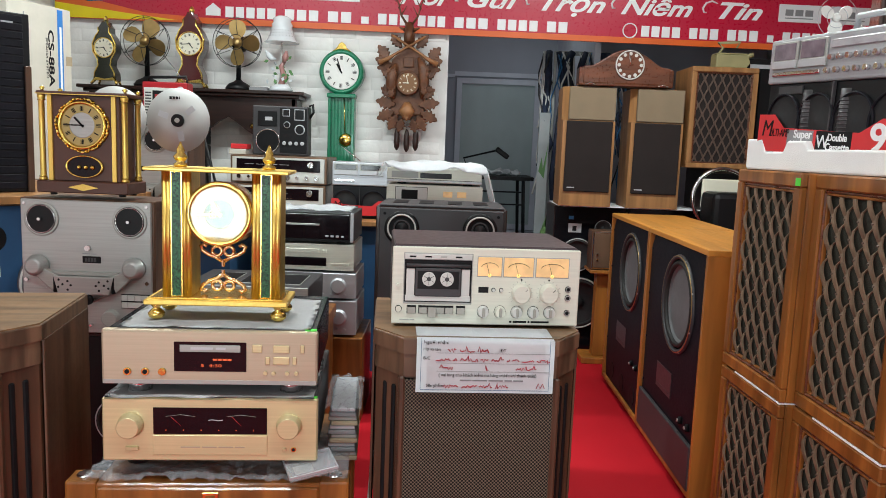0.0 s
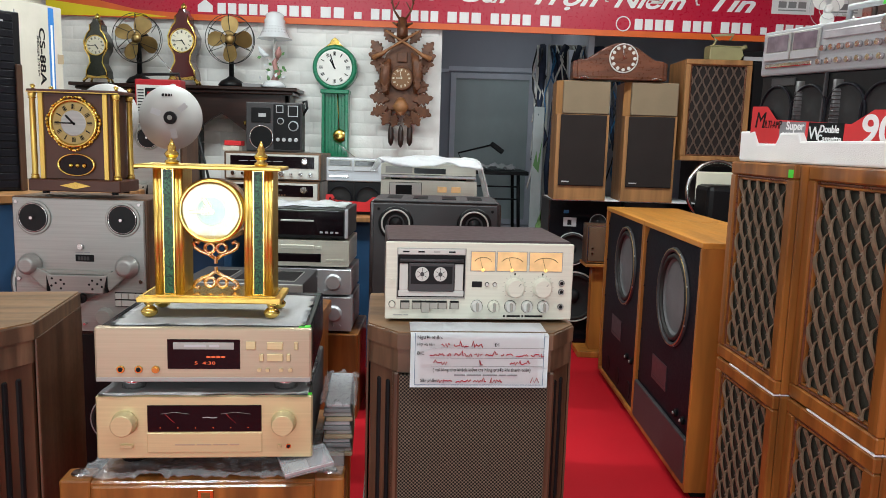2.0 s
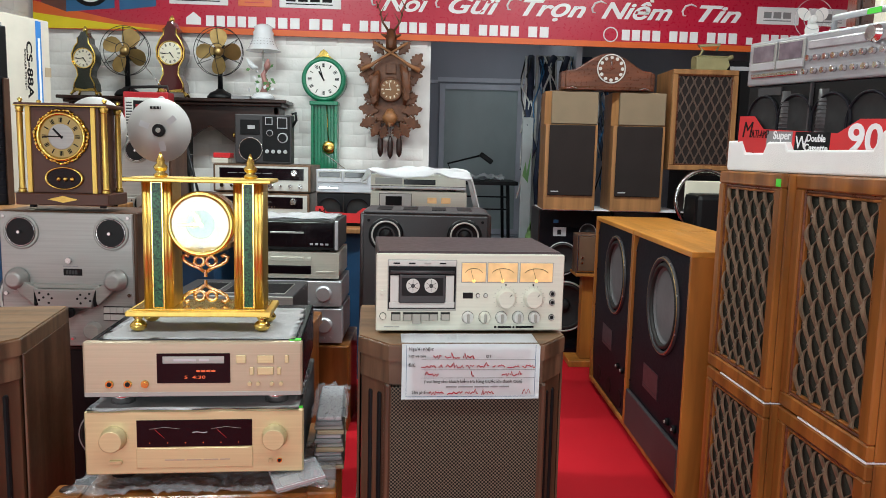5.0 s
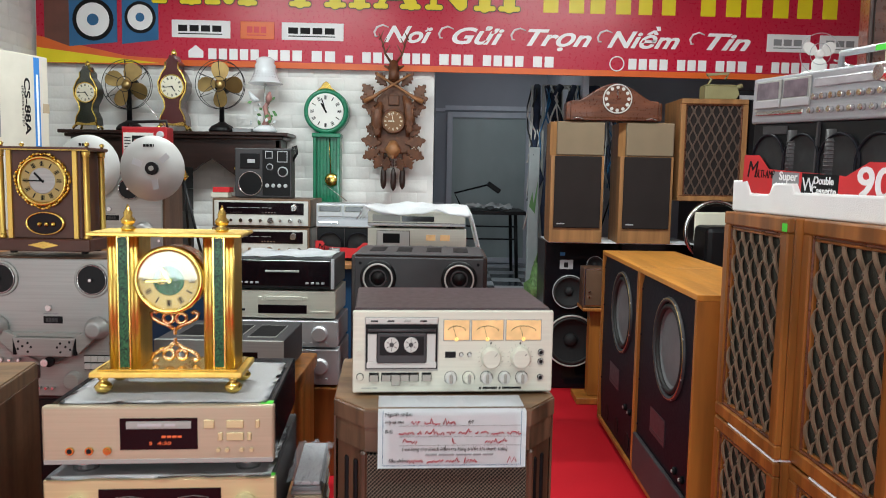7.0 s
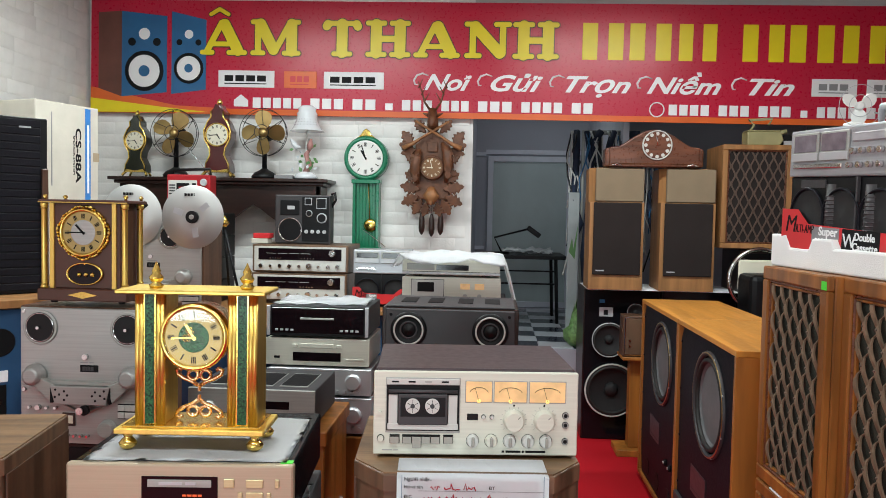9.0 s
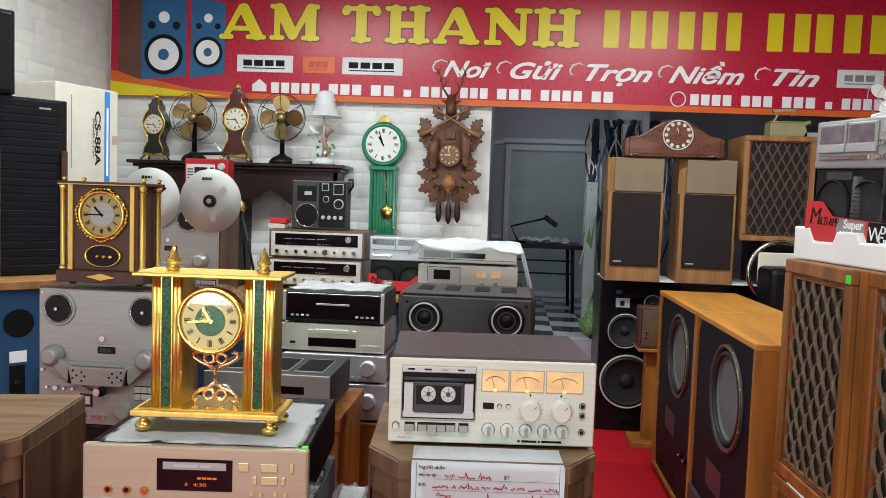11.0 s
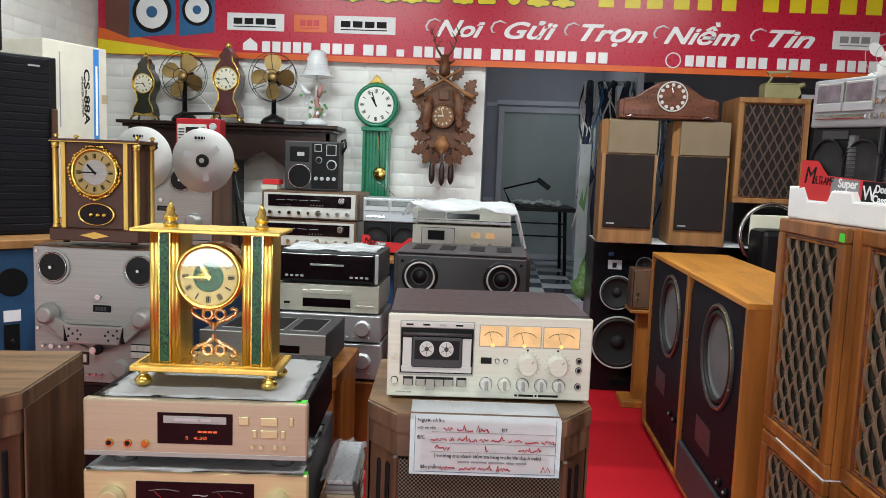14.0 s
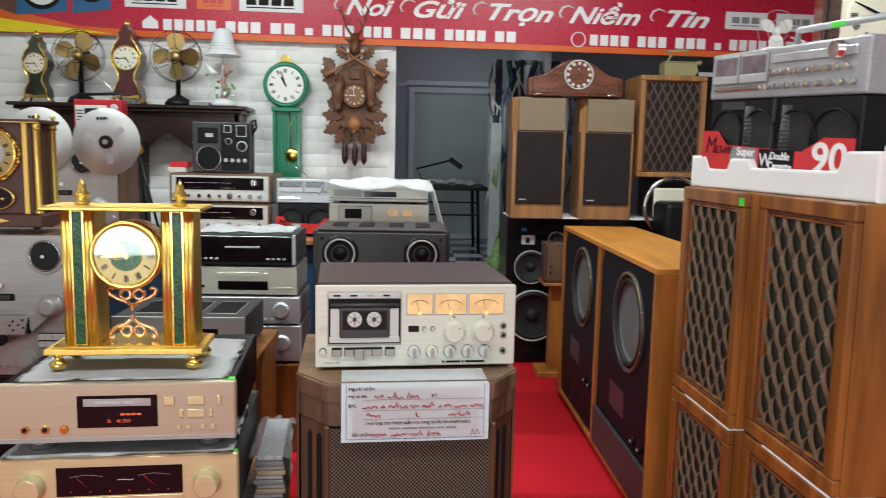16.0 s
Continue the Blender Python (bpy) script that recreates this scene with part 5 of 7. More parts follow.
# ---- reel tape decks ----
def reel_deck(m, label, spools):
    t = thing("reel_tape_deck", m, label, "tape deck", "silver reel tape decks")
    w, h = (0.44, 0.44) if spools else (0.394, 0.415)
    B("case", t, WALNUTV, -0.008, w + 0.008, 0.008, 0.22, 0, h, 0.003, "walnut side case")
    B("face", t, SILVER, 0, w, -0.004, 0.008, 0.004, h - 0.004, 0.002)
    for cx in (0.064, w - 0.062 if not spools else w - 0.13):
        rt = disc("reel_table", t, GREYMETAL, cx, -0.004, h - 0.062, 0.052, 0.006)
        disc("reel_pad", rt, BLACK, cx, -0.010, h - 0.062, 0.045, 0.001)
        ring("pad_ring", rt, CHROME, cx, -0.0108, h - 0.062, 0.042, 0.0011)
        disc("spindle", rt, CHROME, cx, -0.011, h - 0.062, 0.005, 0.014, seg=14)
    cx = w / 2
    B("counter", t, INK, cx - 0.012, cx + 0.044, -0.006, -0.004, h - 0.193, h - 0.172, 0.001)
    for q in range(4):
        B("counter_digit", t, DGREY, cx - 0.004 + 0.009 * q, cx + 0.003 + 0.009 * q, -0.0068, -0.006, h - 0.189, h - 0.177, 0)
    disc("reset_button", t, CHROME, cx + 0.006, -0.004, h - 0.147, 0.009, 0.010, seg=16)
    bars("small_print", t, LABELGREY, cx - 0.012, -0.004, h - 0.166, 0.0025, (0.024, 0.016), 0.003)
    hc = part("head_cover", prism([(cx - 0.092, 0.183), (cx + 0.092, 0.183), (cx + 0.078, 0.128), (cx - 0.078, 0.128)], -0.030, -0.004, 0.003), SILVER, t, "brushed head cover with round holes")
    part("cover_ledge", prism([(cx - 0.094, 0.184), (cx + 0.094, 0.184), (cx + 0.10, 0.196), (cx - 0.10, 0.196)], -0.018, -0.004, 0.002), GREYMETAL, hc)
    for hx, hz in ((0.078, 0.172), (0.066, 0.158), (0.080, 0.150), (0.050, 0.168), (0.040, 0.156), (0.050, 0.142)):
        for sx in (1, -1):
            disc("hole", hc, INK, cx + sx * hx * 0.95, -0.030, hz, 0.0036, 0.0005, seg=10)
    for sx in (1, -1):
        rx = cx + sx * 0.147
        arm = part("tape_arm", prism([(rx - 0.024, 0.205), (rx - 0.014, 0.222), (rx + 0.014, 0.222), (rx + 0.024, 0.205), (rx - sx * 0.052 + 0.001, 0.134), (rx - sx * 0.070, 0.182)] if sx > 0 else [(rx + 0.024, 0.205), (rx + 0.014, 0.222), (rx - 0.014, 0.222), (rx - 0.024, 0.205), (rx + 0.052, 0.134), (rx + 0.070, 0.182)], -0.026, -0.006, 0.003), GREYMETAL, t, "polished grey tape arm")
        B("arm_joint", arm, INK, cx + sx * 0.088 - 0.004, cx + sx * 0.088 + 0.004, -0.0285, -0.006, 0.132, 0.182, 0.001)
        L("roller", t, SILVER, (rx, -0.004, 0.210), [(0.034, 0), (0.034, 0.012), (0.028, 0.016), (0.026, 0.034), (0.018, 0.038)], "y", 28)
        rod("tape_guide", t, GREYMETAL, [(rx - sx * 0.03, -0.008, 0.150), (cx + sx * 0.01, -0.008, 0.100)], 0.003)
        disc("screw", t, CHROME, cx + sx * (w / 2 - 0.012), -0.004, 0.165, 0.006, 0.006, seg=12)
        disc("screw", t, CHROME, cx + sx * (w / 2 - 0.012), -0.004, h - 0.016, 0.005, 0.004, seg=12)
    disc("capstan", t, BLACK, cx + 0.012, -0.02, 0.112, 0.015, 0.012, seg=20)
    disc("capstan_cap", t, CHROME, cx + 0.004, -0.032, 0.112, 0.011, 0.010, seg=20)
    B("panel_line", t, GREYMETAL, 0.006, w - 0.006, -0.0052, -0.004, 0.138, 0.1405, 0)
    mt = B("meter_frame", t, DARKWOOD, 0.130, 0.170, -0.0075, -0.004, 0.058, 0.098, 0.001)
    B("meter", mt, DIALC, 0.136, 0.164, -0.0085, -0.0075, 0.066, 0.090, 0.0005)
    for k in range(4):
        kx = w - 0.090 + 0.0205 * k
        B("key", t, PALEALU, kx, kx + 0.019, -0.012, -0.004, 0.110, 0.127, 0.001)
        if k != 2:
            B("key", t, PALEALU, kx, kx + (0.019 if k != 1 else 0.0395), -0.012, -0.004, 0.088, 0.105, 0.001)
    B("key_gap", t, INK, w - 0.093, w - 0.006, -0.0048, -0.004, 0.085, 0.130, 0)
    knob(t, GREYMETAL, 0.270, 0.054, 0.025, 0.022, -0.004, mark=False)
    for k in range(4):
        disc("switch", t, CHROME, 0.03 + 0.027 * k, -0.004, 0.112, 0.0045 if k != 1 else 0.008, 0.012, seg=12)
        disc("switch", t, CHROME, 0.150 + 0.020 * k, -0.004, 0.030, 0.0042, 0.014, seg=10)
    if spools:
        for sx, sy in ((0.155, -0.030), (0.422, -0.045)):
            s = L("tape_spool", t, SPOOL, (sx, sy, h + 0.022), [(0.130, 0), (0.131, 0.002), (0.130, 0.004), (0.04, 0.004), (0.02, 0.004)], "y", 48)
            disc("hub", s, BLACK, sx, sy - 0.004, h + 0.022, 0.026, 0.012)
            disc("hub_cap", s, GREYMETAL, sx, sy - 0.016, h + 0.022, 0.010, 0.004, seg=18)
            for a in (50, 170, 290):
                b = bm_box(-0.012, 0.012, sy - 0.0046, sy - 0.004, 0.045, 0.085, 0)
                bmesh.ops.transform(b, matrix=Matrix.Translation((sx, 0, h + 0.022)) @ Matrix.Rotation(radians(a), 4, "Y"), verts=b.verts)
                part("window", b, PALEGREY if sx > 0.3 else INK, s)
            bars("spool_print", s, INK, sx - 0.035, sy - 0.004, h + 0.108, 0.011, (0.01, 0.01, 0.01, 0.004), 0.003)
    return t


reel_deck(pose(-1.178, 2.23, 0.597), "silver reel tape deck with empty reel tables, walnut sides", False)
reel_deck(pose(-1.43, 3.15, 0.817), "silver reel tape deck with two large metal spools", True)
t = thing("loudspeaker", pose(-1.19, 2.24, 0), "black loudspeaker with a pale-rimmed woofer under the tape deck", "loudspeaker")
B("cabinet", t, DARKWOOD, 0, 0.46, 0.006, 0.26, 0, 0.596, 0.003)
B("baffle", t, BLACK, 0.01, 0.45, 0, 0.006, 0.01, 0.585, 0.001)
driver(t, 0.30, 0, 0.32, 0.075, CONE, PALEGREY)

# ---- counter and stacks at the back ----
t = thing("counter", pose(-2.3, 3.0, 0), "long wooden counter with a pale edge and blue front", "counter")
B("top", t, OAK, 0.55, 2.10, 0.85, 1.45, 0.79, 0.815, 0.003)
B("top", t, OAK, 0.55, 1.56, 0.0, 0.85, 0.79, 0.815, 0.003)
B("front", t, BLUEB, 0.58, 2.07, 0.90, 1.42, 0, 0.79, 0.0)
B("front", t, BLUEB, 0.58, 1.52, 0.05, 0.90, 0, 0.79, 0.0)


def receiver(m, label):
    t = thing("receiver", m, label, "receiver", "walnut-cased receivers")
    w, h = 0.52, 0.148
    B("case", t, WALNUT, 0, w, 0.0, 0.36, 0, h, 0.004, "walnut case")
    B("face", t, PALEALU, 0.012, w - 0.012, -0.006, 0.002, 0.008, h - 0.01, 0.001)
    d = B("tuning_window", t, DISPLAY, 0.035, w - 0.035, -0.0085, -0.006, 0.066, h - 0.02, 0.001, "black tuning window")
    bars("scale", d, PALEGREY, 0.08, -0.0086, 0.10, 0.002, (0.05, 0.05, 0.05, 0.05), 0.012)
    knob(d, CHROME, w - 0.085, 0.104, 0.017, 0.02, -0.0085, mark=False)
    for k in range(5):
        disc("button", d, CHROME, 0.10 + 0.014 * k, -0.0085, 0.075, 0.004, 0.004, seg=10)
        disc("button", d, CHROME, 0.27 + 0.016 * k, -0.0085, 0.075, 0.004, 0.004, seg=10)
    for k, r in enumerate((0.012, 0.008, 0.011, 0.011, 0.009, 0.016, 0.008, 0.011, 0.012)):
        knob(t, CHROME, 0.05 + 0.052 * k, 0.034, r, 0.016, -0.006, mark=False)
    return t


receiver(pose(-1.06, 4.04, 0.985), "silver receiver with dark tuning window in a walnut case")
receiver(pose(-1.065, 4.04, 0.832), "silver receiver in a walnut case, under another")
t = thing("equipment_stack", pose(-1.55, 3.95, 0.817), "black hi-fi units stacked on the counter", "hi-fi units")
for k in range(4):
    B("unit", t, BLACK, 0, 0.32, 0.0, 0.3, 0.12 * k, 0.118 + 0.12 * k, 0.003)
t = thing("portable_radio", pose(-1.495, 3.95, 1.299), "red and silver portable radio with a raised handle", "radio")
B("case", t, REDPL, 0, 0.236, 0.0, 0.09, 0, 0.195, 0.006)
B("front", t, PALEALU, 0.010, 0.165, -0.003, 0.0, 0.012, 0.165, 0.001)
B("cassette_door", t, BLACK, 0.055, 0.125, -0.006, -0.003, 0.075, 0.150, 0.002)
B("cassette_window", t, REDPL, 0.068, 0.112, -0.0075, -0.006, 0.095, 0.130, 0.001)
for k in range(8):
    B("grille_slot", t, DGREY, 0.016, 0.048, -0.0042, -0.003, 0.03 + 0.015 * k, 0.037 + 0.015 * k, 0)
B("tuner", t, BLACK, 0.140, 0.160, -0.006, -0.003, 0.05, 0.15, 0.001)
for zz in (0.155, 0.105):
    knob(t, PALEGREY, 0.200, zz, 0.018, 0.012, 0.0, mark=False)
rod("handle", t, BLACK, [(0.015, 0.045, 0.185), (0.02, 0.045, 0.220), (0.216, 0.045, 0.228), (0.222, 0.045, 0.185)], 0.008)
rod("aerial", t, CHROME, [(0.20, 0.08, 0.20), (0.08, 0.085, 0.34)], 0.003)

t = thing("portable_radio", pose(-0.965, 4.13, 1.137), "dark grey portable cassette radio with one loudspeaker", "radio")
B("case", t, DGREY, 0, 0.305, 0, 0.10, 0, 0.265, 0.006)
B("cassette_door", t, BLACK, 0.03, 0.135, -0.005, 0, 0.155, 0.235, 0.002)
B("cassette_window", t, PALEGREY, 0.07, 0.11, -0.0065, -0.005, 0.185, 0.205, 0.001)
sp = disc("loudspeaker_grille", t, BLACK, 0.085, 0, 0.075, 0.066, 0.004)
ring("chrome_ring", sp, CHROME, 0.085, -0.004, 0.075, 0.063, 0.003)
B("control_panel", t, BLACK, 0.15, 0.298, -0.003, 0, 0.012, 0.255, 0.002)
for cx, cz, r in ((0.19, 0.165, 0.018), (0.26, 0.14, 0.028)):
    disc("dial_ring", t, PALEGREY, cx, -0.003, cz, r, 0.003)
    disc("dial_knob", t, BLACK, cx, -0.006, cz, r * 0.78, 0.006)
for x0, x1 in ((0.165, 0.205), (0.23, 0.285)):
    B("meter_rim", t, PALEGREY, x0, x1, -0.005, -0.003, 0.19 if x0 > 0.2 else 0.21, 0.25, 0.001)
    B("meter", t, BLACK, x0 + 0.004, x1 - 0.004, -0.006, -0.005, 0.195 if x0 > 0.2 else 0.214, 0.246, 0)
for k in range(4):
    knob(t, PALEGREY, 0.175 + 0.033 * k, 0.065, 0.010, 0.008, -0.003, mark=False)
rod("strap", t, BLACK, [(0.30, 0.05, 0.20), (0.325, 0.05, 0.24), (0.32, 0.05, 0.28), (0.30, 0.05, 0.27)], 0.008)
for k, (x0, z0, ma) in enumerate(((-1.07, 1.135, LABELRED), (-1.08, 1.135, CARDB))):
    ob = part("small_box", bm_box(x0, x0 + 0.09, 4.08 + 0.0 * k, 4.16, z0 + (0.028 if k == 0 else 0), z0 + (0.055 if k == 0 else 0.026), 0.002), ma)
    tagged(ob, ("small red carton" if k == 0 else "small pale carton") + " beside the dark radio", "box")


def flat_unit(m, w, h, d, label, ma, category, style):
    t = thing("hifi_unit", m, label, category)
    B("case", t, DGREY if ma in (BLACK, GREYMETAL) else ma, 0.003, w - 0.003, 0.006, d, 0.008, h - 0.001, 0.003)
    B("face", t, ma, 0, w, -0.004, 0.006, 0.008, h, 0.002)
    feet(t, w, d, 0.008)
    if style == "black":
        B("glass_front", t, DISPLAY, 0.02, w - 0.02, -0.0065, -0.004, 0.02, h - 0.008, 0.001)
        B("tray", t, GREYMETAL, w * 0.33, w * 0.66, -0.009, -0.0065, h * 0.58, h * 0.64, 0.001)
        for k in range(4):
            B("button", t, PALEGREY, 0.035 + 0.022 * k, 0.048 + 0.022 * k, -0.009, -0.0065, 0.03, 0.038, 0.0005)
            B("button", t, PALEGREY, w - 0.12 + 0.022 * k, w - 0.107 + 0.022 * k, -0.009, -0.0065, 0.03, 0.038, 0.0005)
        for x0 in (0, w - 0.014):
            B("end_cheek", t, PALEGREY, x0, x0 + 0.014, -0.012, 0.0, 0.01, h, 0.002)
    elif style == "player":
        B("tray", t, CREAM, w * 0.34, w * 0.66, -0.008, -0.004, h * 0.68, h * 0.82, 0.001)
        B("display", t, DISPLAY, w * 0.27, w * 0.73, -0.006, -0.004, h * 0.22, h * 0.52, 0.001)
        for x0 in (w * 0.27, w * 0.69):
            B("button", t, CREAM, x0, x0 + 0.02, -0.008, -0.004, h * 0.68, h * 0.8, 0.001)
        B("switch", t, INK, 0.04, 0.064, -0.007, -0.004, h * 0.3, h * 0.38, 0.001)
        B("button_row", t, CREAM, w * 0.78, w * 0.95, -0.006, -0.004, h * 0.26, h * 0.33, 0.001)
    elif style == "amp":
        for k in range(3):
            B("vent", t, GREYMETAL, 0.06 + 0.125 * k, 0.16 + 0.125 * k, 0.05, d - 0.08, h - 0.001, h + 0.002, 0.0)
            B("slot", t, INK, 0.062 + 0.125 * k, 0.158 + 0.125 * k, 0.06, d - 0.09, h + 0.002, h + 0.0028, 0)
        B("display", t, DISPLAY, w * 0.5, w * 0.8, -0.006, -0.004, h * 0.5, h * 0.7, 0.001)
        for k in range(6):
            B("button", t, PALEGREY, w * 0.62 + 0.026 * k, w * 0.62 + 0.02 + 0.026 * k, -0.008, -0.004, h * 0.28, h * 0.38, 0.001)
        knob(t, GREYMETAL, 0.08, h * 0.5, 0.025, 0.02, -0.004, mark=False)
    elif style == "knobs":
        knob(t, ma, w - 0.075, h * 0.55, 0.032, 0.02, -0.004, mark=False)
        for k in range(4):
            disc("small_knob", t, PALEGREY, w - 0.14 + 0.03 * k, -0.004, h * 0.2, 0.006, 0.008, seg=12)
    elif style == "tuner":
        B("display", t, DISPLAY, w * 0.35, w * 0.68, -0.006, -0.004, h * 0.4, h * 0.72, 0.001)
        B("gap_line", t, INK, 0.0, w, -0.0048, -0.004, h * 0.29, h * 0.32, 0)
        B("scale_window", t, GREYMETAL, 0.02, w * 0.33, -0.006, -0.004, h * 0.4, h * 0.8, 0.001)
        B("key_strip", t, PALEGREY, 0.0, w, -0.007, -0.004, 0.01, h * 0.28, 0.001)
        for k in range(10):
            B("key", t, CREAM, 0.03 + w * 0.08 * k, 0.05 + w * 0.08 * k, -0.010, -0.007, 0.013, h * 0.22, 0.0005)
    elif style == "tape":
        B("door_gap", t, INK, 0.038, 0.177, -0.0048, -0.004, 0.010, h - 0.010, 0)
        b = B("cassette_door", t, PALEALU, 0.04, 0.175, -0.007, -0.004, 0.012, h - 0.012, 0.001)
        B("cassette_window", b, INK, 0.065, 0.135, -0.0085, -0.007, h * 0.38, h * 0.78, 0.001)
        for k in range(2):
            B("meter", t, AMBER, 0.245 + 0.06 * k, 0.285 + 0.06 * k, -0.006, -0.004, h * 0.5, h * 0.75, 0.001, "faintly lit meter")
            knob(t, SILVER, 0.265 + 0.06 * k, h * 0.22, 0.009, 0.01, -0.004, mark=False)
    return t


flat_unit(pose(-0.712, 3.17, 0.781), 0.43, 0.135, 0.34, "black glass-fronted disc player on a champagne unit", BLACK, "disc player", "black")
flat_unit(pose(-0.720, 3.17, 0.658), 0.442, 0.122, 0.34, "champagne disc player in a stack of units", CREAM, "disc player", "player")
flat_unit(pose(-0.705, 3.15, 0.540), 0.44, 0.117, 0.34, "pale grey tuner in a stack of units", PALEGREY, "tuner", "knobs")
flat_unit(pose(-0.705, 3.14, 0.383), 0.445, 0.156, 0.34, "pale grey amplifier with one large knob", PALEGREY, "amplifier", "knobs")
flat_unit(pose(-0.825, 2.62, 0.555), 0.45, 0.135, 0.345, "grey metal amplifier with a slotted top", GREYMETAL, "amplifier", "amp")
t = thing("cabinet", pose(-0.86, 2.60, 0), "reddish brown wooden cabinet under the grey amplifier", "cabinet")
B("body", t, REDWOOD, 0, 0.52, 0.02, 0.42, 0, 0.50, 0.004)
B("top", t, REDWOOD, -0.01, 0.53, 0.0, 0.43, 0.50, 0.553, 0.006)
t = thing("cabinet", pose(-0.73, 3.13, 0), "reddish brown wooden cabinet under stacked units", "cabinet")
B("body", t, REDWOOD, 0, 0.50, 0.0, 0.38, 0, 0.38, 0.006)
rumpled("cloth", "folded white cloth on the black disc player", pose(-0.70, 3.18, 0.917), 0.40, 0.30, CLOTH, 0.012, 11)
t = thing("cabinet", pose(-0.19, 3.25, 0), "plain black cabinet carrying cream tape units", "cabinet")
B("body", t, BLACK, 0, 0.48, 0, 0.36, 0, 0.945, 0.004)
flat_unit(pose(-0.150, 3.22, 0.947), 0.415, 0.100, 0.32, "cream cassette deck with two small meters", CREAM, "cassette deck", "tape")
flat_unit(pose(-0.150, 3.22, 1.048), 0.410, 0.070, 0.30, "cream tuner on a cream cassette deck", CREAM, "tuner", "tuner")


def drape(x, y, z):
    lim = 0.50
    if x > lim:
        over = x - lim
        return (lim + 0.25 * over + 0.008 * math.sin(y * 40), y, 0.0 - 0.95 * over + z * 0.4)
    if x < 0.07:
        over = 0.07 - x
        return (0.07 - 0.55 * over, y, -0.8 * over + z)
    if y < 0.05:
        return (x, y - 0.01, z - 0.5 * (0.05 - y))
    return (x, y, z)


rumpled("cloth", "white towel draped over the cream tape units", pose(-0.225, 3.19, 1.124), 0.72, 0.34, CLOTH, 0.020, 6, 36, 20, 0.004, drape)


def boombox(m, w, label, big):
    """Portable stereo with a silver upper deck, two clear-wrapped woofers and a red printed carton edge."""
    t = thing("boombox", m, label, "portable stereo")
    h, up = (0.338, 0.211) if big else (0.30, 0.174)
    B("upper_case", t, STEREO, 0, w, 0.0, 0.2, up, h, 0.006)
    B("lower_case", t, BLACK, 0.006, w - 0.006, 0.006, 0.19, 0.022 if big else 0.0, up, 0.004)
    for k in range(2):
        wd = w * (0.19 if big else 0.42)
        x0 = w * 0.04 + k * wd * 1.08
        dr = B("cassette_door", t, GREYMETAL, x0, x0 + wd, -0.006, 0.0, up + (0.040 if big else 0.055), h - 0.010, 0.002)
        B("door_glass", dr, SMOKY if big else DISPLAY, x0 + 0.008, x0 + wd - 0.008, -0.008, -0.006, up + (0.066 if big else 0.085), h - 0.016, 0.001)
        B("door_lip", dr, PALEGREY, x0, x0 + wd, -0.009, -0.006, up + (0.042 if big else 0.058), up + (0.063 if big else 0.080), 0.001)
    B("chrome_bar", t, CHROME, w * 0.05, w * 0.40, -0.008, 0, up + 0.022, up + 0.034, 0.002)
    if big:
        B("tuner_window", t, TUNERW, w * 0.46, w * 0.95, -0.006, 0, up + 0.085, h - 0.02, 0.002)
        for k in range(9):
            disc("control", t, CHROME, w * 0.47 + 0.033 * k, 0, up + 0.062, 0.008, 0.012, seg=12)
            disc("control", t, CHROME, w * 0.45 + 0.037 * k, 0, up + 0.028, 0.008, 0.012, seg=12)
        knob(t, CHROME, w * 0.86, up + 0.10, 0.02, 0.018, -0.006, mark=False)
        rod("handle_part", t, PALEGREY, [(w * 0.34, 0.12, h - 0.01), (w * 0.34, 0.12, h + 0.055), (w * 0.86, 0.12, h + 0.055), (w * 0.86, 0.12, h - 0.01)], 0.009)
        B("price_sticker", t, TAG, w * 0.56, w * 0.64, 0.110, 0.112, h + 0.046, h + 0.06, 0)
        rod("aerial", t, CHROME, [(w * 0.36, 0.16, h + 0.02), (w * 0.18, 0.17, h + 0.05)], 0.003)
    for cx in ((w * 0.16, w * 0.40, w * 0.64, w * 0.86) if big else (w * 0.25, w * 0.75)):
        wf = L("woofer", t, CONE, (cx, 0.006, up * 0.5), [(up * 0.36, 0), (up * 0.36, 0.008), (up * 0.3, 0.003), (up * 0.1, 0.002), (0.001, 0.006)], "y", 32)
        ring("woofer_ring", wf, NAVYBLACK, cx, -0.001, up * 0.5, up * 0.35, 0.004)
    if big:
        for x0 in (0.27, 0.525):
            col = L("duct", t, DGREY, (w * x0 + 0.028, 0.016, 0.03), [(0.021, 0), (0.021, up - 0.05)], "z", 20, "grey ribbed duct")
            for k in range(12):
                part("rib", torus(0.021, 0.002, 20, 5, Matrix.Translation((w * x0 + 0.028, 0.016, 0.05 + 0.010 * k))), DGREY, col)
        B("cassette_grille", t, DGREY, w * 0.10, w * 0.28, 0.001, 0.006, up - 0.03, up - 0.008, 0.001)
    B("film_fold", t, DGREY, w * 0.495, w * 0.505, -0.004, 0.006, 0.05, up, 0.001)
    z1, zo = up * 0.42, 0.016
    lab = part("carton_edge", prism([(0.0, zo), (w, zo), (w, zo + z1 * 1.1), (w * 0.84, zo + z1 * 1.1), (w * 0.72, zo + z1 * 0.7), (w * 0.2, zo + z1 * 0.78), (w * 0.12, zo + z1 * 1.2), (0.0, zo + z1 * 1.2)], -0.012, -0.009), LABELRED, t, "red printed carton edge")
    B("grey_panel", lab, LABELGREY, w * 0.24, w * 0.43, -0.0125, -0.012, zo + z1 * 0.15, zo + z1 * 0.72, 0)
    words("carton_word", lab, INK, "M", w * 0.03, -0.0125, zo + z1 * 0.5, z1 * 0.75, shear=0.2)
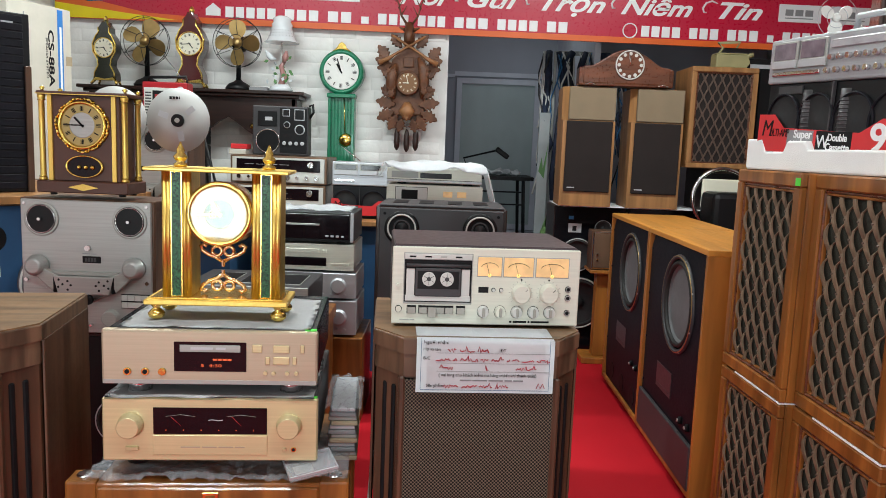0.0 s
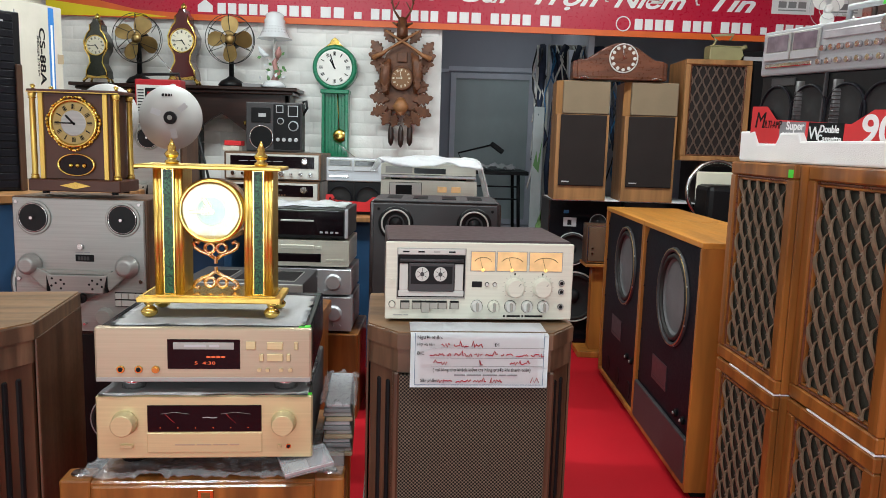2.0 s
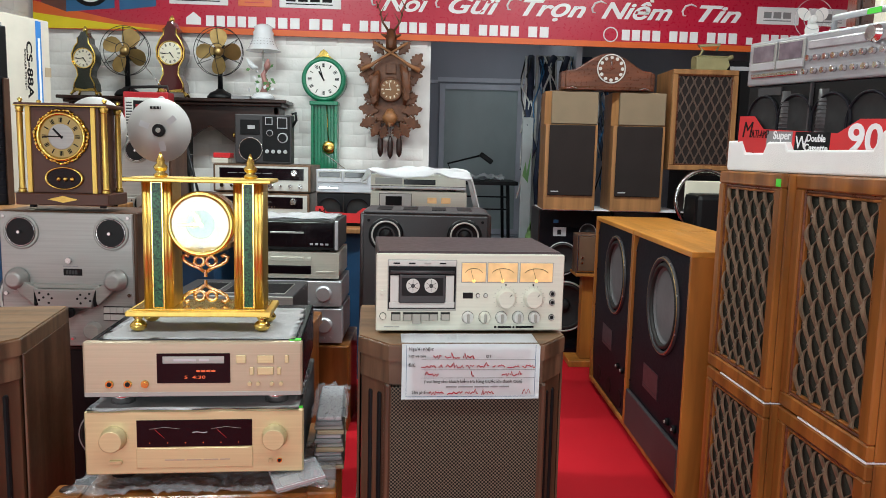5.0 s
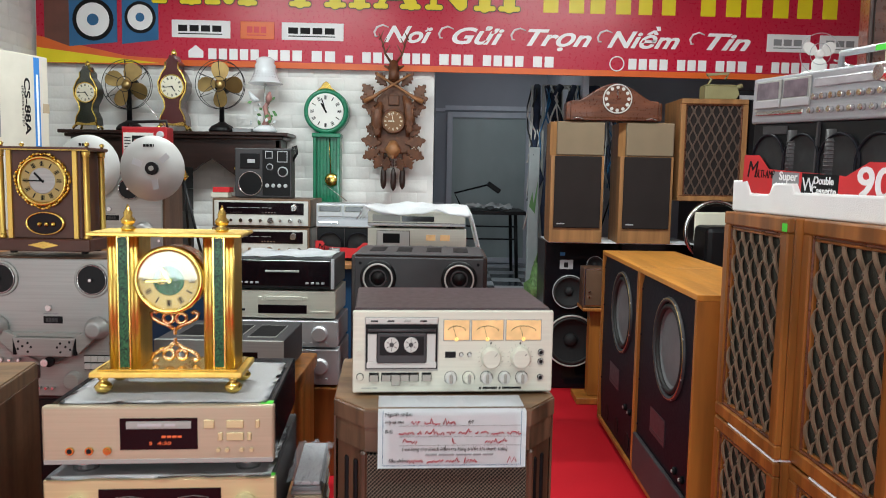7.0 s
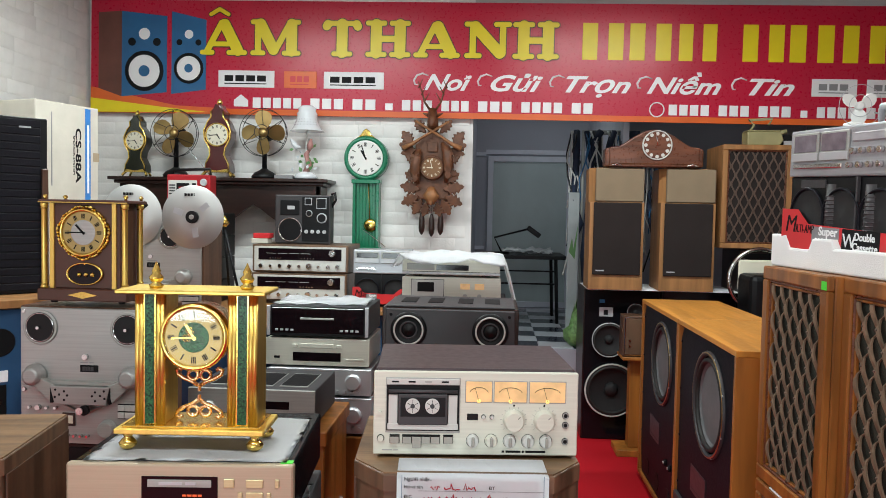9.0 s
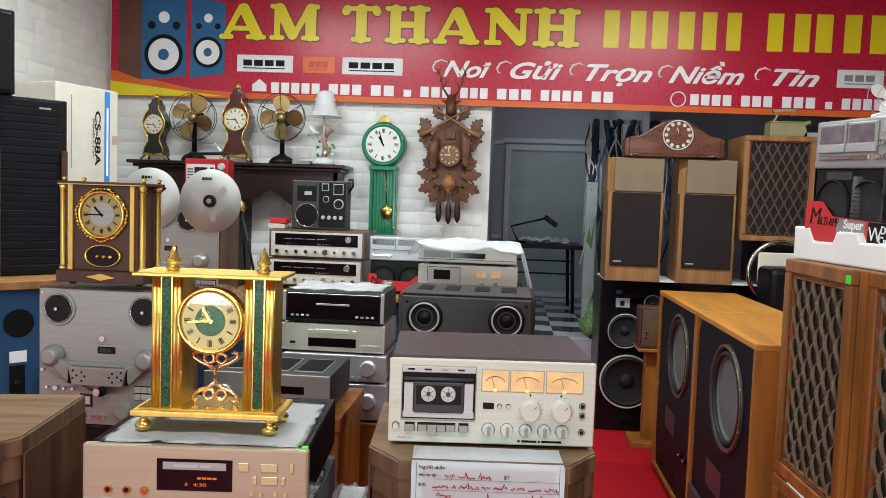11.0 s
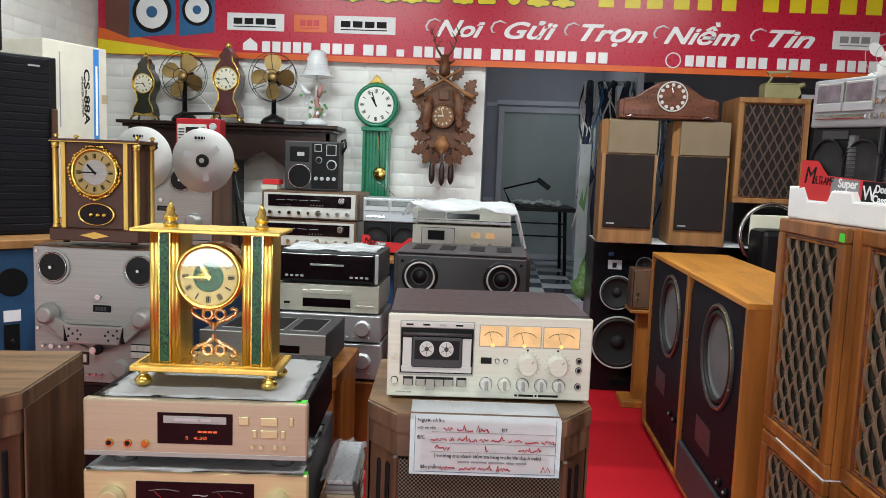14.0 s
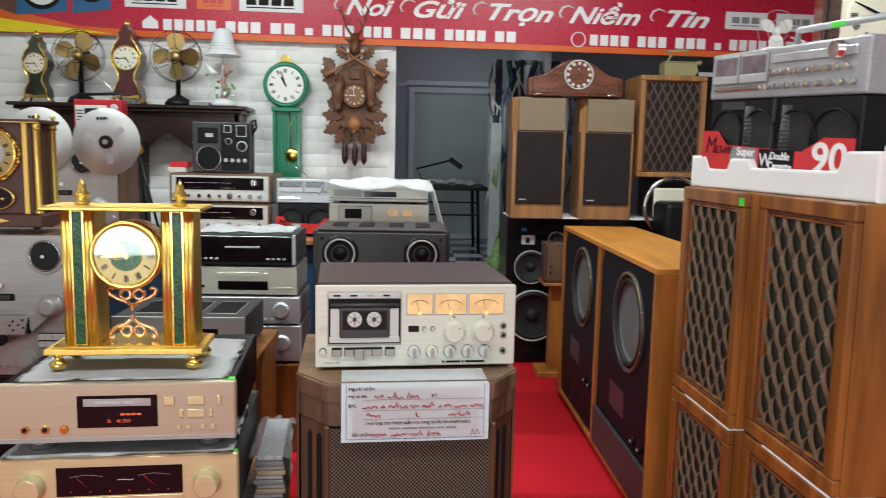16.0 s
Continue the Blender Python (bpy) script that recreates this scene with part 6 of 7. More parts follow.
    words("carton_word", lab, INK, "ULTI-AMP", w * 0.10, -0.0125, zo + z1 * 0.5, z1 * 0.36, w * 0.15, shear=0.1)
    words("carton_word", lab, PRINTW, "Super", w * 0.29, -0.013, zo + z1 * 0.48, z1 * 0.36, w * 0.13, fat=0.0006)
    words("carton_word", lab, PRINTW, "Woofer", w * 0.27, -0.013, zo + z1 * 0.14, z1 * 0.36, w * 0.16, fat=0.0006)
    if big:
        B("black_panel", lab, INK, w * 0.45, w * 0.68, -0.0125, -0.012, zo + z1 * 0.1, zo + z1 * 0.72, 0)
        words("carton_word", lab, PRINTW, "W", w * 0.455, -0.013, zo + z1 * 0.22, z1 * 0.55)
        words("carton_word", lab, PRINTW, "Double", w * 0.53, -0.013, zo + z1 * 0.44, z1 * 0.3, w * 0.12, fat=0.0005)
        words("carton_word", lab, PRINTW, "Cassette", w * 0.52, -0.013, zo + z1 * 0.16, z1 * 0.3, w * 0.15, fat=0.0005)
        words("carton_word", lab, PRINTW, "90", w * 0.78, -0.0125, zo + z1 * 0.2, z1 * 1.1, w * 0.19, fat=0.002)
    return t


boombox(pose(1.058, 2.283, 1.222, 0, 2.2, -80), 0.605, "large silver and black portable stereo in its open packing", True)
boombox(pose(-0.505, 4.0, 0.817), 0.30, "small silver and black portable stereo with red carton edge", False)
# polystyrene tray under the large stereo
tray = thing("packing_tray", pose(1.040, 2.338, 1.179, 0, 0, -84), "white moulded polystyrene packing tray with notched rim", "packaging")
part("rim", prism([(0.008, 0), (0.80, 0), (0.80, 0.105), (0.70, 0.105), (0.67, 0.062), (0.33, 0.062), (0.315, 0.085), (0.225, 0.085), (0.205, 0.055), (0.11, 0.055), (0.085, 0.092), (0.0, 0.092), (0.0, 0.008)], 0.0, 0.022, 0.006), FOAM, tray)
B("bottom", tray, FOAM, 0, 0.80, 0.022, 0.27, 0, 0.04, 0.006)
B("end_wall", tray, FOAM, 0.78, 0.802, 0.022, 0.27, 0.04, 0.12, 0.006)
st = part("price_sticker", bm_box(0.372, 0.398, -0.0052, -0.0042, 0.585, 0.606, 0), TAG)
st.matrix_basis = pose(1.020, 2.325, 0.559, 0, 0, -88.5)
tagged(st, "bright green price sticker on a loudspeaker frame", "sticker")

# ---- shelf and what stands on it ----
sh = thing("wall_shelf", pose(-2.10, 4.48, 1.30), "dark wooden wall shelf with a scalloped apron", "shelf")
B("board", sh, DARKWOOD, 0, 1.345, 0, 0.25, 0.185, 0.205, 0.004)
B("cornice", sh, DARKWOOD, 0.03, 1.315, 0.02, 0.25, 0.165, 0.185, 0.006)
ol = [(0.05, 0.165), (0.05, 0.03)]
for k in range(25):
    u = k / 24
    ol.append((0.05 + 1.245 * u, 0.02 - 0.06 * abs(math.sin(u * math.pi * 3)) + 0.03 * math.cos(u * math.pi * 6)))
ol += [(1.295, 0.165)]
part("apron", prism(ol, 0.06, 0.09), DARKWOOD, sh)
for x0 in (0.06, 1.26):
    B("bracket", sh, DARKWOOD, x0, x0 + 0.03, 0.06, 0.25, -0.02, 0.165, 0.004)
L("boss", sh, GOLD, (1.03, 0.06, -0.005), [(0.018, 0), (0.012, 0.012), (0.004, 0.02)], "y", 14)


def waisted_clock(m, s, lac, label):
    t = thing("table_clock", m, label, "clock", "waisted lacquer clocks")
    half = [(0.075, 0.03), (0.07, 0.08), (0.045, 0.13), (0.05, 0.17), (0.078, 0.22), (0.082, 0.27), (0.06, 0.32), (0.04, 0.345), (0.04, 0.38), (0.022, 0.40), (0.015, 0.42)]
    pts = [(x * s, z * s) for x, z in half]
    outline = pts + [(-x, z) for x, z in pts[::-1]]
    part("case", prism(outline, 0, 0.09 * s, 0.006), lac, t)
    for sx in (1, -1):
        rod("gilt_edge", t, GOLD, [(sx * (x - 0.004 * s), -0.002, z) for x, z in pts[:9]], 0.005 * s)
        rod("foot", t, GOLD, [(sx * 0.06 * s, 0.01, 0.04 * s), (sx * 0.08 * s, 0.0, 0.02 * s), (sx * 0.085 * s, -0.01, 0.006 * s)], 0.009 * s)
        rod("foot", t, GOLD, [(sx * 0.06 * s, 0.07 * s, 0.04 * s), (sx * 0.075 * s, 0.08 * s, 0.006 * s)], 0.008 * s)
    dial(t, 0, -0.001, 0.245 * s, 0.062 * s, DIALC, INK, True, 4.8, 44)
    ring("bezel", t, GOLD, 0, -0.002, 0.245 * s, 0.065 * s, 0.005 * s)
    L("finial", t, GOLD, (0, 0.04 * s, 0.418 * s), [(0.008 * s, 0), (0.017 * s, 0.012 * s), (0.014 * s, 0.026 * s), (0.004 * s, 0.04 * s)], "z", 16)
    part("base_rail", prism([(-0.075 * s, 0.03 * s), (0.075 * s, 0.03 * s), (0.06 * s, 0.05 * s), (0, 0.04 * s), (-0.06 * s, 0.05 * s)], -0.006, 0.0), GOLD, t)
    return t


waisted_clock(pose(-1.955, 4.54, 1.507), 0.88, GREENLAC, "dark green lacquer waisted clock with gilt edges on the shelf")
waisted_clock(pose(-1.445, 4.54, 1.507), 1.05, REDLAC, "dark red lacquer waisted clock with gilt edges on the shelf")


def old_fan(m, r, blade_mat, body, label, turn, zc=0.265):
    t = thing("desk_fan", m, label, "fan", "antique desk fans")
    L("base", t, body, (0, 0.06, 0), [(0.075, 0), (0.078, 0.012), (0.06, 0.035), (0.03, 0.05), (0.018, 0.06)], "z", 24)
    L("stem", t, body, (0, 0.06, 0.058), [(0.015, 0), (0.013, zc - 0.09), (0.022, zc - 0.07)], "z", 14)
    L("motor", t, body, (0, 0.12, zc), [(0.04, 0), (0.05, 0.02), (0.045, 0.06), (0.02, 0.075)], "y", 20)
    for k in range(4):
        a = radians(turn + 90 * k)
        ol = []
        for q in range(14):
            f = 2 * math.pi * q / 14
            ol.append((0.060 * r / 0.14 * math.sin(f) * (0.80 - 0.22 * math.cos(f)), r * 0.53 + r * 0.40 * -math.cos(f)))
        b = prism(ol, -0.0015, 0.0015)
        bmesh.ops.transform(b, matrix=Matrix.Translation((0, 0.03, zc)) @ Matrix.Rotation(a, 4, "Y") @ Matrix.Rotation(radians(24), 4, "Z"), verts=b.verts)
        part("blade", b, blade_mat, t)
    L("hub", t, blade_mat, (0, 0.04, zc), [(0.028, 0), (0.028, 0.02), (0.02, 0.03), (0.006, 0.034)], "y", 18)
    for R, yy in ((r, 0.02), (r * 0.97, 0.06), (r * 0.3, -0.006)):
        part("guard_ring", torus(R, 0.0022, 40, 5, Matrix.Translation((0, yy, zc)) @ FRONT), CABLE, t)
    for k in range(6):
        a = radians(15 + 60 * k)
        rod("guard_wire", t, CABLE, [(r * 0.3 * math.cos(a), -0.006, zc + r * 0.3 * math.sin(a)), (r * 0.7 * math.cos(a + 0.25), 0.0, zc + r * 0.7 * math.sin(a + 0.25)), (r * math.cos(a + 0.3), 0.02, zc + r * math.sin(a + 0.3)), (r * 0.5 * math.cos(a + 0.3), 0.09, zc + r * 0.5 * math.sin(a + 0.3))], 0.002, 5)
    return t


old_fan(pose(-1.715, 4.52, 1.507), 0.143, BRONZE, BLACK, "antique black desk fan with bronze blades in a wire guard", 25)
old_fan(pose(-1.165, 4.52, 1.507), 0.143, BRONZE, BLACK, "antique black desk fan with brass blades in a wire guard", 0, 0.275)

lp = thing("porcelain_lamp", pose(-0.91, 4.58, 1.507), "white porcelain lamp with birds, leaves and a pierced shade", "lamp")
L("base", lp, PORCEL, (0, 0, 0), [(0.06, 0), (0.072, 0.01), (0.06, 0.03), (0.035, 0.045)], "z", 24)
rod("trunk", lp, PINKP, [(0.0, 0, 0.04), (0.02, 0, 0.09), (0.0, 0, 0.15), (0.025, 0, 0.19)], lambda f: 0.022 - 0.01 * f, 8)
rod("stem", lp, CABLEW, [(-0.01, 0.02, 0.04), (0.0, 0.02, 0.33)], 0.006)
rnd = random.Random(3)
for k in range(26):
    x, z = rnd.uniform(-0.085, 0.085), rnd.uniform(0.05, 0.20)
    b = prism([(-0.014, 0), (0, 0.010), (0.014, 0), (0, -0.010)], -0.002, 0.002)
    bmesh.ops.transform(b, matrix=Matrix.Translation((x, rnd.uniform(-0.04, 0.01), z)) @ Euler((rnd.uniform(-0.6, 0.6), rnd.uniform(0, 6), rnd.uniform(-0.6, 0.6))).to_matrix().to_4x4(), verts=b.verts)
    part("leaf", b, LEAFG if k % 3 else PORCEL, lp)
rod("bird", lp, PORCEL, [(-0.09, -0.02, 0.24), (-0.07, -0.02, 0.21), (-0.05, -0.02, 0.19), (-0.025, -0.02, 0.19)], lambda f: 0.004 + 0.014 * math.sin(math.pi * f), 8)
rod("bird", lp, PINKP, [(0.035, -0.02, 0.24), (0.03, -0.02, 0.20), (0.02, -0.02, 0.17)], lambda f: 0.006 + 0.016 * math.sin(math.pi * f), 8)
sd = L("shade", lp, PORCEL, (0, 0.02, 0.29), [(0.105, 0), (0.09, 0.012), (0.07, 0.05), (0.06, 0.09), (0.063, 0.105), (0.052, 0.12), (0.054, 0.14), (0.03, 0.155)], "z", 24)
bm = bmesh.new()
for k in range(9):
    for j in range(3):
        a = radians(-150 + 15 * k)
        r = 0.079 - 0.007 * j
        merge(bm, lathe([(0.003, 0), (0.003, 0.002)], 6, Matrix.Translation((r * math.cos(a), 0.02 + r * math.sin(a), 0.325 + 0.016 * j)) @ FRONT))
part("piercing", bm, LABELGREY, sd)
ob = part("small_book", bm_box(-1.09, -0.98, 4.53, 4.66, 1.506, 1.528, 0.002), LABELGREY)
tagged(ob, "thin dark booklet lying on the shelf", "book")

# ---- green wall clock ----
g = thing("wall_clock", pose(-0.558, 4.62, 1.09), "green lacquered wall clock with white dial and brass pendulum", "clock")
B("back_board", g, GREENP, -0.072, 0.078, 0.055, 0.115, 0.0, 0.42, 0.004)
for x0 in (-0.078, 0.066):
    B("side_rail", g, GREENP, x0, x0 + 0.018, 0.03, 0.12, 0.0, 0.42, 0.003)
B("foot_rail", g, GREENP, -0.085, 0.09, 0.02, 0.12, -0.012, 0.012, 0.004)
B("neck_rail", g, GREENP, -0.085, 0.09, 0.02, 0.12, 0.40, 0.425, 0.004)
for k in range(6):
    B("slat", g, GREENP, -0.056 + 0.02 * k, -0.040 + 0.02 * k, 0.050, 0.055, 0.012, 0.40, 0.002)
L("clock_head", g, GREENP, (0, 0.115, 0.555), [(0.135, 0), (0.135, 0.08), (0.125, 0.10), (0.112, 0.098), (0.108, 0.09), (0.02, 0.09)], "y", 48)
dial(g, 0, 0.022, 0.555, 0.107, DIALW, INK, True, 11.0, 57)
part("crest", prism([(-0.06, 0.675), (-0.03, 0.70), (-0.02, 0.72), (0.0, 0.735), (0.02, 0.72), (0.03, 0.70), (0.06, 0.675), (0.03, 0.685), (0, 0.69), (-0.03, 0.685)], 0.03, 0.045, 0.003), GOLD, g, "gilt crest")
rod("pendulum_rod", g, GOLD, [(0.018, 0.035, 0.40), (0.03, 0.035, 0.17)], 0.003)
L("pendulum_bob", g, GOLD, (0.032, 0.042, 0.145), [(0.040, -0.006), (0.042, 0.0), (0.034, 0.010), (0.015, 0.014), (0.001, 0.015)], "y", 28)
rod("aerial", g, CHROME, [(0.0, -0.02, 0.12), (0.14, -0.05, 0.02)], 0.0025)

# ---- carved cuckoo clock ----
c = thing("cuckoo_clock", pose(-0.148, 4.60, 1.20), "carved walnut cuckoo clock with stag head, crossed guns and cone weights", "clock")
part("case", prism([(-0.10, 0.20), (0.10, 0.20), (0.125, 0.40), (0.10, 0.53), (0.0, 0.64), (-0.10, 0.53), (-0.125, 0.40)], 0.03, 0.145, 0.008), CARVED, c)


def leaf(parent, x, z, ang, ln, wd, y=0.015, ma=None):
    ol = []
    n = 11
    for q in range(n):
        f = q / (n - 1)
        ol.append((wd * math.sin(math.pi * f) * (1.0 if q % 2 else 0.58), ln * f))
    for q in range(n - 2, 0, -1):
        f = q / (n - 1)
        ol.append((-wd * math.sin(math.pi * f) * (1.0 if q % 2 else 0.58), ln * f))
    b = prism(ol, 0, 0.02, 0.004)
    bmesh.ops.transform(b, matrix=Matrix.Translation((x, y, z)) @ Matrix.Rotation(radians(ang), 4, "Y") @ Matrix.Rotation(radians(-8), 4, "X"), verts=b.verts)
    part("carved_leaf", b, ma or CARVED, parent)


for sx in (1, -1):
    for x, z, a, ln, wd in ((0.08, 0.22, 115, 0.12, 0.042), (0.07, 0.26, 80, 0.13, 0.045), (0.06, 0.20, 150, 0.11, 0.04), (0.09, 0.30, 50, 0.10, 0.032),
                            (0.12, 0.51, 75, 0.09, 0.04), (0.12, 0.53, 40, 0.11, 0.04), (0.10, 0.50, 105, 0.10, 0.036), (0.045, 0.60, 40, 0.11, 0.035), (0.09, 0.42, 60, 0.09, 0.03), (0.1, 0.36, 95, 0.06, 0.03), (0.03, 0.18, 165, 0.09, 0.035)):
        leaf(c, sx * x, z, sx * a, ln, wd, 0.012 + 0.01 * (z > 0.4))
    rod("gun", c, CARVEDL, [(sx * 0.175, 0.0, 0.505), (sx * 0.12, -0.006, 0.53), (sx * 0.06, -0.01, 0.57), (-sx * 0.10, -0.012, 0.665)], lambda f: 0.018 - 0.011 * min(1, f * 1.8), 8, "carved lighter gun")
    rod("antler", c, CARVED, [(sx * 0.015, -0.01, 0.73), (sx * 0.05, -0.02, 0.78), (sx * 0.065, -0.02, 0.84), (sx * 0.09, -0.02, 0.90)], lambda f: 0.008 - 0.005 * f, 6)
    for h0 in (0.78, 0.82, 0.86):
        rod("antler_point", c, CARVED, [(sx * (0.05 + (h0 - 0.78) * 0.45), -0.02, h0), (sx * (0.02 + (h0 - 0.78) * 0.5), -0.035, h0 + 0.05)], lambda f: 0.005 - 0.003 * f, 5)
    rod("ear", c, CARVED, [(sx * 0.025, 0.0, 0.70), (sx * 0.06, 0.0, 0.715)], lambda f: 0.012 - 0.008 * f, 6)
rod("stag_head", c, CARVED, [(0, 0.03, 0.62), (0, 0.0, 0.68), (0, -0.02, 0.72), (0, -0.05, 0.66), (0, -0.06, 0.625)], lambda f: 0.036 - 0.018 * f, 10)
rod("carved_bird", c, CARVED, [(-0.075, 0.0, 0.50), (-0.095, -0.012, 0.44), (-0.10, -0.012, 0.37), (-0.085, 0.0, 0.29)], lambda f: 0.012 + 0.026 * math.sin(math.pi * f), 9)
rod("carved_hare", c, CARVED, [(0.06, 0.0, 0.54), (0.09, -0.012, 0.48), (0.10, -0.012, 0.40), (0.085, 0.0, 0.30)], lambda f: 0.010 + 0.024 * math.sin(math.pi * f), 9)
for k in range(5):
    for off in (-0.022, 0.022):
        leaf(c, -0.098 + off * (0.6 + 0.1 * k), 0.345 + 0.032 * k, 180 + off * 900, 0.050, 0.020, -0.040)
        leaf(c, 0.098 + off * (0.6 + 0.1 * k), 0.365 + 0.032 * k, 180 + off * 900, 0.050, 0.018, -0.038)
for off in (-0.018, 0.0, 0.018):
    leaf(c, off, 0.235, 180 + off * 1200, 0.075, 0.018, -0.048, CARVED if off else CARVEDL)
rod("carved_bag", c, CARVEDL, [(0.0, 0.0, 0.27), (0.0, -0.016, 0.22), (0.0, -0.01, 0.17)], lambda f: 0.02 + 0.03 * math.sin(math.pi * f), 10)
B("cuckoo_door", c, CARVED, -0.032, 0.032, 0.018, 0.03, 0.485, 0.545, 0.006)
disc("dial_back", c, CARVED, 0, 0.03, 0.39, 0.075, 0.03)
fd = dial(c, 0, 0.0, 0.39, 0.062, mat("carved_dial", (0.20, 0.09, 0.03), 0.5, var=0.15), DIALC, True, 9.0, 58, DIALC)
ring("dial_rim", c, CARVED, 0, 0.0, 0.39, 0.066, 0.007)
for k, x in enumerate((-0.06, 0.0, 0.055)):
    rod("chain", c, CABLE, [(x, 0.05, 0.22), (x, 0.05, 0.12)], 0.002, 4)
    L("cone_weight", c, DARKWOOD, (x, 0.05, -0.015 - (0.01 if k == 1 else 0)), [(0.004, 0), (0.016, 0.02), (0.019, 0.05), (0.017, 0.10), (0.010, 0.13), (0.003, 0.14)], "z", 12)

# ---- clock, iron and small things on the far loudspeakers ----
mc = thing("mantel_clock", pose(1.125, 4.40, 1.600), "polished mahogany mantel clock with an arched top and chrome dial", "clock")
ol = [(-0.25, 0.012), (-0.25, 0.11)]
for k in range(15):
    u = k / 14
    ol.append((-0.20 + 0.40 * u, 0.115 + 0.095 * math.sin(math.pi * u) ** 1.2))
ol += [(0.25, 0.11), (0.25, 0.012)]
part("case", prism(ol, 0, 0.12, 0.008), MAHOG, mc)
for x0 in (-0.275, 0.225):
    B("end_block", mc, MAHOG, x0, x0 + 0.05, 0.01, 0.11, 0.0, 0.105, 0.012)
B("plinth", mc, MAHOG, -0.25, 0.25, -0.004, 0.12, 0.0, 0.014, 0.004)
for sx in (-0.21, 0.21):
    rod("chrome_foot", mc, CHROME, [(sx - 0.03, -0.006, 0.006), (sx, -0.010, 0.014), (sx + 0.03, -0.006, 0.006)], 0.005)
dd = disc("dial_plate", mc, MAHOG, 0.012, -0.001, 0.122, 0.08, 0.004)
ring("chapter_ring", mc, PALEALU, 0.012, -0.005, 0.122, 0.080, 0.004)
bm = bmesh.new()
for k in range(12):
    a = math.pi / 6 * k
    merge(bm, lathe([(0.010, 0), (0.010, 0.002)], 10, Matrix.Translation((0.012 + 0.064 * math.sin(a), -0.005, 0.122 + 0.064 * math.cos(a))) @ FRONT))
part("numeral_ring", bm, PALEALU, dd)
rod("minute_pointer", mc, CHROME, [(0.012, -0.010, 0.122), (0.003, -0.010, 0.185)], 0.0025)
rod("hour_pointer", mc, CHROME, [(0.012, -0.010, 0.122), (0.012, -0.010, 0.165)], 0.003)

ir = thing("charcoal_iron", pose(1.655, 4.47, 1.737), "old olive-painted charcoal iron with a curled handle", "iron")
part("body", prism([(0, 0), (0.18, 0), (0.20, 0.03), (0.185, 0.075), (0, 0.075)], 0, 0.10, 0.006), OLIVE, ir)
B("lid", ir, OLIVE, 0.0, 0.185, 0.005, 0.095, 0.075, 0.085, 0.004)
rod("handle", ir, OLIVE, [(0.03, 0.05, 0.085), (0.05, 0.05, 0.12), (0.02, 0.05, 0.145), (0.15, 0.05, 0.155), (0.13, 0.05, 0.12)], 0.008, 8)
rod("spout", ir, OLIVE, [(0.185, 0.05, 0.07), (0.23, 0.05, 0.085)], 0.014, 8)
t = thing("hifi_unit", pose(1.86, 4.5, 1.737), "flat silver and black hi-fi unit", "hi-fi unit")
B("case", t, BLACK, 0, 0.26, 0, 0.2, 0, 0.06, 0.003)
B("face", t, PALEGREY, 0.004, 0.256, -0.003, 0, 0.004, 0.028, 0.001)
t = thing("shelf_rack", pose(1.93, 4.50, 0), "dark rack beside the loudspeakers", "rack")
B("body", t, BLACK, 0, 0.30, 0.0, 0.25, 0, 1.736, 0.003)

gf = thing("longcase_clock", pose(1.86, 3.2, 0.0, 0, 0, -20), "dark mahogany long-case clock with an arched hood and gilt finials", "clock")
B("plinth", gf, MAHOG, 0.0, 0.46, 0.0, 0.28, 0, 0.42, 0.006)
B("trunk", gf, MAHOG, 0.04, 0.42, 0.03, 0.26, 0.42, 1.55, 0.006)
B("hood_base", gf, MAHOG, 0.0, 0.46, 0.0, 0.28, 1.55, 1.60, 0.008)
hood = [(0.02, 1.60), (0.44, 1.60), (0.44, 2.05)] + [(0.23 + 0.21 * math.cos(math.pi * k / 16), 2.05 + 0.24 * math.sin(math.pi * k / 16)) for k in range(1, 16)] + [(0.02, 2.05)]
part("hood", prism(hood, 0.03, 0.26, 0.006), MAHOG, gf)
arch = [(0.09, 1.66), (0.37, 1.66), (0.37, 2.05)] + [(0.23 + 0.14 * math.cos(math.pi * k / 14), 2.05 + 0.15 * math.sin(math.pi * k / 14)) for k in range(1, 14)] + [(0.09, 2.05)]
part("dial_plate", prism(arch, 0.024, 0.03), DIALC, gf, "pale painted arched dial plate")
dial(gf, 0.23, 0.024, 1.86, 0.12, DIALC, INK, True, 10.0, 50)
for x0 in (0.03, 0.43):
    L("pillar", gf, DARKWOOD, (x0, 0.012, 1.60), [(0.016, 0), (0.012, 0.02), (0.011, 0.40), (0.016, 0.43)], "z", 14)
    L("pillar_cap", gf, GOLD, (x0, 0.012, 2.03), [(0.018, 0), (0.018, 0.02), (0.012, 0.03)], "z", 14)
    L("finial", gf, GOLD, (x0, 0.06, 2.06), [(0.014, 0), (0.022, 0.03), (0.010, 0.06), (0.014, 0.09), (0.003, 0.15)], "z", 14)

ms = thing("tripod_stand", pose(-1.10, 3.72, 0.816), "small black tripod with a gilt ornament on top", "stand")
for a in (90, 210, 330):
    rod("leg", ms, BLACK, [(0.13 * math.cos(radians(a)), 0.10 * math.sin(radians(a)), 0.004), (0.0, 0.0, 0.42)], 0.007)
L("ornament", ms, GOLD, (0, 0, 0.41), [(0.01, 0), (0.026, 0.02), (0.012, 0.045), (0.003, 0.06)], "z", 12)

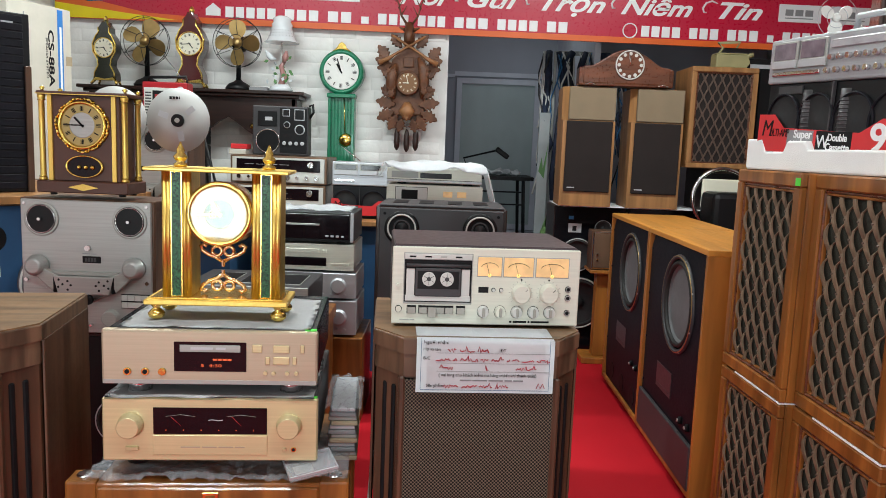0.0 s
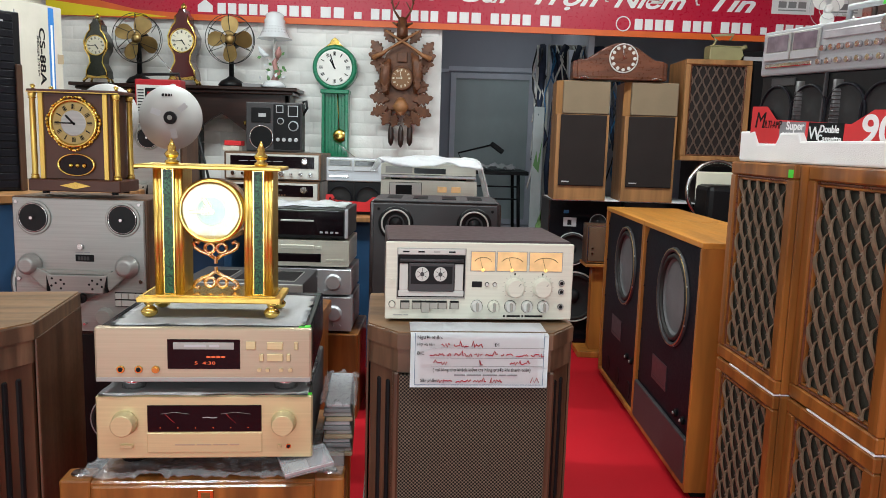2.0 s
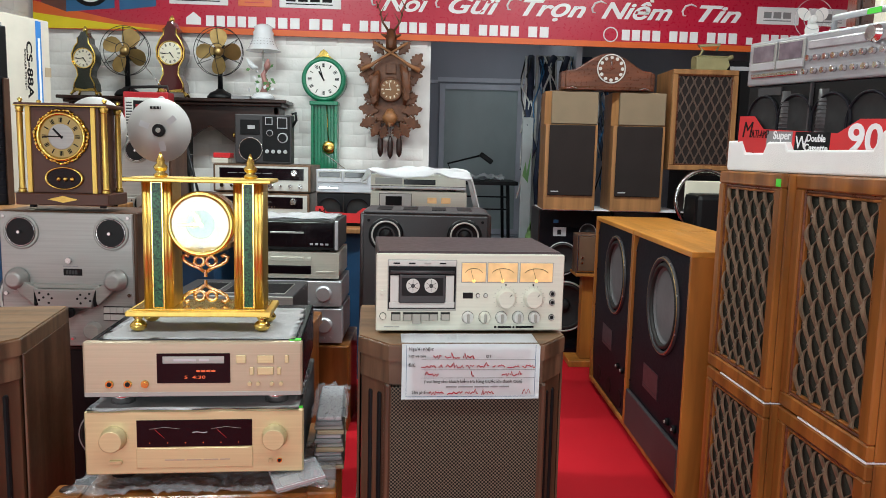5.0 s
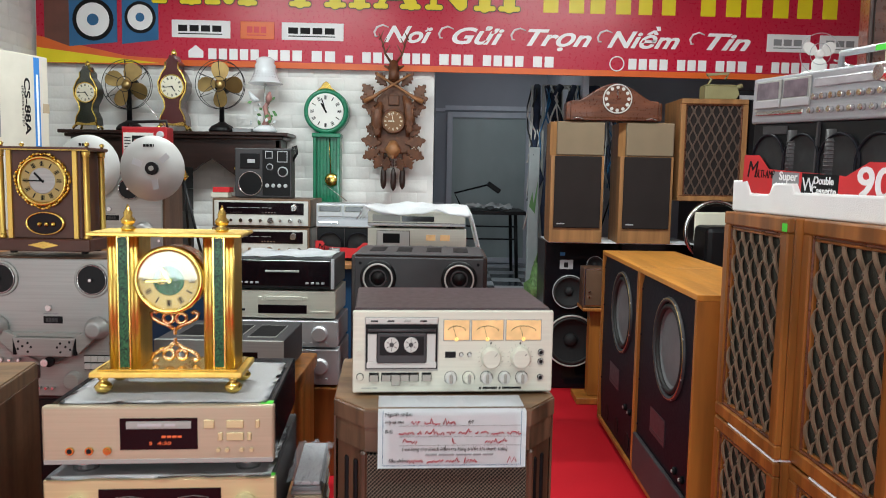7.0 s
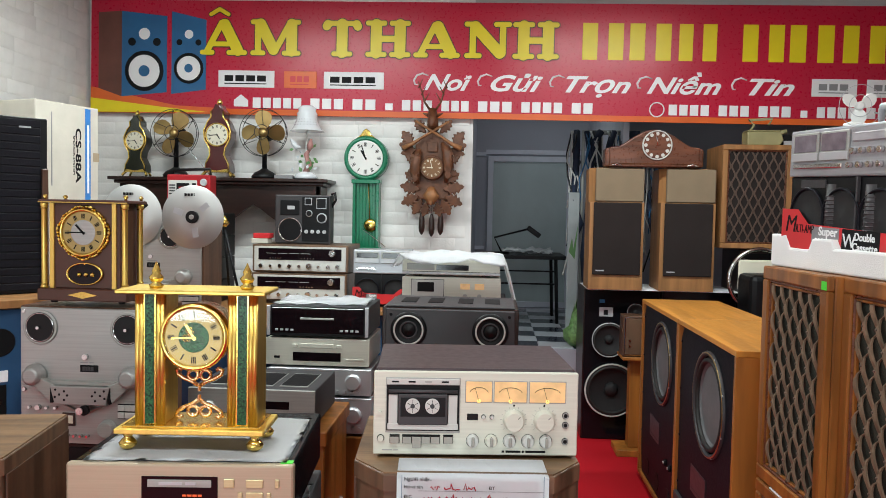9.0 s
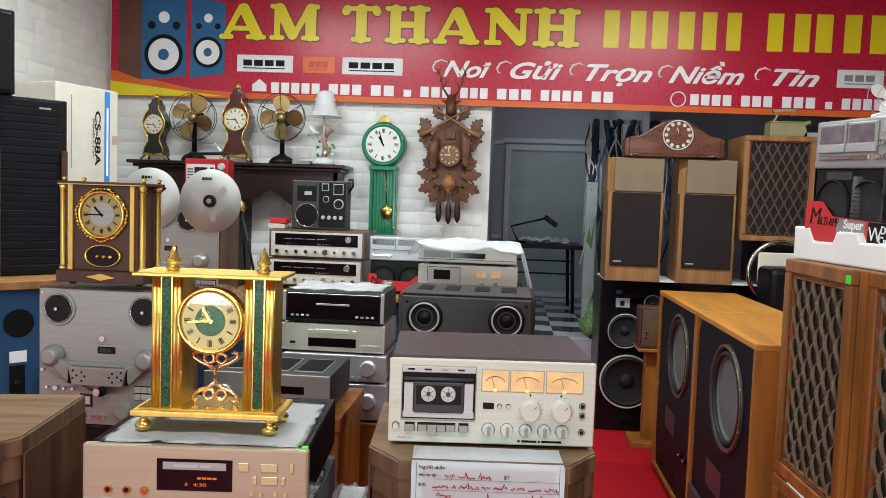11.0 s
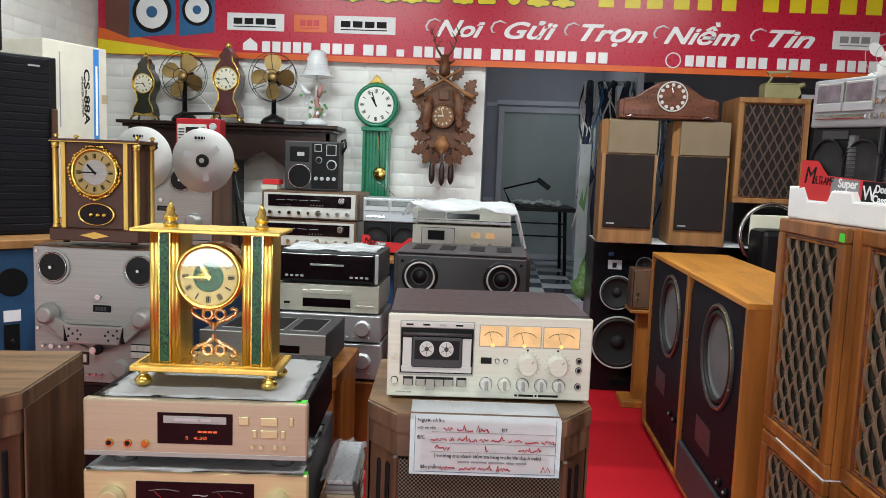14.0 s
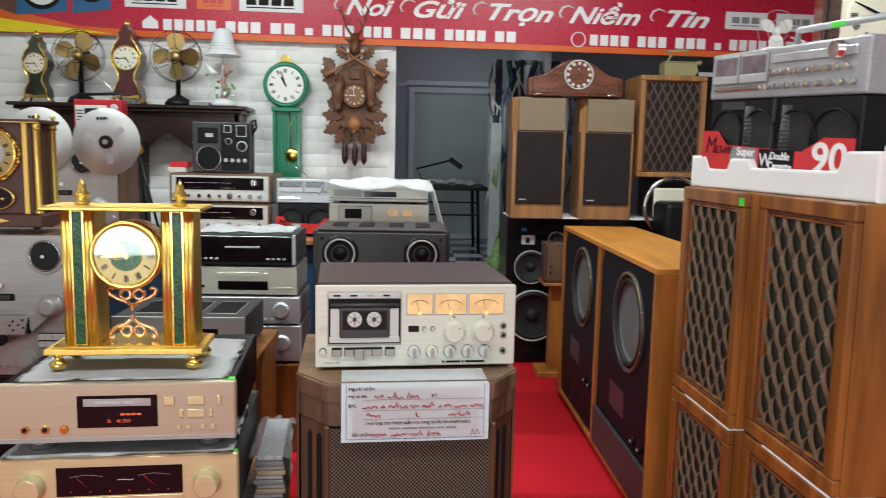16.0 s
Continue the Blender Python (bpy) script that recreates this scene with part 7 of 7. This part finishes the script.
fan = thing("desk_fan", pose(1.235, 2.26, 1.577), "small white desk fan", "fan")
L("base", fan, DIALW, (0, 0.02, 0), [(0.03, 0), (0.028, 0.01), (0.008, 0.016), (0.007, 0.04)], "z", 16)
L("hub", fan, DIALW, (0, 0.0, 0.055), [(0.012, 0), (0.012, 0.014), (0.006, 0.018)], "y", 16)
for k in range(3):
    ol = [(0.02 * math.sin(2 * math.pi * q / 12), 0.03 - 0.022 * math.cos(2 * math.pi * q / 12)) for q in range(12)]
    b = prism(ol, -0.001, 0.001)
    bmesh.ops.transform(b, matrix=Matrix.Translation((0, -0.004, 0.055)) @ Matrix.Rotation(radians(120 * k + 60), 4, "Y") @ Matrix.Rotation(radians(20), 4, "Z"), verts=b.verts)
    part("blade", b, DIALW, fan)
for R in (0.058, 0.03):
    part("guard_ring", torus(R, 0.0009, 32, 4, Matrix.Translation((0, -0.012, 0.055)) @ FRONT), PALEGREY, fan)

# ---- left side: blue monitors, tall black loudspeakers, cartons ----
for k in range(2):
    t = thing("loudspeaker", pose(-1.92 + 0.37 * k, 2.10 + 0.42 * k, 0, 0, 0, 49), "blue-fronted studio loudspeaker under the counter", "loudspeaker", "blue studio loudspeakers")
    B("cabinet", t, WALNUTV, 0, 0.54, 0.006, 0.30, 0, 0.95, 0.003)
    B("baffle", t, BLUEB, 0.006, 0.534, 0.0, 0.006, 0.006, 0.944, 0.002)
    driver(t, 0.30, 0, 0.66, 0.13, CONEG, PALEALU, PALEGREY)
    driver(t, 0.30, 0, 0.28, 0.17, CONE, PALEGREY)
    disc("port", t, INK, 0.09, 0, 0.83, 0.05, 0.003)
    driver(t, 0.40, 0, 0.86, 0.045, CONE, BLACK)
    B("control_plate", t, INK, 0.06, 0.11, -0.003, 0, 0.40, 0.68, 0.001)
    for j in range(3):
        disc("control", t, CHROME, 0.085, -0.003, 0.46 + 0.08 * j, 0.008, 0.01, seg=12)
    B("label", t, PAPER, 0.06, 0.115, -0.004, 0, 0.69, 0.73, 0)
t = thing("counter_board", pose(-2.30, 2.42, 0.952, 0, 0, 0), "light wooden board laid over the blue loudspeakers", "board")
b = plan([(-0.02, 0.0), (0.45, -0.29), (1.17, 0.55), (1.17, 0.75), (0.0, 1.4)], 0, 0.028, 0.003)
part("board", b, OAK, t)
for k in range(3):
    t = thing("loudspeaker", pose(-1.975 + 0.17 * k, 2.27 + 0.195 * k, 0.982, 0, 0, 49), "tall black loudspeaker with brown wooden side strips", "loudspeaker", "tall black loudspeakers")
    B("cabinet", t, BLACK, 0, 0.25, 0.006, 0.26, 0, 0.66, 0.003)
    B("side_strip", t, WALNUTV, 0.0, 0.022, -0.006, 0.0065, 0, 0.47, 0.002)
    B("side_strip", t, WALNUTV, 0.228, 0.25, -0.006, 0.0065, 0, 0.47, 0.002)
    for j in range(22):
        B("grille_rib", t, NAVYBLACK, 0.024, 0.226, 0.0035, 0.0075, 0.012 + 0.0292 * j, 0.037 + 0.0292 * j, 0.001)
    B("badge", t, PALEGREY, 0.15, 0.19, -0.0055, -0.004, 0.62, 0.626, 0)
for k in range(2):
    t = thing("loudspeaker", pose(-1.96 + 0.19 * k, 2.28 + 0.218 * k, 1.645, 0, 0, 49), "black box loudspeaker on top of taller ones", "loudspeaker", "black box loudspeakers")
    B("cabinet", t, NAVYBLACK, 0, 0.28, 0.0, 0.22, 0, 0.30, 0.006)
    B("grille", t, BLACK, 0.012, 0.268, -0.006, 0.0, 0.012, 0.288, 0.004)

bx = thing("carton", pose(-1.905, 3.46, 0.982, 0, 0, 72), "large pale cardboard loudspeaker carton with blue stripe, standing upright", "box")
B("box", bx, CARDB, 0, 0.37, 0.0, 0.40, 0, 0.83, 0.004)
B("blue_stripe", bx, mat("blue_carton_print", (0.04, 0.22, 0.62), 0.6, var=0.08), 0.285, 0.318, -0.001, 0.0, 0.03, 0.82, 0)
bars("carton_print", bx, PAPER, 0.296, -0.0015, 0.40, 0.34, (0.012,), 0)
words("carton_word", bx, INK, "CS-88A", 0.228, -0.0012, 0.72, 0.045, 0.27, rot=radians(90), fat=0.001)
words("carton_word", bx, INK, "SPEAKER SYSTEM", 0.212, -0.0012, 0.68, 0.015, 0.19, rot=radians(90))
bars("carton_print", bx, LABELGREY, 0.085, -0.001, 0.43, 0.35, (0.006,), 0)
for zz in (0.56, 0.25):
    B("tape", bx, CARDBR, 0.335, 0.372, -0.0015, 0.0, zz, zz + 0.045, 0)
part("flap", prism([(0, 0.83), (0.37, 0.83), (0.36, 0.86), (0.02, 0.85)], 0.39, 0.396), CARDBR, bx)

# ---- back room clutter ----
t = thing("desk", pose(0.14, 5.95, 0.476), "dark desk with thin metal legs in the back room", "desk")
B("top", t, BLACK, 0, 0.66, 0, 0.6, 0.50, 0.53, 0.003)
for x0 in (0.03, 0.60):
    for y0 in (0.03, 0.54):
        rod("leg", t, BLACK, [(x0, y0, 0), (x0 - 0.02, y0, 0.50)], 0.014)
for zz in (0.30, 0.40):
    B("rail", t, BLACK, 0.03, 0.6, 0.04, 0.06, zz, zz + 0.012, 0.002)
dl = thing("desk_lamp", pose(0.30, 6.1, 1.007), "black adjustable desk lamp", "lamp")
L("base", dl, BLACK, (0, 0, 0), [(0.06, 0), (0.06, 0.015), (0.01, 0.02)], "z", 18)
rod("arm", dl, BLACK, [(0, 0, 0.01), (-0.06, 0, 0.13), (0.20, 0, 0.20)], 0.008)
b = bm_box(-0.06, 0.06, -0.04, 0.04, -0.02, 0.02, 0.008)
bmesh.ops.transform(b, matrix=Matrix.Translation((0.25, 0, 0.18)) @ Matrix.Rotation(radians(35), 4, "Y"), verts=b.verts)
part("head", b, BLACK, dl)
rumpled("cloth", "crumpled pale cloth on the desk", pose(0.30, 6.0, 1.008), 0.4, 0.3, CLOTH, 0.05, 14)
t = thing("cable_rack", pose(0.84, 5.3, 0.476), "rack hung with dark cables and cloths", "rack")
B("rail", t, GREYMETAL, -0.02, 0.55, 0.0, 0.02, 1.40, 1.43, 0.003)
B("upright", t, GREYMETAL, -0.02, 0.0, 0.0, 0.02, 0.0, 1.40, 0.003)
B("upright", t, GREYMETAL, 0.53, 0.55, 0.0, 0.02, 0.0, 1.40, 0.003)
rnd = random.Random(9)
for k in range(64):
    x, z, ma = rnd.uniform(-0.10, 0.5), 1.42, (CABLEW, CABLE, DENIM, CABLE, CABLEW, PRINTB)[k % 6]
    pts, zend = [(x, -0.01, 1.42)], rnd.uniform(0.3, 1.1)
    for q in range(1, 6):
        pts.append((x + rnd.uniform(-0.045, 0.045), -0.02 - rnd.uniform(0, 0.07), 1.42 + (zend - 1.42) * q / 5))
    rod("cable", t, ma, pts, rnd.uniform(0.004, 0.007) if ma is not DENIM else rnd.uniform(0.012, 0.026), 6)
t = thing("white_board", pose(0.71, 5.2, 0.476), "tall white printed panel leaning in the back room", "panel")
B("panel", t, PANELG, 0.02, 0.095, 0, 0.02, 0.05, 1.0, 0.004)
part("green_mark", prism([(0.03, 0.6), (0.05, 0.7), (0.06, 0.62), (0.09, 0.8), (0.07, 0.55)], -0.001, 0), LEAFG, t)
bg = part("net_bag", lathe([(0.05, 0), (0.085, 0.03), (0.085, 0.08), (0.07, 0.13), (0.05, 0.19), (0.02, 0.24), (0.03, 0.26)], 20), GREENBAG, smooth=True)
for v in bg.data.vertices:
    v.co *= 1 + 0.6 * noise.noise(v.co * 30)
bg.matrix_basis = pose(0.80, 4.98, 0.478, 0, 0, 0)
tagged(bg, "bulging green net bag on the raised floor", "bag")

# power cable behind the deck and by the rack
cb = part("cable", tube([(-0.12, 1.62, 0.003), (-0.08, 1.60, 0.05), (-0.06, 1.60, 0.18), (-0.05, 1.62, 0.30), (-0.052, 1.72, 0.40), (-0.06, 1.83, 0.421)], 0.005), CABLEW, smooth=True)
tagged(cb, "white power cable rising from the floor", "cable")

# tube fixtures on the ceiling
for lx, ly in ((-0.7, 0.4), (0.9, 0.4), (-1.0, 2.95), (1.0, 3.1), (0.72, 5.9)):
    t = thing("ceiling_light", pose(lx, ly, 2.70), "white tube lamp fixture on the ceiling", "ceiling light", "tube lamps")
    B("housing", t, PRINTW, -0.62, 0.62, -0.04, 0.04, 0.0, 0.02, 0.003)

# ---- bricks, last ----
brick_rows(wall_back, 2.43, 0.78, 25, pose(-2.345, 4.749, 0))
brick_rows(wall_left, 2.30, 1.60, 14, pose(-2.349, 2.44, 0, 0, 0, 90))
